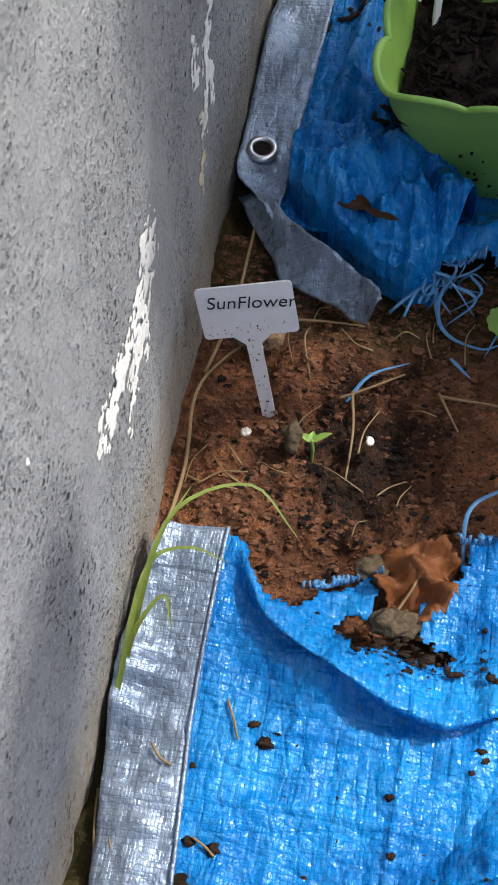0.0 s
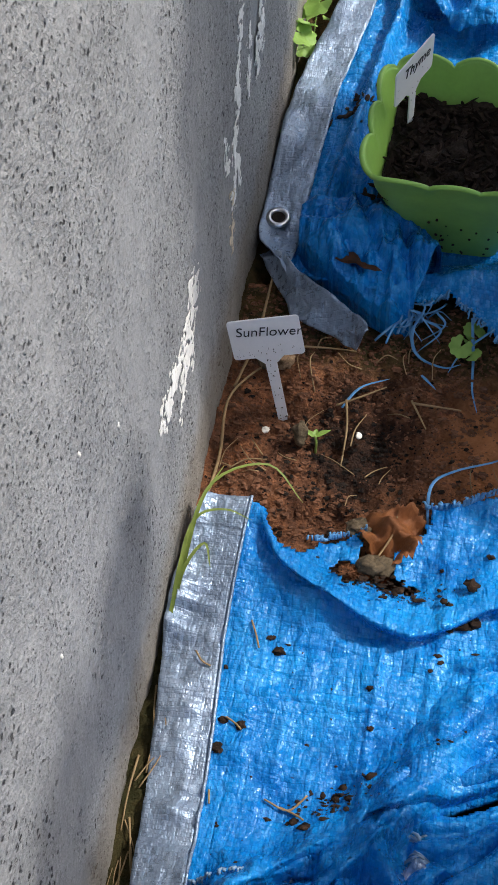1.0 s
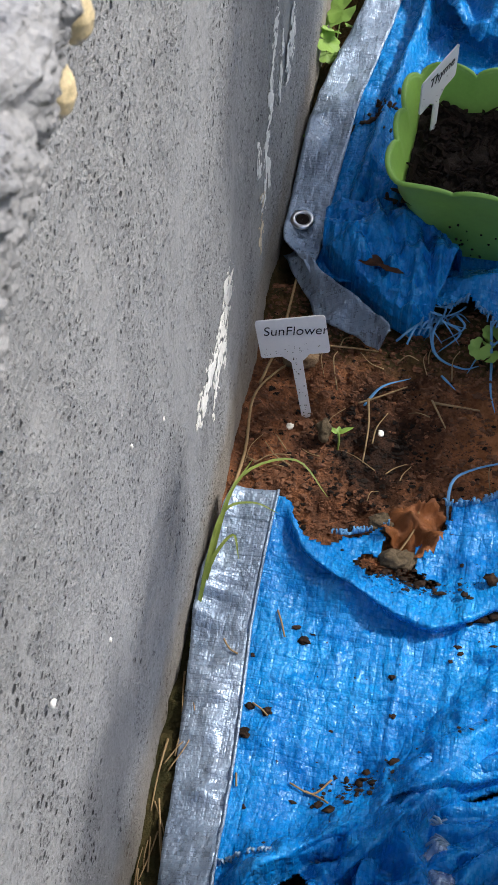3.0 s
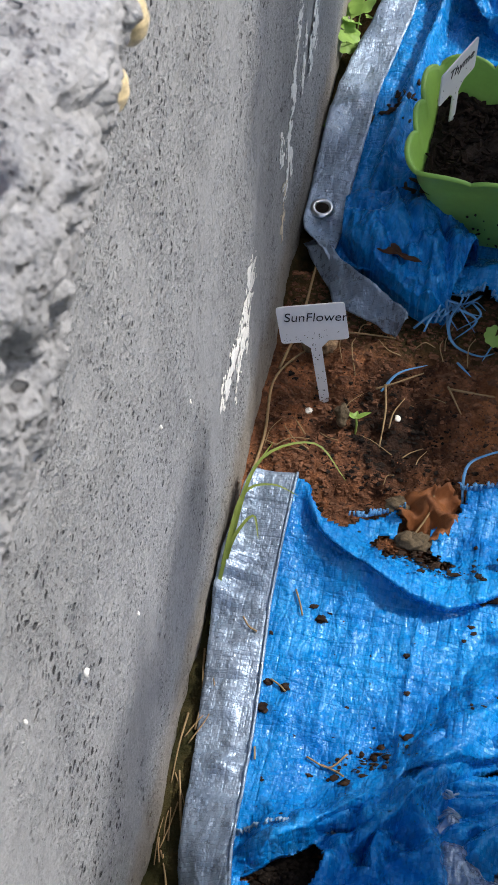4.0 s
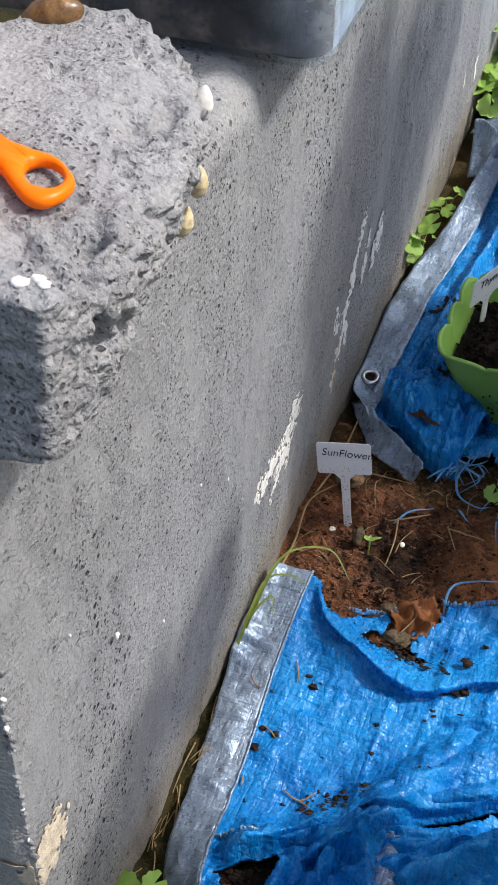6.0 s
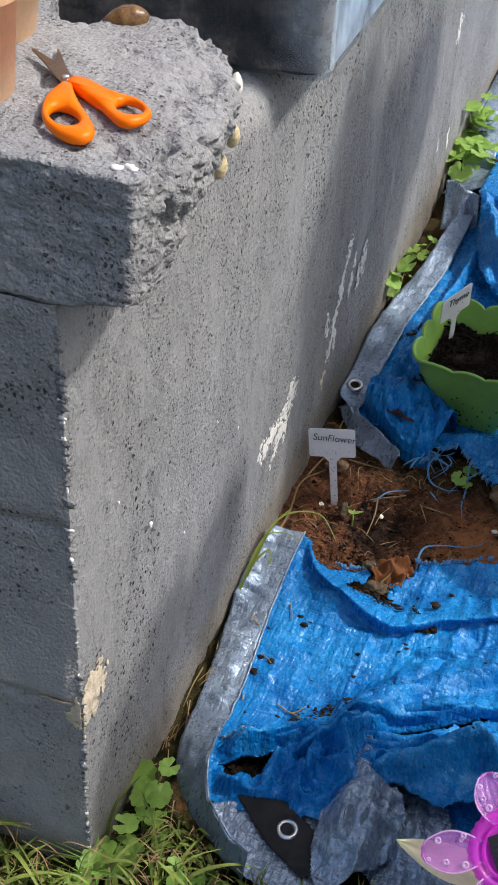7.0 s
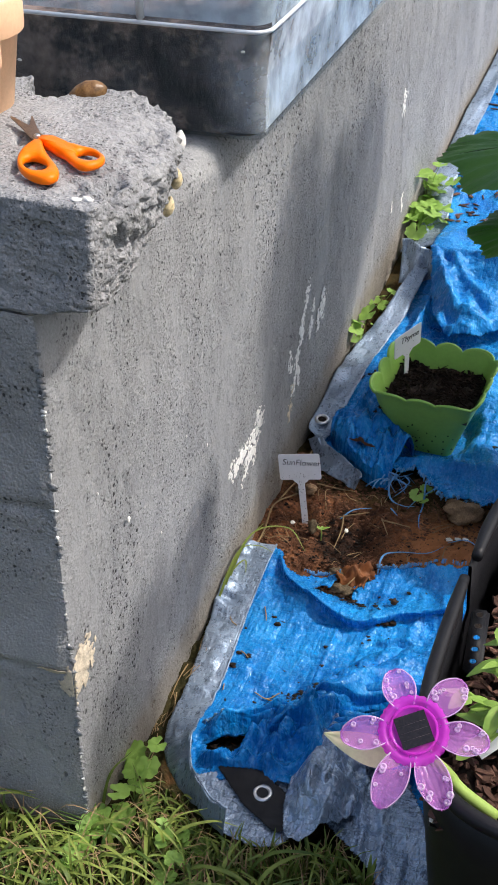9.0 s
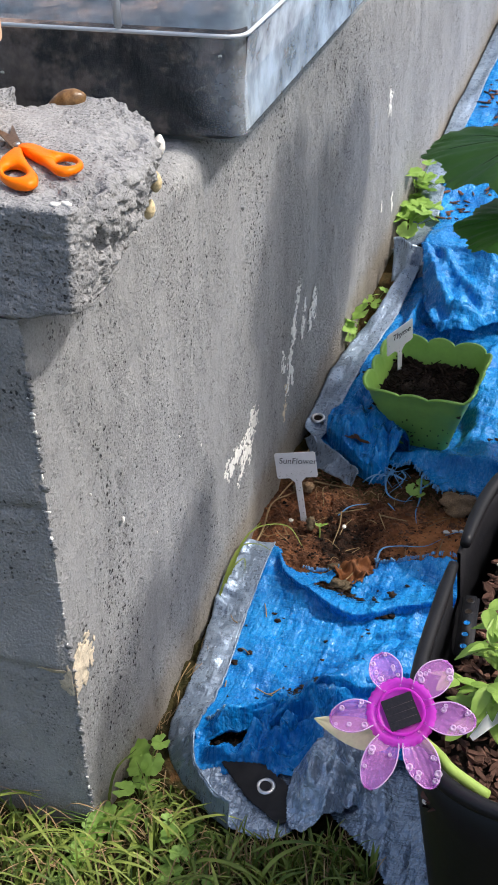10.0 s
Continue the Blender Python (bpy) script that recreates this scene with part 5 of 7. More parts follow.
def tag_sign(m, text, label, w=0.0595, h=0.039, total=0.106):
    """A T-shaped plastic plant tag; its foot is at the origin, its face looks to -y."""
    ob = empty("plant_tag", m, label, "plant label", "plant tags")
    r, outline = 0.003, []
    top, low, stem = total, total - h, 0.0048
    for cx, cz, a0 in ((w / 2 - r, top - r, 0), (-w / 2 + r, top - r, 90), (-w / 2 + r, low + r, 180)):
        outline += [(cx + r * math.cos(radians(a0 + a)), cz + r * math.sin(radians(a0 + a))) for a in (0, 22, 45, 67, 90)]
    outline += [(-stem - 0.007, low), (-stem, low - 0.007), (-stem * 0.9, 0.0), (0, -0.02), (stem * 0.9, 0.0), (stem, low - 0.007), (stem + 0.007, low)]
    outline += [(w / 2 - r + r * math.cos(radians(a)), low + r + r * math.sin(radians(a))) for a in (270, 292, 315, 337, 360)]
    bm = bmesh.new()
    face = bm.faces.new([bm.verts.new((x, 0.0006, z)) for x, z in outline])
    ext = bmesh.ops.extrude_face_region(bm, geom=[face])
    bmesh.ops.translate(bm, vec=(0, -0.0014, 0), verts=[g for g in ext["geom"] if isinstance(g, bmesh.types.BMVert)])
    bmesh.ops.recalc_face_normals(bm, faces=bm.faces[:])
    part("blade", bm, M_TAG, ob, smooth_shade=False)
    word = new("lettering", letters(text, 0.0128 if len(text) > 6 else 0.0150))
    word.parent = ob
    word.matrix_basis = pose(0.003, -0.0011, low + h * 0.66, 90, 4, 0) @ Matrix.Diagonal((1, 1, 1, 1))
    tagged(word, "black handwritten word")
    k = random.Random(len(text))
    specks = [lump((k.uniform(-w / 2 + 0.003, w / 2 - 0.003), -0.001, low + abs(k.gauss(0, 0.3)) * h * 0.6 + 0.001), (k.uniform(0.0002, 0.0005),) * 3, c, 0.4, 3, 5) for c in range(30 if len(text) > 6 else 6)]
    specks += [lump((k.uniform(-0.004, 0.004), -0.001, k.uniform(0.0, low)), (k.uniform(0.0003, 0.0007),) * 3, c, 0.4, 3, 5) for c in range(26 if len(text) > 6 else 5)]
    tagged(put("mud_specks", *join(specks), M_CLOD, ob), kind="stuff")
    return ob


tag_sign(pose(0.0555, 0.590, 0.013, -11, -8.6, 9), "SunFlower", "white plastic plant tag reading SunFlower in soil")
tag_sign(pose(0.1278, 0.8585, 0.1055, 4.9, -8, 63.8), "Thyme", "white plastic plant tag reading Thyme in green pot")


# ---------------------------------------------------------------- green pot
def splinter(ln, wd, th, seed):
    """A split sliver of bark: a flat, angular prism with broken ends."""
    r = random.Random(seed)
    n = 6
    ring = []
    for c in range(n):
        a = 2 * math.pi * (c + r.uniform(-0.25, 0.25)) / n
        ring.append((ln * math.cos(a) * r.uniform(0.65, 1.15), wd * math.sin(a) * r.uniform(0.6, 1.3)))
    verts = [(x, y, -th) for x, y in ring] + [(x * 0.9, y * 0.85, th * r.uniform(0.3, 1.6)) for x, y in ring]
    faces = [tuple(range(n - 1, -1, -1)), tuple(range(n, 2 * n))] + [(c, (c + 1) % n, n + (c + 1) % n, n + c) for c in range(n)]
    return verts, faces


def scallop_pot(m, half=0.0815, low=0.043, height=0.119):
    ob = empty("plant_pot", m, "lime green square plastic pot with scalloped rim", "plant pot")

    def square(a, soft=0.30):
        c, s = abs(math.cos(a)), abs(math.sin(a))
        n = 7.0
        return 1 / (c ** n + s ** n) ** (1 / n)

    def shape(a, row):
        t = ROWS[row]
        lobe = abs(math.cos(6 * a)) ** 0.7
        f = square(a) * (1 + 0.06 * (lobe - 0.6) * t[1])
        return f, 0.009 * (lobe - 0.75) * t[2]

    prof, ROWS = [], []
    for k in range(9):
        t = k / 8
        prof.append((low + (half * 0.90 - low) * t ** 1.1, 0.004 + (height - 0.030) * t))
        ROWS.append((t, 0.0, 0.0))
    for k in range(1, 7):
        t = k / 6
        prof.append((half * (0.90 + 0.10 * t ** 1.4), height - 0.026 + 0.026 * t))
        ROWS.append((1, t, t))
    prof.append((half * 1.005, height + 0.0015))
    ROWS.append((1, 1, 1))
    prof.append((half * 0.975, height + 0.001))
    ROWS.append((1, 1, 1))
    for k in range(5):
        t = 1 - k / 4
        prof.append((half * (0.875 + 0.09 * t), height - 0.026 + 0.025 * t))
        ROWS.append((1, t, t))
    prof.append((low * 1.05, 0.02))
    ROWS.append((0, 0, 0))
    prof.append((0.001, 0.02))
    ROWS.append((0, 0, 0))
    v, f = lathe_data(prof, 144, shape)
    lip = []
    for c in range(144):
        a = 2 * math.pi * c / 144
        g, up = shape(a, len(prof) - 9)
        lip.append((half * 1.002 * g * math.cos(a), half * 1.002 * g * math.sin(a), height + up + 0.0006))
    put("rim", *tube_data(lip, 0.0024, 8, True), M_POT, ob, "pale rounded green lip")
    bottom = lathe_data([(0.001, 0.004), (low, 0.004)], 144, lambda a, r: (square(a), 0))
    put("shell", *join([(v, f), bottom]), M_POT, ob)
    us = np.linspace(-0.067, 0.067, 44)
    v, f = relief_grid(us, us, lambda u, w: np.stack([u, w, height - 0.034 + 0.004 * fbm(u * 60, w * 60, 3, 201) + 0.003 * crumple(u * 90, w * 90, 203, 2)], -1))
    put("soil", v, f, M_DARK, ob, "dark potting soil")
    k = random.Random(12)
    bits = []
    for c in range(560):
        d = splinter(k.uniform(0.002, 0.011), k.uniform(0.001, 0.0034), k.uniform(0.0004, 0.0010), c)
        bits.append(moved(d, pose(k.uniform(-0.064, 0.064), k.uniform(-0.064, 0.064), height - 0.031 + k.uniform(0, 0.004), k.uniform(-35, 35), k.uniform(-35, 35), k.uniform(0, 360))))
    tagged(put("mulch", *join(bits), M_MULCH, ob, "dark shredded bark mulch", smooth_shade=False), kind="stuff")
    dirt = []
    for c in range(45):
        a = k.uniform(200, 340)
        s = abs(k.gauss(0, 0.35))
        t = min(0.9, s)
        r = (low + (half * 0.90 - low) * t ** 1.1) * square(radians(a)) + 0.0004
        dirt.append(lump((r * math.cos(radians(a)), r * math.sin(radians(a)), 0.004 + (height - 0.03) * t), (k.uniform(0.0006, 0.0018),) * 3, c, 0.4, 3, 5))
    tagged(put("splash_specks", *join(dirt), M_CLOD, ob), kind="stuff")
    return ob


M_MULCH = plain("wet_bark", (0.018, 0.011, 0.008), 0.8, vary=0.7, scale=150, relief=0.0008, spec=0.12, random=0.85)
scallop_pot(pose(0.180, 0.824, base_z(0, 0.824) - 0.009, 2, 0, -2))


# ---------------------------------------------------------------- on the wall
def storage_bin(m):
    """A clear tub, half full of dark soil, with a stepped rim; its front right foot is at the origin."""
    ob = empty("storage_bin", m, "clear plastic storage bin full of dark soil", "storage bin")
    L_, W_, H_ = 0.62, 0.42, 0.118

    def ring(inset, z, r=0.020):
        pts = []
        for cx, cy, a0 in ((-r, r, 270), (-r, L_ - r, 0), (-W_ + r, L_ - r, 90), (-W_ + r, r, 180)):
            for a in range(0, 91, 15):
                x, y = cx + r * math.cos(radians(a0 + a)), cy + r * math.sin(radians(a0 + a))
                pts.append((x + (-inset if x > -W_ / 2 else inset), y + (inset if y < L_ / 2 else -inset), z))
        return pts

    def shell(levels, closed=True):
        verts, faces, n = [], [], len(ring(0, 0))
        for inset, z in levels:
            verts += ring(inset, z)
        for i in range(len(levels) - 1):
            for k in range(n):
                faces.append((i * n + k, i * n + (k + 1) % n, (i + 1) * n + (k + 1) % n, (i + 1) * n + k))
        if closed:
            faces.append(tuple(range(n))[::-1])
        return verts, faces

    put("body", *shell([(0.009, 0.001), (0.003, 0.003), (0.001, 0.009), (0.0, H_), (-0.006, H_ + 0.002), (-0.007, H_ + 0.008), (-0.009, H_ + 0.075), (-0.016, H_ + 0.078),
                        (-0.016, H_ + 0.082), (-0.006, H_ + 0.081), (-0.0045, H_ + 0.008), (0.003, H_ + 0.001), (0.0036, 0.008), (0.011, 0.0025)]), M_CLEAR, ob)
    put("soil_fill", *join([shell([(0.012, 0.0035), (0.0055, 0.008), (0.0042, H_ - 0.003)]), ([p for p in ring(0.0042, H_ - 0.003)], [tuple(range(len(ring(0, 0))))])]), M_FILL, ob, "dark soil pressed against the plastic")
    # A pale film added to carry the sky's reflection above the ledge.
    put("condensation", *shell([(-0.0042, H_ + 0.009), (-0.0058, H_ + 0.074)], False), M_SKY_FILM, ob, "milky condensation inside the bin")
    # Another pale film, standing in for sky reflected in the right side.
    film_points = [(-0.0018 + (0.0 if z < 0.1 else 0.006), y, z) for z in (0.012, 0.060, 0.112, 0.128, 0.19) for y in np.linspace(0.016, L_ - 0.016, 12)]
    put("side_sky_film", film_points, [(12 * a + c, 12 * a + c + 1, 12 * a + c + 13, 12 * a + c + 12) for a in range(4) for c in range(11)], M_SKY_FILM, ob, "pale added film for the sky's reflection on the bin side")
    # A faint pale film that grows denser towards the front right corner.
    turn = [(-0.085, -0.0012), (-0.06, -0.0012), (-0.04, -0.0012)] + [(x, y) for x, y, _ in ring(-0.0012, 0)[:7]]
    n = len(turn)
    put("pale_corner", [(x, y, z) for z in (0.012, 0.06, H_ - 0.002) for x, y in turn], [(n * a + c, n * a + c + 1, n * a + n + c + 1, n * a + n + c) for a in range(2) for c in range(n - 1)], M_FAINT, ob, "milky rounded corner of the bin")
    for x in (-0.13, -0.29):
        bm = bmesh.new()
        bmesh.ops.create_cube(bm, size=1)
        bmesh.ops.scale(bm, vec=(0.008, 0.006, 0.07), verts=bm.verts)
        bmesh.ops.translate(bm, vec=(x, -0.010, H_ + 0.042), verts=bm.verts)
        bmesh.ops.bevel(bm, geom=bm.edges[:], offset=0.0015, segments=2, affect="EDGES")
        part("rib", bm, M_RIB, ob, "milky moulded rib")
    led = tube_data([(p[0], p[1], H_ + 0.003) for p in ring(-0.007, 0)], 0.0024, 6, True)
    put("ledge", *led, M_RIB, ob, "milky moulded ledge")
    k = random.Random(3)
    bits = [lump((k.uniform(-0.36, -0.02), k.uniform(-0.002, 0.001), k.uniform(0.04, 0.11)), (k.uniform(0.001, 0.004), 0.0006, k.uniform(0.001, 0.002)), c, 0.5, 4, 6) for c in range(3)]
    tagged(put("litter_bits", *join(bits), M_SHARD, ob), kind="stuff")
    return ob


def clear_plastic():
    m, N, L, b = material("clear_plastic", 0.16, spec=0.5)
    b.inputs["Base Color"].default_value = (0.80, 0.85, 0.90, 1)
    t = N.new("ShaderNodeBsdfTransparent")
    t.inputs["Color"].default_value = (0.9, 0.93, 0.95, 1)
    mx = N.new("ShaderNodeMixShader")
    haze = noise_node(N, L, coords(N, L), 18, 4)
    L.new(ramp(N, L, haze, [(0.35, (0.02,) * 3), (0.75, (0.08,) * 3)]), mx.inputs["Fac"])
    L.new(t.outputs["BSDF"], mx.inputs[1])
    L.new(b.outputs["BSDF"], mx.inputs[2])
    L.new(mx.outputs["Shader"], N["Material Output"].inputs["Surface"])
    bump(N, L, b, haze, 0.002)
    return m


M_CLEAR = clear_plastic()
M_FILL = earth("soil_behind_plastic", [(0.38, (0.010, 0.009, 0.012)), (0.48, (0.045, 0.038, 0.037)), (0.58, (0.27, 0.19, 0.155))], 10, 0.003)
def pale_film(name, low, high, corner=False):
    """An uneven pale film over plastic; corner makes it denser towards the right edge."""
    m, N, L, b = material(name, 0.2)
    b.inputs["Base Color"].default_value = (0.72, 0.80, 0.88, 1)
    t = N.new("ShaderNodeBsdfTransparent")
    mx = N.new("ShaderNodeMixShader")
    film_cover = ramp(N, L, noise_node(N, L, coords(N, L), 14, 5, 0.65), [(0.35, (low,) * 3), (0.65, (high,) * 3)])
    if corner:
        pos, near = N.new("ShaderNodeSeparateXYZ"), N.new("ShaderNodeMapRange")
        L.new(coords(N, L), pos.inputs[0])
        near.interpolation_type = "SMOOTHSTEP"
        near.inputs["From Min"].default_value, near.inputs["From Max"].default_value = -0.075, 0.0
        L.new(pos.outputs["X"], near.inputs["Value"])
        film_cover = maths(N, L, "MULTIPLY", film_cover, near.outputs["Result"])
    L.new(film_cover, mx.inputs["Fac"])
    L.new(t.outputs["BSDF"], mx.inputs[1])
    L.new(b.outputs["BSDF"], mx.inputs[2])
    L.new(mx.outputs["Shader"], N["Material Output"].inputs["Surface"])
    return m


M_SKY_FILM = pale_film("sky_reflection_film", 0.25, 0.9)
M_FAINT = pale_film("faint_pale_film", 0.12, 0.55, True)
M_RIB = plain("milky_plastic", (0.62, 0.66, 0.70), 0.35, vary=0.06)
storage_bin(pose(0.048, 0.421, TOP + 0.002, 0, 0, 2.0))


def clay_pot(m, label, body=1.0, sticker=False):
    """A small flower pot, nearly straight below its rim."""
    ob = empty("clay_pot", m, label, "flower pot", "clay pots")
    w = 0.0525 * body
    prof = [(0.001, 0), (0.039, 0), (0.0425, 0.003), (w, 0.071), (w + 0.005, 0.0715), (w + 0.006, 0.074), (w + 0.0065, 0.102), (w + 0.005, 0.105), (w + 0.001, 0.104), (w - 0.005, 0.068), (0.037, 0.010), (0.001, 0.010)]
    put("body", *lathe_data(prof, 56), M_TERRA, ob)
    put("rim_groove", *tube_data([((w + 0.0045) * math.cos(a), (w + 0.0045) * math.sin(a), 0.0725) for a in np.linspace(0, 2 * math.pi, 49)[:-1]], 0.0012, 6, True), M_TERRA, ob)
    if sticker:
        v = []
        for i in range(9):
            for j in range(2):
                a, z = radians(-105 + i * 6), 0.030 + 0.034 * j
                r = 0.0425 + (w - 0.0425) * (z - 0.003) / 0.068 + 0.0007
                v.append((r * math.cos(a), r * math.sin(a), z))
        thicken(put("sticker", v, [(2 * i, 2 * i + 2, 2 * i + 3, 2 * i + 1) for i in range(8)], M_TAG, ob, "white paper sticker"), 0.0004)
    return ob


clay_pot(pose(-0.158, 0.186, CAPZ - 0.002), "pale terracotta flower pot with a white paper sticker", 1.0, True)
clay_pot(pose(-0.117, 0.080, CAPZ - 0.002), "pale terracotta flower pot beside the orange scissors", 0.93)


def handle_data(outline, hole, wide, narrow, along, z=0.0048):
    """A moulded scissor handle: a rounded rim between an outer outline and an oval eye."""
    ax = Vector((math.cos(along), math.sin(along)))
    outer = bend([(x, y, 0) for x, y in outline + outline[:1]], 6)
    verts, faces, n, m = [], [], len(outer) - 1, 14
    for p in outer[:n]:
        d = Vector((p[0] - hole[0], p[1] - hole[1]))
        a = math.atan2(ax.x * d.y - ax.y * d.x, ax @ d)
        e = 1 / math.sqrt((math.cos(a) / wide) ** 2 + (math.sin(a) / narrow) ** 2)
        far = d.length
        d.normalize()
        half, mid = (far - e) / 2, (far + e) / 2
        tall = min(0.0050, 0.0026 + 0.26 * half)
        for k in range(m):
            b = 2 * math.pi * k / m
            cx, cz = math.cos(b), math.sin(b)
            cx = math.copysign(abs(cx) ** 0.8, cx)
            cz = math.copysign(abs(cz) ** min(0.9, max(0.42, 0.98 - 22 * half)), cz)
            verts.append((hole[0] + d.x * (mid + half * cx), hole[1] + d.y * (mid + half * cx), z + 0.0008 * (tall > 0.005) + tall * cz))
    for i in range(n):
        for k in range(m):
            faces.append((i * m + k, ((i + 1) % n) * m + k, ((i + 1) % n) * m + (k + 1) % m, i * m + (k + 1) % m))
    return verts, faces


def scissors(m):
    """Open household scissors lying flat, the pivot at the origin."""
    ob = empty("scissors", m, "orange-handled steel scissors lying open on the block", "scissors")
    left = [(0.003, -0.010), (0.003, -0.027), (0.006, -0.043), (0.013, -0.059), (0.023, -0.072), (0.036, -0.082), (0.048, -0.0855), (0.056, -0.083), (0.0585, -0.075), (0.054, -0.064), (0.044, -0.052), (0.032, -0.039), (0.021, -0.026), (0.010, -0.0105)]
    right = [(0.004, 0.000), (0.012, 0.0015), (0.025, -0.007), (0.043, -0.0105), (0.059, -0.012), (0.070, -0.019), (0.078, -0.028), (0.078, -0.040), (0.072, -0.049), (0.063, -0.049), (0.052, -0.041), (0.040, -0.031), (0.027, -0.023), (0.014, -0.0135), (0.005, -0.009)]
    put("handle", *handle_data(left, (0.0295, -0.059), 0.0165, 0.0088, radians(-45)), M_ORANGE, ob, "glossy orange handle with a wide oval eye")
    put("handle", *handle_data(right, (0.0620, -0.028), 0.0125, 0.0085, radians(-42)), M_ORANGE, ob, "glossy orange handle with a long shoulder")
    for side, turn in ((1, 140), (-1, 124)):
        bm = bmesh.new()
        rot = Matrix.Rotation(radians(turn), 4, "Z")
        pts = [(-0.012, 0.0045), (-0.012, -0.0045), (0.004, -0.0062), (0.028, -0.0046), (0.060, 0.0008), (0.058, 0.0020), (0.028, 0.0030), (0.004, 0.0050)]
        face = bm.faces.new([bm.verts.new(rot @ Vector((x, y * side, 0.0030 + 0.0012 * side))) for x, y in pts])
        ext = bmesh.ops.extrude_face_region(bm, geom=[face])
        bmesh.ops.translate(bm, vec=(0, 0, 0.0014), verts=[g for g in ext["geom"] if isinstance(g, bmesh.types.BMVert)])
        bmesh.ops.recalc_face_normals(bm, faces=bm.faces[:])
        part("blade", bm, M_BLADE, ob, "stained steel blade", False)
    put("screw", *lathe_data([(0.0001, 0.0078), (0.0026, 0.0076), (0.003, 0.0068), (0.003, 0.003)], 16), M_STEEL, ob)
    return ob


M_BLADE = plain("stained_blade", (0.26, 0.16, 0.095), 0.34, 0.7, 0.35, 90)
bpy.context.view_layer.update()
scissors(pose(-0.050, 0.119, CAPZ + 0.001))


M_SNAIL = plain("brown_shell", (0.19, 0.105, 0.042), 0.25, vary=0.65, scale=110)


def long_shell(x, y, z, size, lean, mat, label):
    """A long egg-shaped shell with shallow whorls."""
    prof = []
    for i in range(31):
        t = i / 30
        prof.append((max(0.0001, size * 0.56 * math.sin(math.pi * t ** 0.85) ** 0.7 * (1 - 0.05 * abs(math.sin(t * 13)))), size * (2 * t - 1)))
    d = moved(lathe_data(prof, 28), pose(x, y, z, *lean) @ pose(0, 0, 0, 0, 90, 0))
    put("snail_shell", *d, mat, label=label, category="shell", group="snail shells")


def shell_lump(x, y, z, size, lean, mat, label):
    """A coiled shell: a tapering spiral tube."""
    pts, rad = [], []
    for k in range(40):
        t = k / 39
        a = 2 * math.pi * 2.4 * t
        r = size * (0.15 + 0.55 * t)
        pts.append((r * math.cos(a) * 0.75, r * math.sin(a) * 0.75, size * 0.55 * (1 - t)))
        rad.append(size * (0.10 + 0.42 * t))
    d = moved(tube_data(pts, rad, 10), pose(x, y, z, *lean))
    put("snail_shell", *d, mat, label=label, category="shell", group="snail shells")


long_shell(-0.068, 0.252, CAPZ + 0.001, 0.020, (0, 14, 195), M_SNAIL, "brown and gold snail shell on the concrete block")
long_shell(0.024, 0.254, 0.697, 0.012, (0, -80, 20), M_FLAKE, "white snail shell stuck to the concrete block")
long_shell(0.048, 0.190, 0.688, 0.0105, (0, -84, 10), M_SHELL, "cream snail shell stuck to the concrete block")
long_shell(0.039, 0.190, 0.660, 0.0105, (0, -75, 30), M_SHELL, "cream snail shell stuck to the concrete block")
shell_lump(0.124, 0.562, 0.036, 0.0034, (20, 20, 0), M_SHARD, "tiny white snail shell on the soil")


# ---------------------------------------------------------------- black tub
TC, TA, TB = (0.532, 0.085), 0.180, 0.260


def oval(a, n=4.0):
    c, s = abs(math.cos(a)), abs(math.sin(a))
    return 1 / (c ** n + s ** n) ** (1 / n)


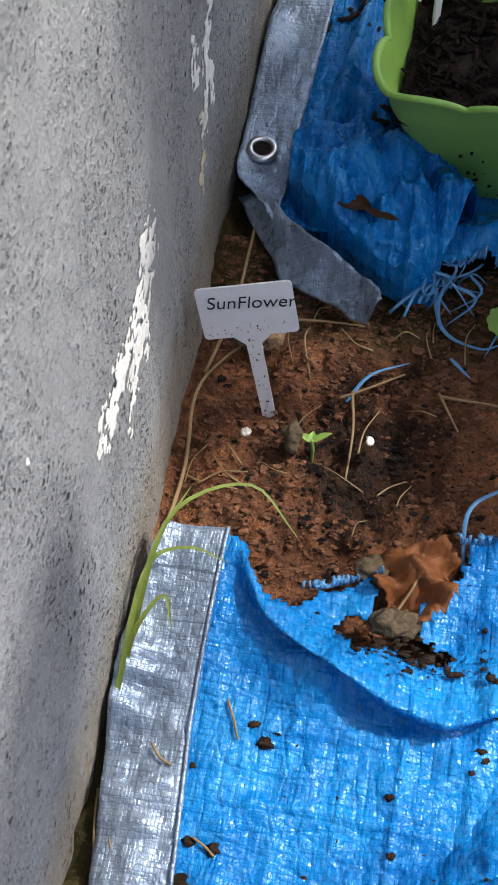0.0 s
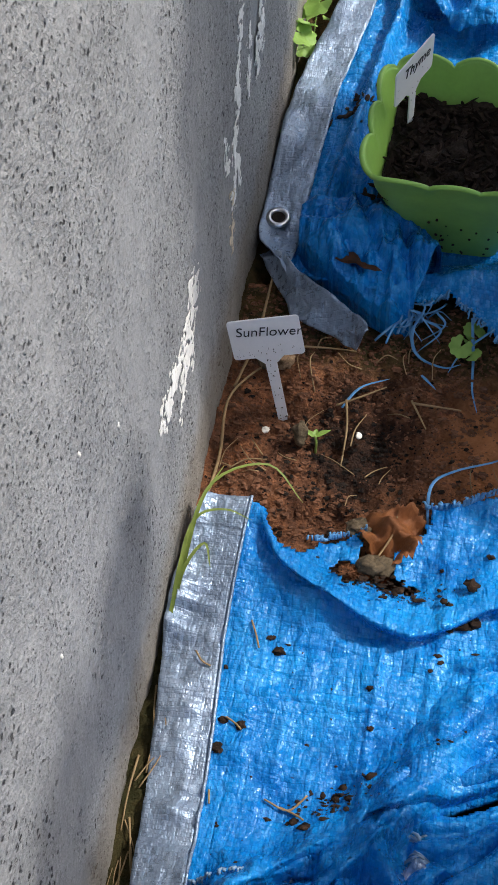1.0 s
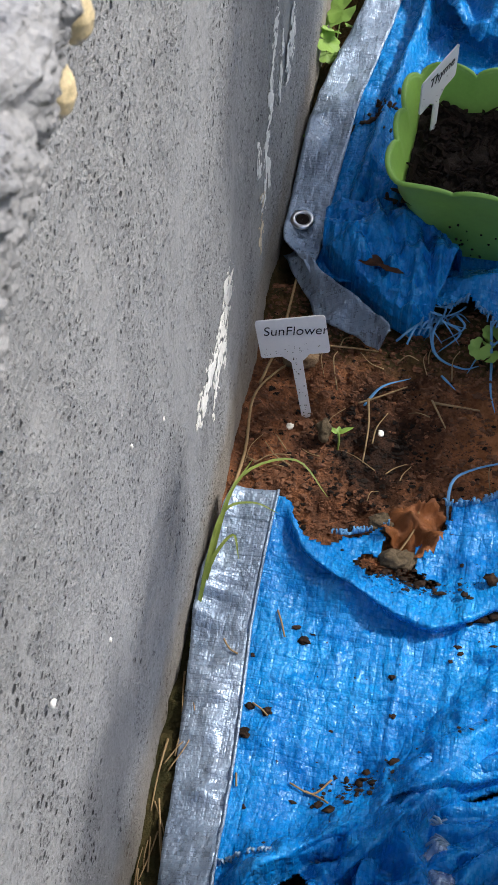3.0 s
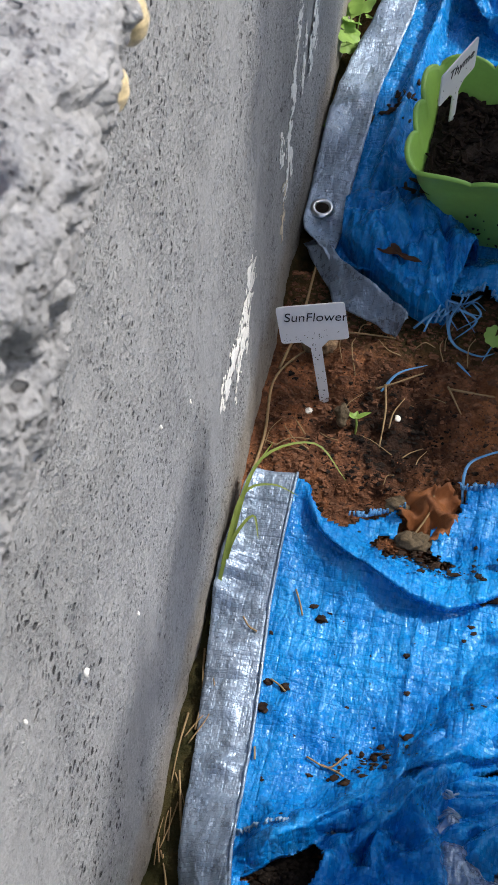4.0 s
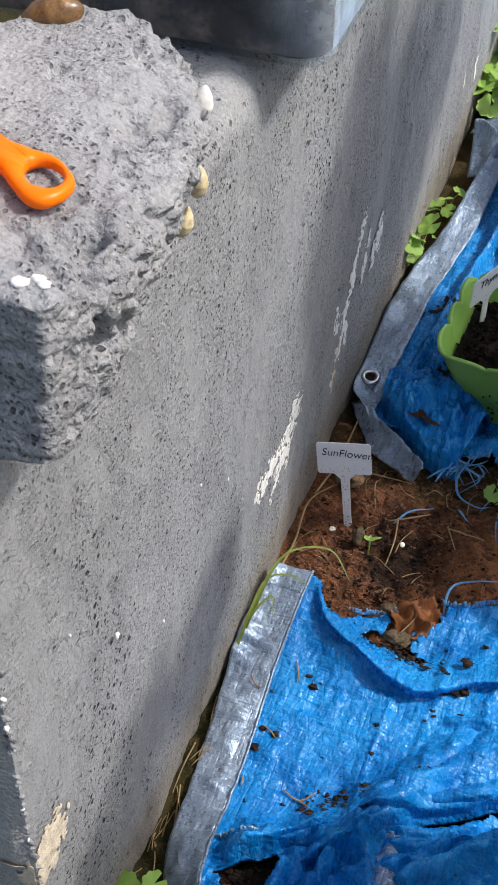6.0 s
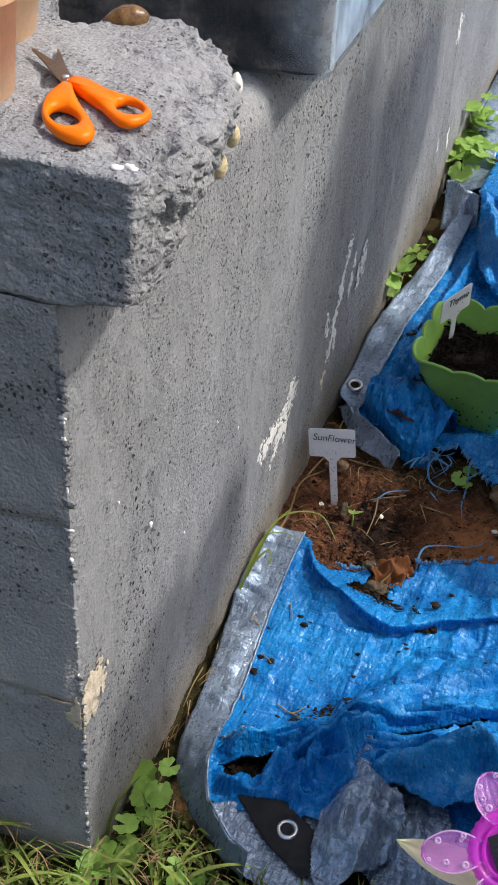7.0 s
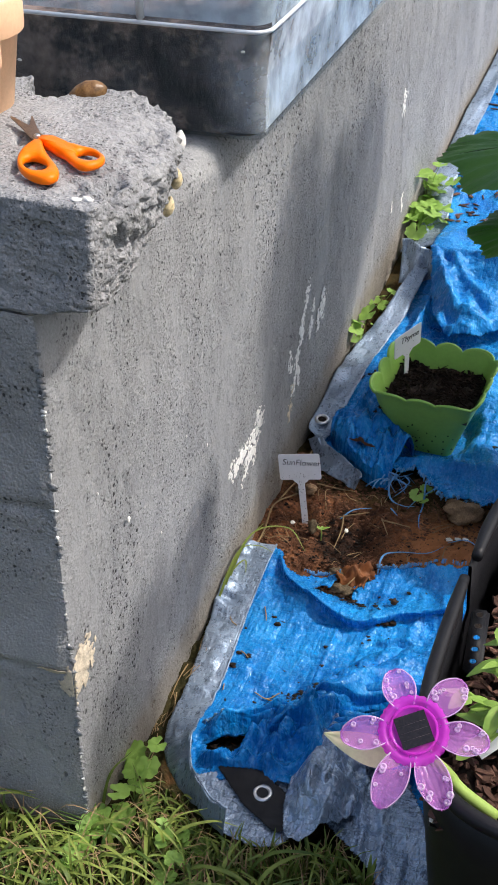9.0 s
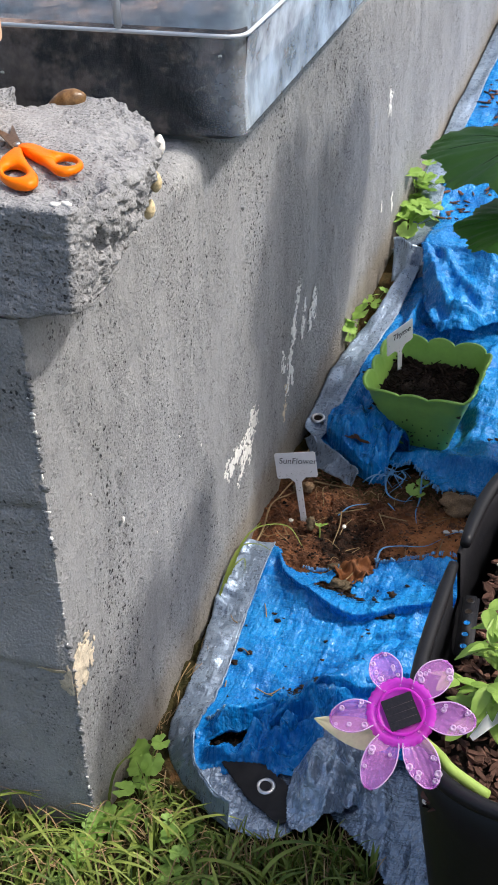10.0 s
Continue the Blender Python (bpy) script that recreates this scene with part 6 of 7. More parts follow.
def tub():
    ob = empty("planter_tub", pose(TC[0], TC[1], base_z(0, 0.05) + 0.002), "black plastic planter tub filled with bark mulch", "planter")

    def loop(scale, z, sides=96):
        return [(TA * scale * oval(2 * math.pi * k / sides) * math.cos(2 * math.pi * k / sides), TB * scale * oval(2 * math.pi * k / sides) * math.sin(2 * math.pi * k / sides), z) for k in range(sides)]

    rows = [(0.77, 0.0), (0.785, 0.004), (0.955, 0.318), (0.972, 0.372), (0.952, 0.372), (0.938, 0.318), (0.77, 0.02)]
    v, f = [], []
    for s, z in rows:
        v += loop(s, z)
    for i in range(len(rows) - 1):
        for k in range(96):
            if i in (2, 3, 4) and k in (45, 46):
                continue
            f.append((i * 96 + k, i * 96 + (k + 1) % 96, (i + 1) * 96 + (k + 1) % 96, (i + 1) * 96 + k))
    f.append(tuple(range(96))[::-1])
    put("body", v, f, M_BLACKP, ob)
    ring = loop(0.975, 0.374, 160)

    def angle_part(lo, hi, lift, out, r, name):
        pts = [Vector((p[0] * out, p[1] * out, p[2] + lift)) for k, p in enumerate(ring) if lo <= k <= hi]
        rad = [r * min(1, 0.75 + 0.25 * min(k, len(pts) - 1 - k) / 4) for k in range(len(pts))]
        v, f = tube_data(pts, rad, 14)
        put(name, v, f, M_BLACKP, ob, "thick rounded rim")

    angle_part(77, 159, -0.001, 0.992, 0.0066, "rim")
    angle_part(0, 74, 0.003, 0.965, 0.0070, "rim")
    us = np.linspace(-1, 1, 60)
    v, f = relief_grid(us, us, lambda u, w: np.stack([u * TA * 0.80, w * TB * 0.84, 0.318 + 0.006 * fbm(u * 9, w * 9, 3, 211)], -1))
    put("soil", v, f, M_DARK, ob, "dark potting soil")
    k = random.Random(5)
    bits, shards = [], []
    for c in range(1900):
        x, y = k.uniform(-0.145, 0.06), k.uniform(-0.22, 0.20)
        d = splinter(k.uniform(0.003, 0.014), k.uniform(0.002, 0.005), k.uniform(0.0006, 0.0016), c)
        d = moved(d, pose(x, y, 0.322 + k.uniform(0, 0.009), k.uniform(-35, 35), k.uniform(-35, 35), k.uniform(0, 360)))
        (shards if c % 26 == 0 else bits).append(d)
    tagged(put("bark_mulch", *join(bits), M_TUBBARK, ob, "brown bark chips", smooth_shade=False), kind="stuff")
    tagged(put("pale_shards", *join(shards), M_SHARD, ob, "pale broken shell bits", smooth_shade=False), kind="stuff")
    return ob


tub()


def strap():
    """A black strip with a row of round holes, standing in the tub."""
    ob = empty("perforated_strip", pose(0.381, 0.074, 0.333, 0, -4, 6), "black plastic strip with round holes in the tub", "plastic strip")
    bm = bmesh.new()
    bmesh.ops.create_cube(bm, size=1)
    bmesh.ops.scale(bm, vec=(0.017, 0.085, 0.009), verts=bm.verts)
    bmesh.ops.bevel(bm, geom=bm.edges[:], offset=0.003, segments=3, affect="EDGES")
    part("strip", bm, M_BLACKP, ob)
    for c in range(5):
        d = moved(lathe_data([(0.0028, 0.0), (0.0040, 0.0006), (0.0044, 0.0)], 18), pose(0, -0.032 + 0.016 * c, 0.0046))
        put("hole_ring", *d, M_BLACKP, ob)
        d = moved(lathe_data([(0.0001, 0.0003), (0.003, 0.0003)], 14), pose(0, -0.032 + 0.016 * c, 0.0046))
        put("hole", *d, M_BLUE if c < 3 else M_DARK, ob)
    return ob


strap()


def violet(name, alpha, tone, glow=0.35):
    m, N, L, b = material(name, 0.12, spec=0.6)
    b.inputs["Base Color"].default_value = (*tone, 1)
    t = N.new("ShaderNodeBsdfTransparent")
    t.inputs["Color"].default_value = (0.95, 0.76, 0.97, 1)
    tr = N.new("ShaderNodeBsdfTranslucent")
    tr.inputs["Color"].default_value = (*tone, 1)
    one, two = N.new("ShaderNodeMixShader"), N.new("ShaderNodeMixShader")
    one.inputs["Fac"].default_value, two.inputs["Fac"].default_value = glow, alpha
    L.new(b.outputs["BSDF"], one.inputs[1])
    L.new(tr.outputs["BSDF"], one.inputs[2])
    L.new(t.outputs["BSDF"], two.inputs[1])
    L.new(one.outputs["Shader"], two.inputs[2])
    L.new(two.outputs["Shader"], N["Material Output"].inputs["Surface"])
    bump(N, L, b, noise_node(N, L, coords(N, L), 120, 3), 0.0008)
    return m


M_PETAL = violet("violet_petal", 0.30, (0.84, 0.40, 0.90))
M_HUB = violet("magenta_hub", 0.62, (0.88, 0.10, 0.82), 0.6)
M_CELL = plain("cell_contact", (0.10, 0.07, 0.07), 0.4)
M_PANEL = plain("solar_cell", (0.012, 0.010, 0.012), 0.22, vary=0.3, scale=200, relief=0)
M_DROP = violet("clear_bead", 0.50, (0.95, 0.86, 0.98))


def solar_flower(m):
    """A flower-shaped solar lamp; the face looks to +z of its pose."""
    ob = empty("solar_flower_light", m, "translucent purple flower solar light above the black tub", "garden light")
    for c, ang in enumerate((170, 110, 63, 3, 288, 223)):
        verts, faces = [], []
        nl, nw = 16, 24
        grow = (1.0, 1.10, 1.15, 0.96, 0.80, 0.92)[c]
        for i in range(nl + 1):
            t = i / nl
            wide = 0.0132 * (math.sin(math.pi * min(1, 0.14 + 0.80 * t) ** 1.15)) ** 0.75
            if i == nl:
                wide = 0.002
            for j in range(nw + 1):
                s = 2 * j / nw - 1
                verts.append((0.018 + 0.042 * grow * t, s * wide, 0.004 + 0.010 * t - 0.012 * t * t + 0.004 * s * s * (1 - 0.4 * t) + 0.00035 * math.cos(19 * s)))
        for i in range(nl):
            for j in range(nw):
                faces.append((i * (nw + 1) + j, (i + 1) * (nw + 1) + j, (i + 1) * (nw + 1) + j + 1, i * (nw + 1) + j + 1))
        rot = Matrix.Rotation(radians(ang), 4, "Z")
        v, f = moved((verts, faces), rot)
        petal = thicken(put("petal", v, f, M_PETAL, ob, "translucent violet petal"), 0.0016)
        edge = [verts[i * (nw + 1)] for i in range(2, nl)] + [verts[nl * (nw + 1) + nw // 2]] + [verts[i * (nw + 1) + nw] for i in range(nl - 1, 1, -1)]
        put("petal_edge", *moved(tube_data(edge, 0.0006, 6), rot), M_DROP, petal, "bright rounded petal edge")
        k = random.Random(c + 40)
        for q in range((10, 7, 4, 6, 7, 8)[c]):
            t, s = k.uniform(0.30, 0.92), k.choice((-1, 1)) * k.uniform(0.45, 0.85)
            r = k.uniform(0.0015, 0.0033)
            wide = 0.0132 * (math.sin(math.pi * min(1, 0.14 + 0.80 * t) ** 1.15)) ** 0.75
            p = rot @ Vector((0.018 + 0.042 * grow * t, s * wide, 0.0052 + 0.010 * t - 0.012 * t * t + 0.004 * s * s))
            put("bead", *moved(lathe_data([(r, 0), (r * 0.9, r * 0.5), (r * 0.55, r * 0.75), (r * 0.5, r * 0.3), (0.0001, r * 0.15)], 14), Matrix.Translation(p)), M_DROP, petal)
    prof = [(0.0001, -0.002), (0.022, -0.002), (0.0275, 0.001), (0.0285, 0.005), (0.0275, 0.0085), (0.0250, 0.0098), (0.0225, 0.0092), (0.0215, 0.0078), (0.0001, 0.0074)]
    put("hub", *lathe_data(prof, 120, lambda a, r: (1 + (0.018 * math.cos(30 * a) if r in (3, 4, 5) else 0), 0)), M_HUB, ob, "magenta round lamp hub")
    ringd = tube_data([(0.0185 * math.cos(a), 0.0185 * math.sin(a), 0.0095) for a in np.linspace(0, 2 * math.pi, 41)[:-1]], 0.0012, 8, True)
    put("inner_ring", *ringd, M_HUB, ob)
    bm = bmesh.new()
    bmesh.ops.create_cube(bm, size=1)
    bmesh.ops.scale(bm, vec=(0.0258, 0.0258, 0.002), verts=bm.verts)
    bmesh.ops.rotate(bm, verts=bm.verts, cent=(0, 0, 0), matrix=Matrix.Rotation(radians(18), 3, "Z"))
    bmesh.ops.translate(bm, vec=(0, 0, 0.0095), verts=bm.verts)
    part("solar_panel", bm, M_PANEL, ob, "dark square solar cell", False)
    for o in (-0.0052, 0.0006, 0.0064):
        rot = Matrix.Rotation(radians(18), 4, "Z")
        put("cell_line", *tube_data([rot @ Vector((-0.0115, o, 0.0106)), rot @ Vector((0.0115, o, 0.0106))], 0.00009, 4), M_CELL, ob)
    return ob


FLOWER = (0.371, -0.147, 0.432)
lamp = solar_flower(look(FLOWER, (0.42, -0.45, 0.86)) @ pose(0, 0, 0, 180, 0, 0) @ pose(0, 0, 0, 0, 0, 8))
lamp.scale = (0.92, 0.92, 0.92)


# ---------------------------------------------------------------- leaves and plants
def leaf_data(length, width, teeth=0.0, fold=0.15, droop=0.2, n=14, lobes=0, base=0.35):
    """A leaf along +x from its stalk, with a raised margin and a drooping tip."""
    verts, faces = [], []
    m = 6
    for i in range(n + 1):
        t = i / n
        w = width / 2 * (math.sin(math.pi * t ** (0.5 + base * 0.6)) ** 0.8 if 0 < i < n else 0.03)
        if lobes:
            w *= 1 + 0.14 * math.sin(t * lobes * 2 * math.pi)
        if teeth:
            w *= 1 + teeth * (1 if i % 2 else -1)
        for j in range(-m, m + 1):
            s = j / m
            x = length * t + 0.10 * length * (abs(s) * (0.5 - t)) * (1 if lobes else 0)
            z = fold * abs(s) * w - droop * length * t * t + 0.035 * width * math.sin(9 * t + 3 * s) * abs(s)
            verts.append((x, s * w, z))
    k = 2 * m + 1
    for i in range(n):
        for j in range(k - 1):
            faces.append((i * k + j, (i + 1) * k + j, (i + 1) * k + j + 1, i * k + j + 1))
    return verts, faces


def round_leaf(r, fold=0.16, scallops=9):
    """A rounded, scalloped leaf with a notch at the stalk."""
    verts, faces = [(0, 0, 0)], []
    rings, n = 4, 44
    for i in range(1, rings + 1):
        for k in range(n):
            a = math.pi * (0.10 + 1.80 * k / (n - 1)) + math.pi
            e = 1 + 0.16 * abs(math.sin(scallops * 0.5 * (a))) - 0.05
            q = r * i / rings * (e if i == rings else 1)
            verts.append((-q * math.cos(a) * 0.0 + q * math.cos(a - math.pi) * -1.0, q * math.sin(a), fold * q * q / r * (0.6 + 0.4 * math.cos(5 * a))))
    for k in range(n - 1):
        faces.append((0, 1 + k, 2 + k))
    for i in range(rings - 1):
        for k in range(n - 1):
            a, b = 1 + i * n + k, 1 + (i + 1) * n + k
            faces.append((a, b, b + 1, a + 1))
    return verts, faces


def weed(x, y, z, leaves, seed, label, size=0.011, tall=0.05, mat=None, lean=(0.0, 0.0), spread=0.03):
    r = random.Random(seed)
    ob = empty("weed", pose(x, y, z), label, "weed", "weeds along the wall")
    for c in range(leaves):
        a = r.uniform(0, 2 * math.pi)
        d = spread * r.uniform(0.25, 1)
        tip = Vector((lean[0] + d * math.cos(a), lean[1] + d * math.sin(a), tall * r.uniform(0.35, 1)))
        tip.x = max(tip.x, 0.004 - x)
        stalk = bend([(0, 0, -0.004), (tip.x * 0.4, tip.y * 0.4, tip.z * 0.65), tip], 5)
        st = put("stalk", *tube_data(stalk, 0.0007, 5), M_STEM, ob)
        s = size * r.uniform(0.65, 1.15)
        m = Matrix.Translation(tip) @ pose(0, 0, 0, r.uniform(-28, 22), r.uniform(-15, 35), r.uniform(0, 360))
        put("leaf", *moved(round_leaf(s), m), mat or M_WEED, ob)
    return ob


def gz(x, y):
    return float(soil_z(np.array(x), np.array(y)))


weed(0.020, 0.102, gz(0.016, 0.10), 4, 1, "bright green scalloped weed at the wall corner", 0.0135, 0.045, spread=0.020)
weed(0.026, 0.060, gz(0.026, 0.06), 6, 2, "bright green scalloped weed at the wall corner", 0.0135, 0.042, spread=0.026)
weed(0.024, 0.012, gz(0.024, 0.01), 6, 3, "bright green scalloped weed at the wall corner", 0.0125, 0.036, spread=0.022)
weed(0.205, 0.672, gz(0.205, 0.672), 4, 4, "small green seedling beside the torn tarpaulin", 0.009, 0.014, spread=0.013)
weed(0.012, 1.02, gz(0.012, 1.02), 6, 5, "small green weed between wall and tarpaulin", 0.015, 0.055, spread=0.045)
weed(0.018, 1.13, gz(0.018, 1.13), 5, 6, "small green weed between wall and tarpaulin", 0.013, 0.05, spread=0.04)
weed(0.014, 1.36, gz(0.014, 1.36), 16, 7, "leafy yellow-green weed clump against the wall", 0.020, 0.085, spread=0.06)
weed(0.012, 1.46, gz(0.012, 1.46), 14, 8, "leafy yellow-green weed clump against the wall", 0.020, 0.10, spread=0.05)
weed(0.008, 0.90, gz(0.008, 0.90), 2, 9, "small green weed between wall and tarpaulin", 0.008, 0.03, spread=0.015)
k = random.Random(77)
for c in range(14):
    weed(k.uniform(-0.14, 0.34), k.uniform(-0.10, 0.015), gz(0.1, 0.0), 4, 20 + c, "low green clover in the grass", 0.0115, 0.040, spread=0.03)


def blade(points, w, fold=0.3):
    p = bend(points, 5)
    verts, faces = [], []
    n = len(p)
    for i, q in enumerate(p):
        t = i / (n - 1)
        d = (p[min(i + 1, n - 1)] - p[max(i - 1, 0)]).normalized()
        side = d.cross(Vector((0, 0, 1)))
        side = side.normalized() if side.length > 0.05 else Vector((1, 0, 0))
        r = w * (1 - t) ** 0.6 * (0.6 + 0.4 * min(1, t * 5)) + 0.00015
        verts += [q - side * r, q - Vector((0, 0, r * fold)), q + side * r]
    for i in range(n - 1):
        a, b = 3 * i, 3 * i + 3
        faces += [(a, b, b + 1, a + 1), (a + 1, b + 1, b + 2, a + 2)]
    return verts, faces


tuft = empty("grass_tuft", pose(0.004, 0.37, gz(0.004, 0.37)), "tuft of long green grass growing beside the wall", "grass")
for pts in (((0, 0, 0), (0.004, 0.05, 0.035), (0.016, 0.10, 0.055), (0.055, 0.125, 0.052), (0.085, 0.105, 0.035)), ((0, 0.01, 0), (0.004, 0.05, 0.03), (0.010, 0.085, 0.05), (0.022, 0.115, 0.058)),
            ((0, -0.01, 0), (0.002, 0.03, 0.03), (0.007, 0.07, 0.045), (0.028, 0.082, 0.046), (0.05, 0.078, 0.042)), ((0.001, 0.0, 0), (0.004, 0.03, 0.028), (0.018, 0.052, 0.042), (0.026, 0.035, 0.035)),
            ((0.0, -0.02, 0), (0.001, 0.02, 0.022), (0.004, 0.06, 0.045))):
    put("blade", *blade([(x + (0.003 if i else 0.0), y, z + (0.016 if i else 0.0)) for i, (x, y, z) in enumerate(pts)], 0.0019), M_GRASS, tuft)

k = random.Random(9)
grass, dead = [], []
for c in range(4600):
    x, y = k.uniform(-0.28, 0.42), k.uniform(-0.22, 0.07)
    if x < 0.0 and y > -0.012:
        continue
    edge = float(np.interp(x, [0.0, 0.02, 0.028, 0.056, 0.092, 0.131, 0.16, 0.2, 0.217, 0.24, 0.26, 0.30, 0.327, 0.335], [0.09, 0.12, 0.125, 0.095, 0.068, 0.042, 0.036, 0.034, 0.030, 0.050, 0.070, 0.045, 0.015, -0.055]))
    if c >= 3700:
        x = k.uniform(0.01, 0.345)
        edge = float(np.interp(x, [0.0, 0.02, 0.028, 0.056, 0.092, 0.131, 0.16, 0.2, 0.217, 0.24, 0.26, 0.30, 0.327, 0.335], [0.09, 0.12, 0.125, 0.095, 0.068, 0.042, 0.036, 0.034, 0.030, 0.050, 0.070, 0.045, 0.015, -0.055]))
        y = edge - abs(k.gauss(0, 0.035))
    if y > edge and x > 0.0:
        continue
    if -0.01 < x < 0.055 and y > -0.02 and k.random() < 0.75:
        continue
    if inside(np.array(x), np.array(y), CORNER) or inside(np.array(x), np.array(y), UNDER) or (x > 0.36 and y > -0.17):
        continue
    a, ln = k.uniform(0, 6.283), k.choice((k.uniform(0.015, 0.05), k.uniform(0.03, 0.09)))
    lean = k.uniform(0.3, 1.1)
    if x > 0.03 and y > edge - 0.06:
        ln = min(ln, 0.055)
        a = k.uniform(-2.8, -0.3)
        if 0.15 < x < 0.31:
            a, lean = k.uniform(0, 6.283), k.uniform(0.1, 0.6)
    dx, dy = math.cos(a) * ln * lean, math.sin(a) * ln * lean
    if x + dx < 0.006 and y + dy > -0.006:
        dx, dy = abs(dx) + 0.004, -abs(dy)
    z = gz(x, y) - 0.003
    dry = k.random() < 0.38
    b = blade(((x, y, z), (x + dx * 0.35, y + dy * 0.35, z + ln * 0.62), (x + dx, y + dy, z + ln * (0.9 - 0.5 * lean) + 0.008)), 0.0008 if dry else k.choice((0.0010, 0.0015, 0.0022, 0.0032)))
    (dead if dry else grass).append(b)
for c in range(210):
    x, y, a, ln = k.uniform(-0.22, 0.30), k.uniform(-0.20, 0.02), k.uniform(-1.3, 0.8), k.uniform(0.06, 0.15)
    if y > float(np.interp(x, [-0.3, -0.01, 0.0, 0.10, 0.20, 0.33], [-0.05, -0.05, 0.03, 0.02, -0.01, -0.09])):
        continue
    z, dx, dy = gz(x, y) - 0.002, math.cos(a) * ln * 0.8, math.sin(a) * ln * 0.8
    grass.append(blade(((x, y, z), (x + dx * 0.3, y + dy * 0.3, z + ln * 0.42), (x + dx * 0.7, y + dy * 0.7, z + ln * 0.46), (x + dx, y + dy, z + ln * 0.30)), k.uniform(0.0018, 0.0034)))
put("lawn_grass", *join(grass), M_GRASS, label="mixed green grass blades in front of the wall", category="grass", kind="stuff")
put("dry_grass", *join(dead), M_STRAW, label="dry straw-coloured grass in the lawn", category="grass", kind="stuff")


# seedling
seed = empty("seedling", pose(0.088, 0.560, gz(0.088, 0.56)), "tiny green sunflower seedling in dark soil", "seedling")
put("stem", *tube_data(bend([(0, 0, -0.003), (0.001, 0, 0.012), (0.0, 0.002, 0.020)], 5), 0.0011, 6), M_STEM, seed)
for ang, ln in ((25, 0.014), (165, 0.011), (90, 0.007)):
    put("leaf", *moved(leaf_data(ln, 0.005, fold=0.3, droop=0.1), pose(0, 0.002, 0.019, 0, -22, ang)), M_LIGHTL, seed)

# lobed dry leaf
def dry_leaf(m):
    ob = empty("dry_leaf", m, "curled orange-brown dead leaf on the torn tarpaulin", "dead leaf")
    verts, faces = [(0, 0, 0.004)], []
    rings, n = 9, 72
    for i in range(1, rings + 1):
        for c in range(n):
            a = 2 * math.pi * c / n
            e = 0.86 + 0.12 * abs(math.cos(2.5 * a + 0.4)) ** 0.8 + 0.12 * math.sin(3 * a + 2) + 0.05 * math.sin(13 * a) + 0.06 * math.sin(31 * a + 1)
            q = 0.026 * i / rings * (1 + (e - 1) * (i / rings) ** 0.8)
            x, y = q * math.cos(a) * 1.05, q * math.sin(a)
            z = 0.006 * math.sin(x * 170 + 1) + 0.007 * math.sin(y * 190 - 0.6) * (i / rings) + 0.009 * (i / rings) ** 2 * math.sin(3 * a + 1) + 0.004 + 0.017 * noise.noise(Vector((x * 75, y * 75, 3.0))) + 0.010 * abs(noise.noise(Vector((x * 130, y * 160, 7.0))))
            verts.append((x, y, 0.8 * z))
    for c in range(n):
        faces.append((0, 1 + c, 1 + (c + 1) % n))
    for i in range(rings - 1):
        for c in range(n):
            a, b = 1 + i * n + c, 1 + (i + 1) * n + c
            faces.append((a, b, 1 + (i + 1) * n + (c + 1) % n, 1 + i * n + (c + 1) % n))
    thicken(put("blade", verts, faces, M_DRY, ob), 0.0007)
    put("stalk", *tube_data(bend([(-0.03, -0.006, 0.003), (0, 0, 0.005), (0.02, 0.012, 0.006)], 6), 0.0009, 6), M_STRAW, ob)
    return ob


dry_leaf(pose(0.163, 0.472, 0.029, 8, -3, 55))

# stones
def stone(x, y, z, size, seed, label, mat=None, group="stones in the soil"):
    put("stone", *lump((x, y, z), size, seed, 0.6, 14, 20), mat or M_STONE, label=label, category="stone", group=group)


stone(0.153, 0.440, 0.034, (0.012, 0.010, 0.008), 3, "small mossy brown stone beside the dead leaf")
stone(0.268, 0.645, 0.045, (0.030, 0.022, 0.016), 5, "flat tan-brown rock on the bare soil", M_TAN)
stone(0.076, 0.562, 0.032, (0.006, 0.008, 0.010), 7, "small grey-brown stone beside the seedling")
stone(0.050, 0.628, 0.044, (0.010, 0.009, 0.007), 9, "tan stone behind the plant tag", M_TAN)
stone(0.034, 0.626, 0.040, (0.006, 0.006, 0.005), 10, "tan stone behind the plant tag")
stone(0.137, 0.474, 0.034, (0.010, 0.008, 0.004), 12, "flat tan stone at the torn edge")
stone(0.046, 0.560, 0.032, (0.003, 0.003, 0.0025), 14, "pale pebble in the soil", M_SHARD)
for c, (x, y) in enumerate(((0.262, 0.598), (0.274, 0.604), (0.285, 0.600), (0.302, 0.612))):
    put("shell_bit", *lump((x, y, gz(x, y) + 0.002), (0.005, 0.0035, 0.0018), c + 30, 0.5, 6, 9), M_SHARD, label="white broken shell bit on the soil", category="shell bit", group="shell bits")

# soil crumbs
k = random.Random(21)
crumbs, dark = [], []
for c in range(13000):
    x, y = k.uniform(0.004, 0.36), k.uniform(0.42, 0.72)
    z = gz(x, y)
    if math.hypot(x - 0.262, (y - 0.572) * 1.2) < 0.045 and k.random() < 0.8:
        continue
    near_seed = math.exp(-(((x - 0.115) / 0.055) ** 2 + ((y - 0.555) / 0.05) ** 2))
    s = 0.0006 + 0.0022 * k.random() ** 4.5
    d = lump((x, y, z + s * 0.2), (s * k.uniform(0.8, 1.7), s * k.uniform(0.7, 1.1), s * k.uniform(0.45, 0.8)), c, 1.3, 4, 6)
    (dark if k.random() < 0.03 + near_seed else crumbs).append(d)
M_CRUMB = plain("red_crumb", (0.20, 0.088, 0.043), 0.9, vary=0.4, scale=200, relief=0.0006, random=0.65)
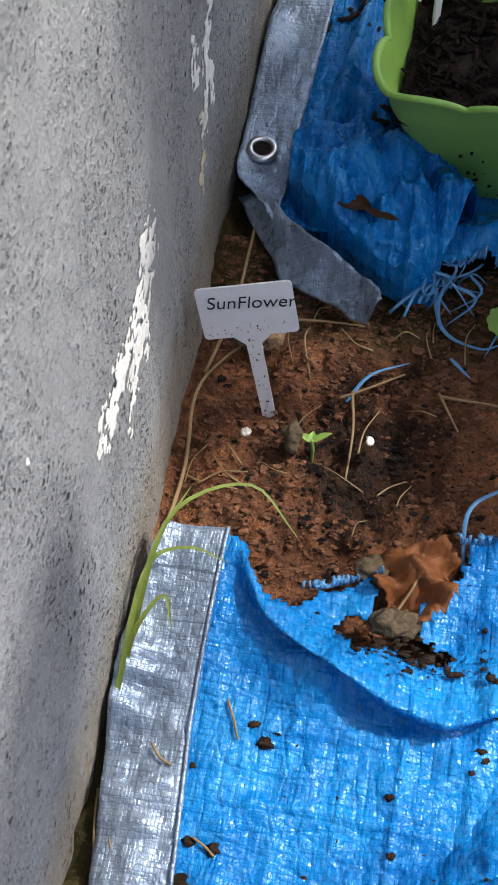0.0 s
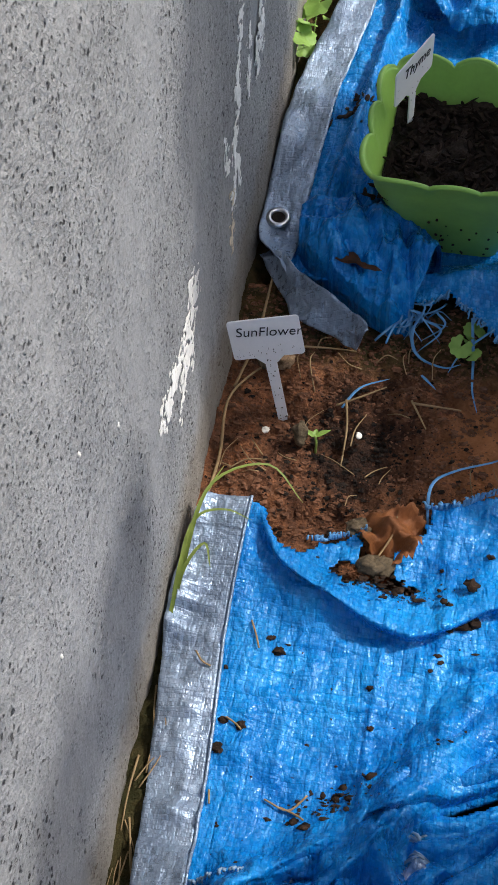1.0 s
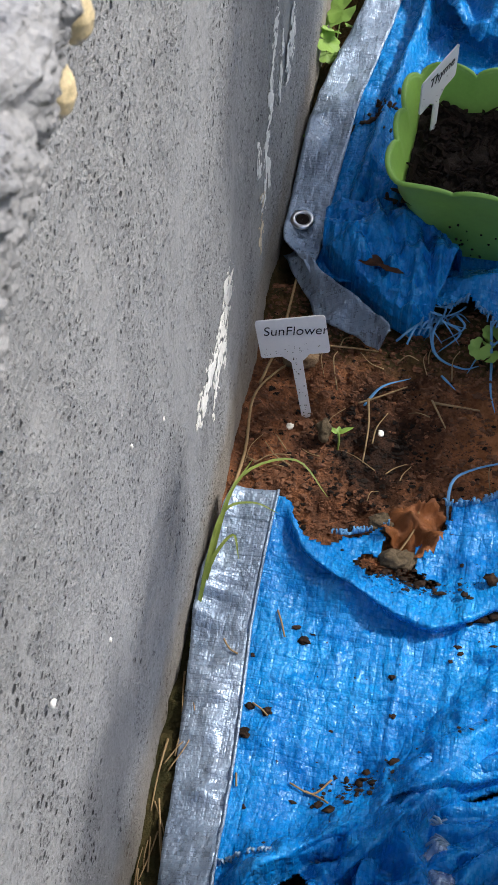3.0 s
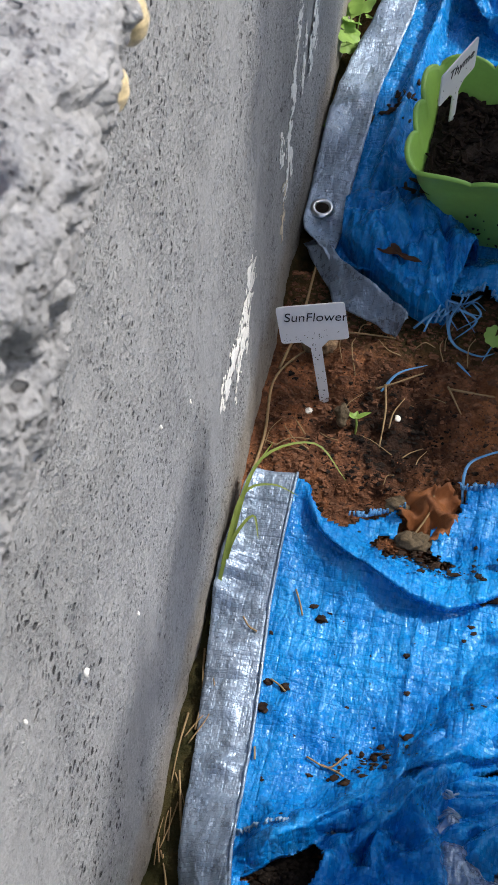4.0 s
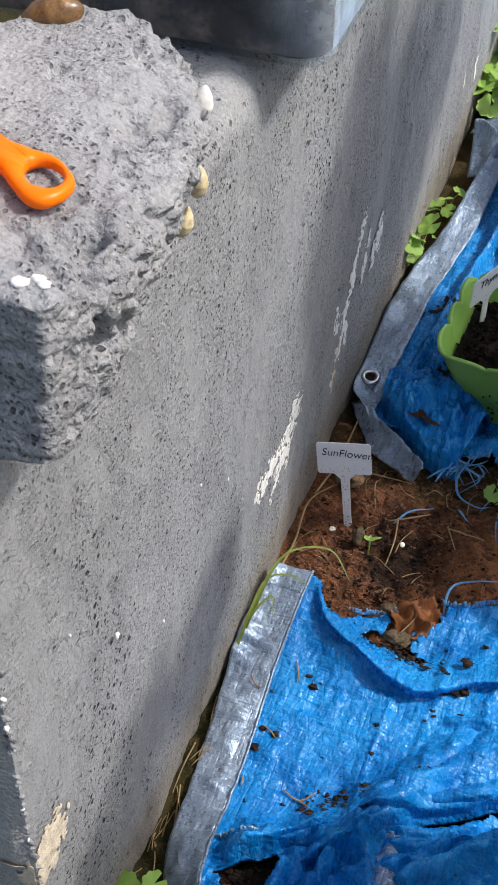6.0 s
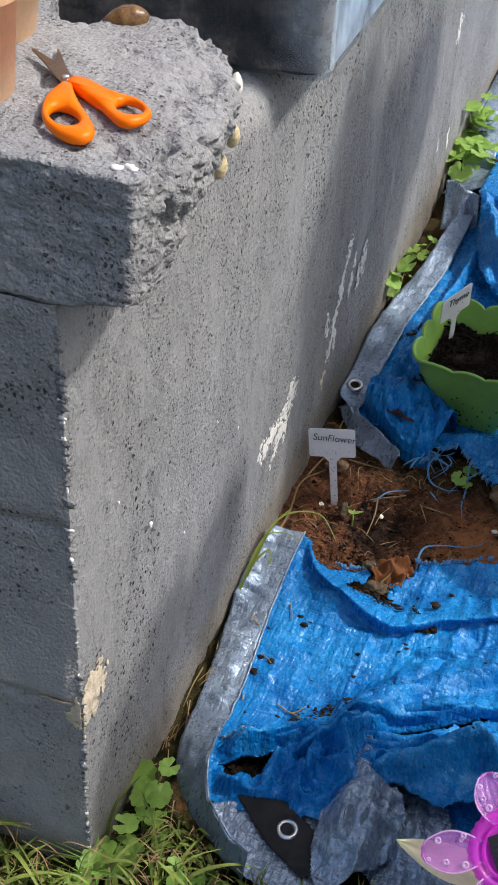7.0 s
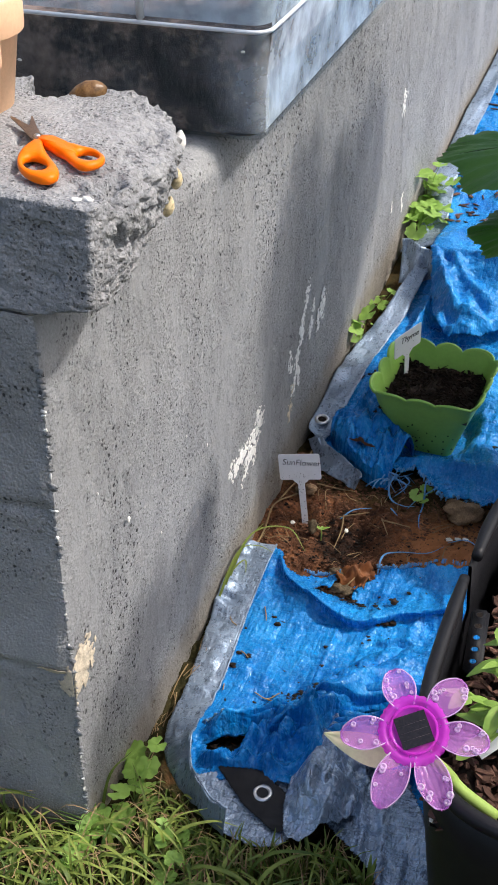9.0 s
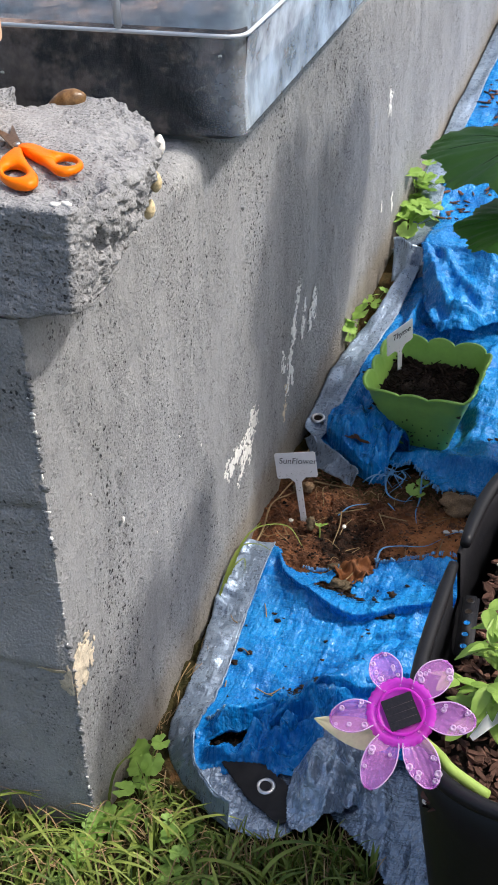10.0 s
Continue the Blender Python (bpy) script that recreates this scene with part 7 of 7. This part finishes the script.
put("soil_crumbs", *join(crumbs), M_CRUMB, label="loose reddish soil crumbs and grit", category="soil", kind="stuff", smooth_shade=False)
put("dark_crumbs", *join(dark), M_DARK, label="dark damp potting soil crumbs round the seedling", category="soil", kind="stuff", smooth_shade=False)


# straws and roots on the soil
def straw(points, r, label="dry straw lying on the soil", mat=None):
    p = bend([(x, y, gz(x, y) + 0.002 + h) for x, y, h in points], 5)
    put("straw", *tube_data(p, [r * (1 - 0.5 * i / len(p)) for i in range(len(p))], 6), mat or M_STRAW, label=label, category="straw", group="dry straws")


straw(((0.006, 0.47, 0), (0.012, 0.53, 0.004), (0.010, 0.58, 0.002), (0.024, 0.62, 0.004), (0.045, 0.635, 0.002)), 0.0016)
straw(((0.012, 0.60, 0), (0.020, 0.64, 0.006), (0.035, 0.655, 0.01), (0.06, 0.66, 0.012)), 0.0014)
straw(((0.022, 0.66, 0), (0.024, 0.72, 0.006), (0.022, 0.745, 0.004)), 0.0014)
straw(((0.108, 0.605, 0.004), (0.112, 0.58, 0.004), (0.112, 0.545, 0)), 0.0012)
straw(((0.10, 0.60, 0.003), (0.115, 0.607, 0.005), (0.14, 0.625, 0.004)), 0.0011)
straw(((0.165, 0.605, 0.003), (0.205, 0.605, 0.003)), 0.0012)
straw(((0.163, 0.607, 0.004), (0.178, 0.585, 0.001)), 0.0011)
straw(((0.055, 0.645, 0.004), (0.085, 0.655, 0.006), (0.11, 0.652, 0.004)), 0.0011)
k = random.Random(31)
for c in range(34):
    x, y, a, ln = k.uniform(0.01, 0.33), k.uniform(0.50, 0.69), k.uniform(0, 3.14), k.uniform(0.012, 0.04)
    straw(((x, y, 0.001), (x + 0.5 * ln * math.cos(a + 0.2), y + 0.5 * ln * math.sin(a + 0.2), 0.004), (max(0.006, x + ln * math.cos(a)), y + ln * math.sin(a), 0.001)), k.uniform(0.0004, 0.0008))
for c in range(22):
    y, a, ln = k.uniform(0.09, 0.37), k.choice((1, -1)) * k.uniform(0.9, 1.8), k.uniform(0.018, 0.055)
    x, r = k.uniform(0.003, 0.012), k.uniform(0.0004, 0.0010)
    ends = [(min(0.020, max(0.003, x + q * ln * math.cos(a))), y + q * ln * math.sin(a), h) for q, h in ((0, 0.001), (0.5, k.uniform(0.002, 0.010)), (1, 0.001))]
    straw(ends, r, "dry straw in the gap beside the wall")


# loose tapes off the torn tarpaulin
def tape(points, name_label="loose blue tape strand on the soil", w=0.0011):
    p = [(x, y, gz(x, y) + 0.003 + h) for x, y, h in points]
    thicken(put("tape_strand", *blade(p, w, 0.05), M_STRAND, label=name_label, category="strand", group="loose tape strands"), 0.0003)


k = random.Random(58)
for c in range(13):
    x, y, a = 0.152 + k.uniform(-0.008, 0.022), 0.690 + k.uniform(-0.006, 0.012), k.uniform(-2.2, 0.5)
    ln, turn, high = k.uniform(0.018, 0.042), k.uniform(-2.4, 2.4), k.uniform(0.010, 0.030)
    p1 = (x + 0.5 * ln * math.cos(a), y + 0.5 * ln * math.sin(a))
    p2 = (p1[0] + 0.5 * ln * math.cos(a + turn), p1[1] + 0.5 * ln * math.sin(a + turn))
    tape(((x, y, high), (*p1, high + k.uniform(-0.012, 0.010)), (*p2, k.uniform(0.0, 0.010))), "loose blue tape strand at the torn fold", k.uniform(0.0007, 0.0016))
tape(((0.150, 0.690, 0.02), (0.160, 0.665, 0.006), (0.185, 0.650, 0.002), (0.20, 0.655, 0.001)), w=0.0016)
tape(((0.105, 0.598, 0.003), (0.118, 0.618, 0.006), (0.142, 0.632, 0.004)), w=0.0014)
tape(((0.19, 0.485, 0.006), (0.188, 0.515, 0.02), (0.205, 0.535, 0.012), (0.24, 0.56, 0.004), (0.26, 0.575, 0.002)), w=0.0014)
tape(((0.262, 0.592, 0.002), (0.29, 0.585, 0.006), (0.32, 0.575, 0.004)), w=0.0013)
tape(((0.205, 0.69, 0.02), (0.210, 0.66, 0.006), (0.212, 0.625, 0.002), (0.218, 0.605, 0.001)), w=0.0014)
tape(((0.225, 0.68, 0.02), (0.20, 0.665, 0.004), (0.19, 0.645, 0.002)), w=0.0012)
tape(((0.168, 0.638, 0.002), (0.182, 0.625, 0.004)), w=0.0013)


# litter on the tarpaulins
def clod(x, y, z, s, seed, label="dark crumb of soil on the blue tarpaulin"):
    put("soil_clod", *lump((x, y, z + s * 0.35), (s, s * 0.75, s * 0.45), seed, 0.9, 9, 13), M_CLOD, label=label, category="soil clod", group="clods on the tarpaulin")


def nz(x, y):
    return float(near_z(np.array(x), np.array(y)))


for c, (x, y, s) in enumerate(((0.060, 0.285, 0.0045), (0.074, 0.304, 0.0038), (0.092, 0.363, 0.0042), (0.084, 0.372, 0.0030), (0.163, 0.345, 0.0028), (0.167, 0.315, 0.0030), (0.060, 0.306, 0.0032),
                               (0.228, 0.428, 0.0055), (0.222, 0.402, 0.006), (0.232, 0.405, 0.006), (0.215, 0.398, 0.004), (0.055, 0.345, 0.0018), (0.205, 0.445, 0.002), (0.24, 0.46, 0.003), (0.205, 0.365, 0.002))):
    clod(x, y, nz(x, y), s, c)
k = random.Random(44)
specks = []
for c in range(640):
    if c < 170:
        x = 0.145 + k.gauss(0, 0.014)
        y = 0.258 + 0.5 * (x - 0.145) + k.gauss(0, 0.006)
    elif c < 190:
        x, y = 0.222 + k.gauss(0, 0.02), 0.38 + k.gauss(0, 0.012)
    elif c < 330:
        x, y = 0.17 + k.gauss(0, 0.02), 0.418 + k.gauss(0, 0.008)
    else:
        x, y = k.uniform(0.06, 0.34), k.uniform(0.20, 0.52)
    if not (near_keep(np.array(x), np.array(y)) or (0.15 < x < 0.20 and 0.40 < y < 0.44)):
        continue
    s = 0.0004 + 0.0019 * k.random() ** 5 * (1.2 if c < 330 else 0.5)
    specks.append(lump((x, y, nz(x, y) + s * 0.3), (s * k.uniform(0.7, 2.4), s * k.uniform(0.5, 1.2), s * 0.30), c, 1.1, 5, 7))
put("soil_specks", *join(specks), M_CLOD, label="scattered dark soil specks on the blue tarpaulin", category="soil", kind="stuff")
for pts in (((0.062, 0.308), (0.070, 0.304), (0.075, 0.300)), ((0.068, 0.382), (0.073, 0.372), (0.077, 0.362)), ((0.100, 0.255), (0.118, 0.250), (0.130, 0.262)), ((0.112, 0.252), (0.124, 0.247), (0.13, 0.243)),
            ((0.060, 0.255), (0.062, 0.245)), ((0.031, 0.352), (0.037, 0.345), (0.044, 0.342))):
    h = 0.004 if pts[0][0] > 0.05 else 0.010
    p = bend([(x, y, max(nz(x, y), float(near_hem_z(x, y, 0.5, 0.5)) - 0.012 if x < 0.05 else -1) + h * 0.5 + 0.001) for x, y in pts], 5)
    put("twig", *tube_data(p, 0.0008, 6), M_STRAW, label="short brown twig on the tarpaulin", category="twig", group="twigs on the tarpaulin")
far = []
for c in range(900):
    x, y = k.uniform(0.05, 0.36), k.uniform(1.38, 2.7)
    if vn(np.array(x * 9), np.array(y * 6), 5) < 0.0:
        continue
    z = float(far_z(np.array(x), np.array(y)))
    far.append(moved(lump((0, 0, 0), (k.uniform(0.003, 0.018), k.uniform(0.0015, 0.005), 0.0015), c, 0.6, 4, 6), pose(x, y, z + 0.002, 0, 0, k.uniform(0, 360))))
put("leaf_litter", *join(far), M_BARK, label="brown leaf litter on the far tarpaulin", category="litter", kind="stuff")
mid_bits = []
for c in range(70):
    x, y = k.choice([(0.165, 0.985), (0.11, 0.80), (0.075, 0.92), (0.29, 0.80)])
    x, y = x + k.gauss(0, 0.012), y + k.gauss(0, 0.012)
    z = float(mid_z(np.array(x), np.array(y)))
    mid_bits.append(moved(lump((0, 0, 0), (k.uniform(0.002, 0.008), k.uniform(0.001, 0.003), 0.0012), c, 0.6, 4, 6), pose(x, y, z + 0.002, 0, 0, k.uniform(0, 360))))
put("soil_specks", *join(mid_bits), M_CLOD, label="dark soil bits on the shaded tarpaulin", category="soil", kind="stuff")
strip = bmesh.new()
bmesh.ops.create_cube(strip, size=1)
bmesh.ops.scale(strip, vec=(0.085, 0.020, 0.002), verts=strip.verts)
bmesh.ops.bevel(strip, geom=strip.edges[:], offset=0.0006, segments=1, affect="EDGES")
white = part("plastic_label", strip, M_TAG, smooth_shade=False)
white.matrix_world = pose(0.102, 1.665, float(far_z(np.array(0.10), np.array(1.665))) + 0.010, 0, 0, 4)
tagged(white, "blank white plastic label on the far tarpaulin", "plant label")


heap = []
for c in range(620):
    if c % 2:
        x, y = 0.104 + k.gauss(0, 0.017), 0.172 + k.gauss(0, 0.011)
    else:
        t = k.random()
        x, y = 0.225 + 0.11 * t + k.gauss(0, 0.006), 0.262 + 0.062 * t + k.gauss(0, 0.008)
    s = k.uniform(0.0012, 0.0035)
    heap.append(lump((x, y, gz(x, y) + 0.003), (s * 1.4, s, s * 0.7), c, 0.6, 4, 6))
put("soil_crumbs", *join(heap), M_DARK, label="dark crumbly soil in the tarpaulin holes", category="soil", kind="stuff")


M_PALE = plain("pale_leaf", (0.62, 0.66, 0.36), 0.45)


# ---------------------------------------------------------------- tub plants
def bush(x, y, z, seed):
    r = random.Random(seed)
    ob = empty("herb_plant", pose(x, y, z), "leafy light green herb growing in the black tub", "plant")
    for c in range(5):
        a = r.uniform(0, 6.28)
        tip = Vector((0.03 * math.cos(a) - 0.012, 0.05 * math.sin(a), r.uniform(0.05, 0.10)))
        line = bend([(0, 0, -0.01), (tip.x * 0.4, tip.y * 0.4, tip.z * 0.6), tip], 6)
        put("stem", *tube_data(line, 0.0013, 6), M_STEM, ob)
        for q in range(7):
            p = line[min(len(line) - 1, 3 + q * 2)]
            m = Matrix.Translation(p) @ pose(0, 0, 0, r.uniform(-20, 20), r.uniform(-35, 25), r.uniform(0, 360))
            put("leaf", *moved(leaf_data(r.uniform(0.024, 0.038), r.uniform(0.010, 0.015), 0.03, 0.25, 0.25, 10), m), M_LIGHTL, ob)
    return ob


bush(0.428, -0.030, 0.325, 2)
bush(0.450, 0.005, 0.325, 5)
stake = empty("stake_leaf", pose(0.37, -0.145, 0.43), "pale green plastic stem and leaf of the flower light", "garden light")
put("stem", *tube_data(bend([(0.0, 0.0, -0.006), (0.012, 0.012, -0.034), (0.026, 0.025, -0.062), (0.038, 0.025, -0.076), (0.066, 0.030, -0.100)], 6), 0.0048, 10), M_STEM, stake)
put("leaf", *moved(leaf_data(0.064, 0.024, 0, 0.2, 0.05), pose(-0.006, 0.006, -0.040, -52, -16, 190)), M_PALE, stake, "pale cream green plastic leaf")
put("leaf", *moved(leaf_data(0.040, 0.014, 0, 0.3, 0.1), pose(0.030, 0.03, -0.050, 0, -30, 40)), M_LIGHTL, stake)
tagp = empty("plant_tag", pose(0.428, -0.043, 0.352, -62, 0, -50), "white plant tag with dark handwriting in the tub", "plant label", "plant tags")
bm = bmesh.new()
bmesh.ops.create_cube(bm, size=1)
bmesh.ops.scale(bm, vec=(0.022, 0.0012, 0.06), verts=bm.verts)
part("blade", bm, M_TAG, tagp, smooth_shade=False)
for c, (o, w) in enumerate(((0.018, 0.012), (0.010, 0.015), (0.002, 0.013))):
    bm = bmesh.new()
    bmesh.ops.create_cube(bm, size=1)
    bmesh.ops.scale(bm, vec=(w, 0.0004, 0.0022), verts=bm.verts)
    bmesh.ops.translate(bm, vec=(0, -0.0009, o), verts=bm.verts)
    part("writing_bar", bm, M_INK, tagp, smooth_shade=False)

# ---------------------------------------------------------------- white bucket and its big-leaved plant
bucket = empty("bucket", pose(0.482, 0.690, base_z(0, 0.69) + 0.003), "white plastic bucket holding a large-leaved plant", "bucket")
put("body", *lathe_data([(0.001, 0), (0.140, 0), (0.143, 0.004), (0.150, 0.24), (0.155, 0.242), (0.156, 0.256), (0.151, 0.258), (0.146, 0.24), (0.139, 0.02), (0.001, 0.02)], 72), M_WHITEP, bucket)
put("soil", *lathe_data([(0.0001, 0.215), (0.142, 0.212)], 40), M_DARK, bucket, "dark potting soil")
plant = empty("squash_plant", pose(0.482, 0.690, base_z(0, 0.69) + 0.21), "big dark green lobed leaves of a squash plant", "plant")


M_VEIN = plain("leaf_vein", (0.07, 0.15, 0.035), 0.5)


def palmate(radius, seed):
    """A squash leaf round its stalk point, its tip towards +x: shallow lobes, small teeth, a notch at the back."""
    r = random.Random(seed)
    lobes = [(a + r.uniform(-5, 5), h) for a, h in ((0, 1.0), (36, 0.92), (-36, 0.92), (78, 0.95), (-78, 0.95), (122, 0.9), (-122, 0.9))]
    rings, n = 12, 150
    verts, faces = [(0, 0, 0)], []
    for i in range(1, rings + 1):
        t = i / rings
        for c in range(n):
            a = -180 + 360 * c / n
            e = 0.80 + sum(0.20 * h * math.exp(-(((a - b) / 15) ** 2)) for b, h in lobes)
            e *= 1 - 0.75 * math.exp(-(((180 - abs(a)) / 16) ** 2))
            e *= 1 + 0.018 * math.sin(a * 1.25) + 0.014 * math.sin(a * 0.71 + seed)
            q = radius * t * (1 + (e - 1) * t ** 0.7)
            near = min(abs(a - b) for b, h in lobes)
            z = radius * (0.05 * t * min(1, near / 16) - 0.20 * t * t + 0.035 * t * math.sin(a * 0.12 + seed) + 0.012 * t * math.sin(a * 0.5 + 9 * t))
            verts.append((q * math.cos(radians(a)), q * math.sin(radians(a)), z))
    for c in range(n):
        faces.append((0, 1 + c, 1 + (c + 1) % n))
    for i in range(rings - 1):
        for c in range(n):
            a, b = 1 + i * n + c, 1 + (i + 1) * n + c
            faces.append((a, b, 1 + (i + 1) * n + (c + 1) % n, 1 + i * n + (c + 1) % n))
    ribs = []
    for b, h in lobes:
        line = []
        for s in range(9):
            t = 0.94 * s / 8
            line.append((radius * t * math.cos(radians(b)) * (0.8 + 0.2 * h), radius * t * math.sin(radians(b)) * (0.8 + 0.2 * h), radius * (-0.20 * t * t + 0.035 * t * math.sin(b * 0.12 + seed)) + 0.0006))
        ribs.append(tube_data(line, [0.0019 * (1 - 0.1 * s) for s in range(9)], 6))
    return (verts, faces), ribs


def big_leaf(middle, heading, radius, tilt=(0, 0), seed=1):
    """A leaf on its stalk: its middle, the way its tip points, and its tilt."""
    inv = plant.matrix_world.inverted()
    m = inv @ (Matrix.Translation(middle) @ pose(0, 0, 0, tilt[0], tilt[1], 0) @ pose(0, 0, 0, 0, 0, heading))
    face, ribs = palmate(radius, seed)
    lf = put("leaf", *moved(face, m), M_BIG, plant, "large dark green toothed leaf")
    for rib in ribs:
        put("vein", *moved(rib, m), M_VEIN, lf)
    foot = inv @ Vector(middle)
    put("leaf_stalk", *tube_data(bend([(0.0, 0.0, 0.0), (foot.x * 0.5, foot.y * 0.5, foot.z * 0.75 + 0.03), foot], 6), 0.004, 8), M_STEM, plant)


bpy.context.view_layer.update()
big_leaf((0.290, 0.894, 0.497), 196, 0.148, (0, 0), 1)
big_leaf((0.325, 0.834, 0.414), 188, 0.121, (0, 0), 2)
# Leaves from here on are out of view, added to shade wall and pot.
big_leaf((0.47, 0.47, 0.79), 250, 0.080, (0, 0), 8)
big_leaf((0.54, 0.35, 0.86), 250, 0.095, (0, 0), 11)
big_leaf((0.55, 0.26, 0.83), 230, 0.085, (0, 0), 12)
big_leaf((0.60, 0.98, 0.78), 20, 0.140, (0, 0), 10)
big_leaf((0.50, 0.82, 0.78), 170, 0.140, (0, 0), 3)
big_leaf((0.50, 0.84, 0.92), 150, 0.150, (0, 4), 4)
big_leaf((0.52, 0.86, 1.06), 120, 0.150, (0, 0), 5)
big_leaf((0.60, 0.89, 1.20), 200, 0.150, (0, 5), 6)
big_leaf((0.62, 1.05, 1.14), 60, 0.160, (0, 8), 7)
big_leaf((0.53, 1.06, 0.985), 80, 0.130, (0, 0), 13)
big_leaf((0.56, 1.20, 1.136), 100, 0.130, (0, 0), 14)


# ---------------------------------------------------------------- scrap on the stuffed fold
def leaf_scrap(x, y, z, turn):
    """A torn, curled bit of dead leaf."""
    verts, faces = [(0, 0, 0.001)], []
    for i in range(1, 5):
        for c in range(26):
            a = 2 * math.pi * c / 26
            q = 0.0125 * i / 4 * (1 + (i / 4) * (0.35 * math.sin(3 * a + 1) + 0.25 * math.sin(5 * a) + 0.12 * math.sin(11 * a)))
            verts.append((q * math.cos(a) * 1.35, q * math.sin(a) * 0.55, 0.0012 + 0.0018 * math.sin(4 * a) * i / 4))
    faces += [(0, 1 + c, 1 + (c + 1) % 26) for c in range(26)]
    for i in range(3):
        faces += [(1 + i * 26 + c, 1 + (i + 1) * 26 + c, 1 + (i + 1) * 26 + (c + 1) % 26, 1 + i * 26 + (c + 1) % 26) for c in range(26)]
    ob = put("dead_leaf_scrap", *moved((verts, faces), pose(x, y, z, -14, 0, turn)), M_SCRAP, label="dark brown scrap of dead leaf on the blue fold", category="dead leaf")
    thicken(ob, 0.0005)


M_SCRAP = plain("rotten_leaf", (0.055, 0.026, 0.015), 0.8, vary=0.5, scale=160, relief=0.0008, spec=0.2)
fold_top = max(p[2] for p in BAG_POINTS if abs(p[0] - 0.098) < 0.006 and abs(p[1] - 0.716) < 0.006)
leaf_scrap(0.098, 0.716, float(fold_top) - 0.0005, -28)
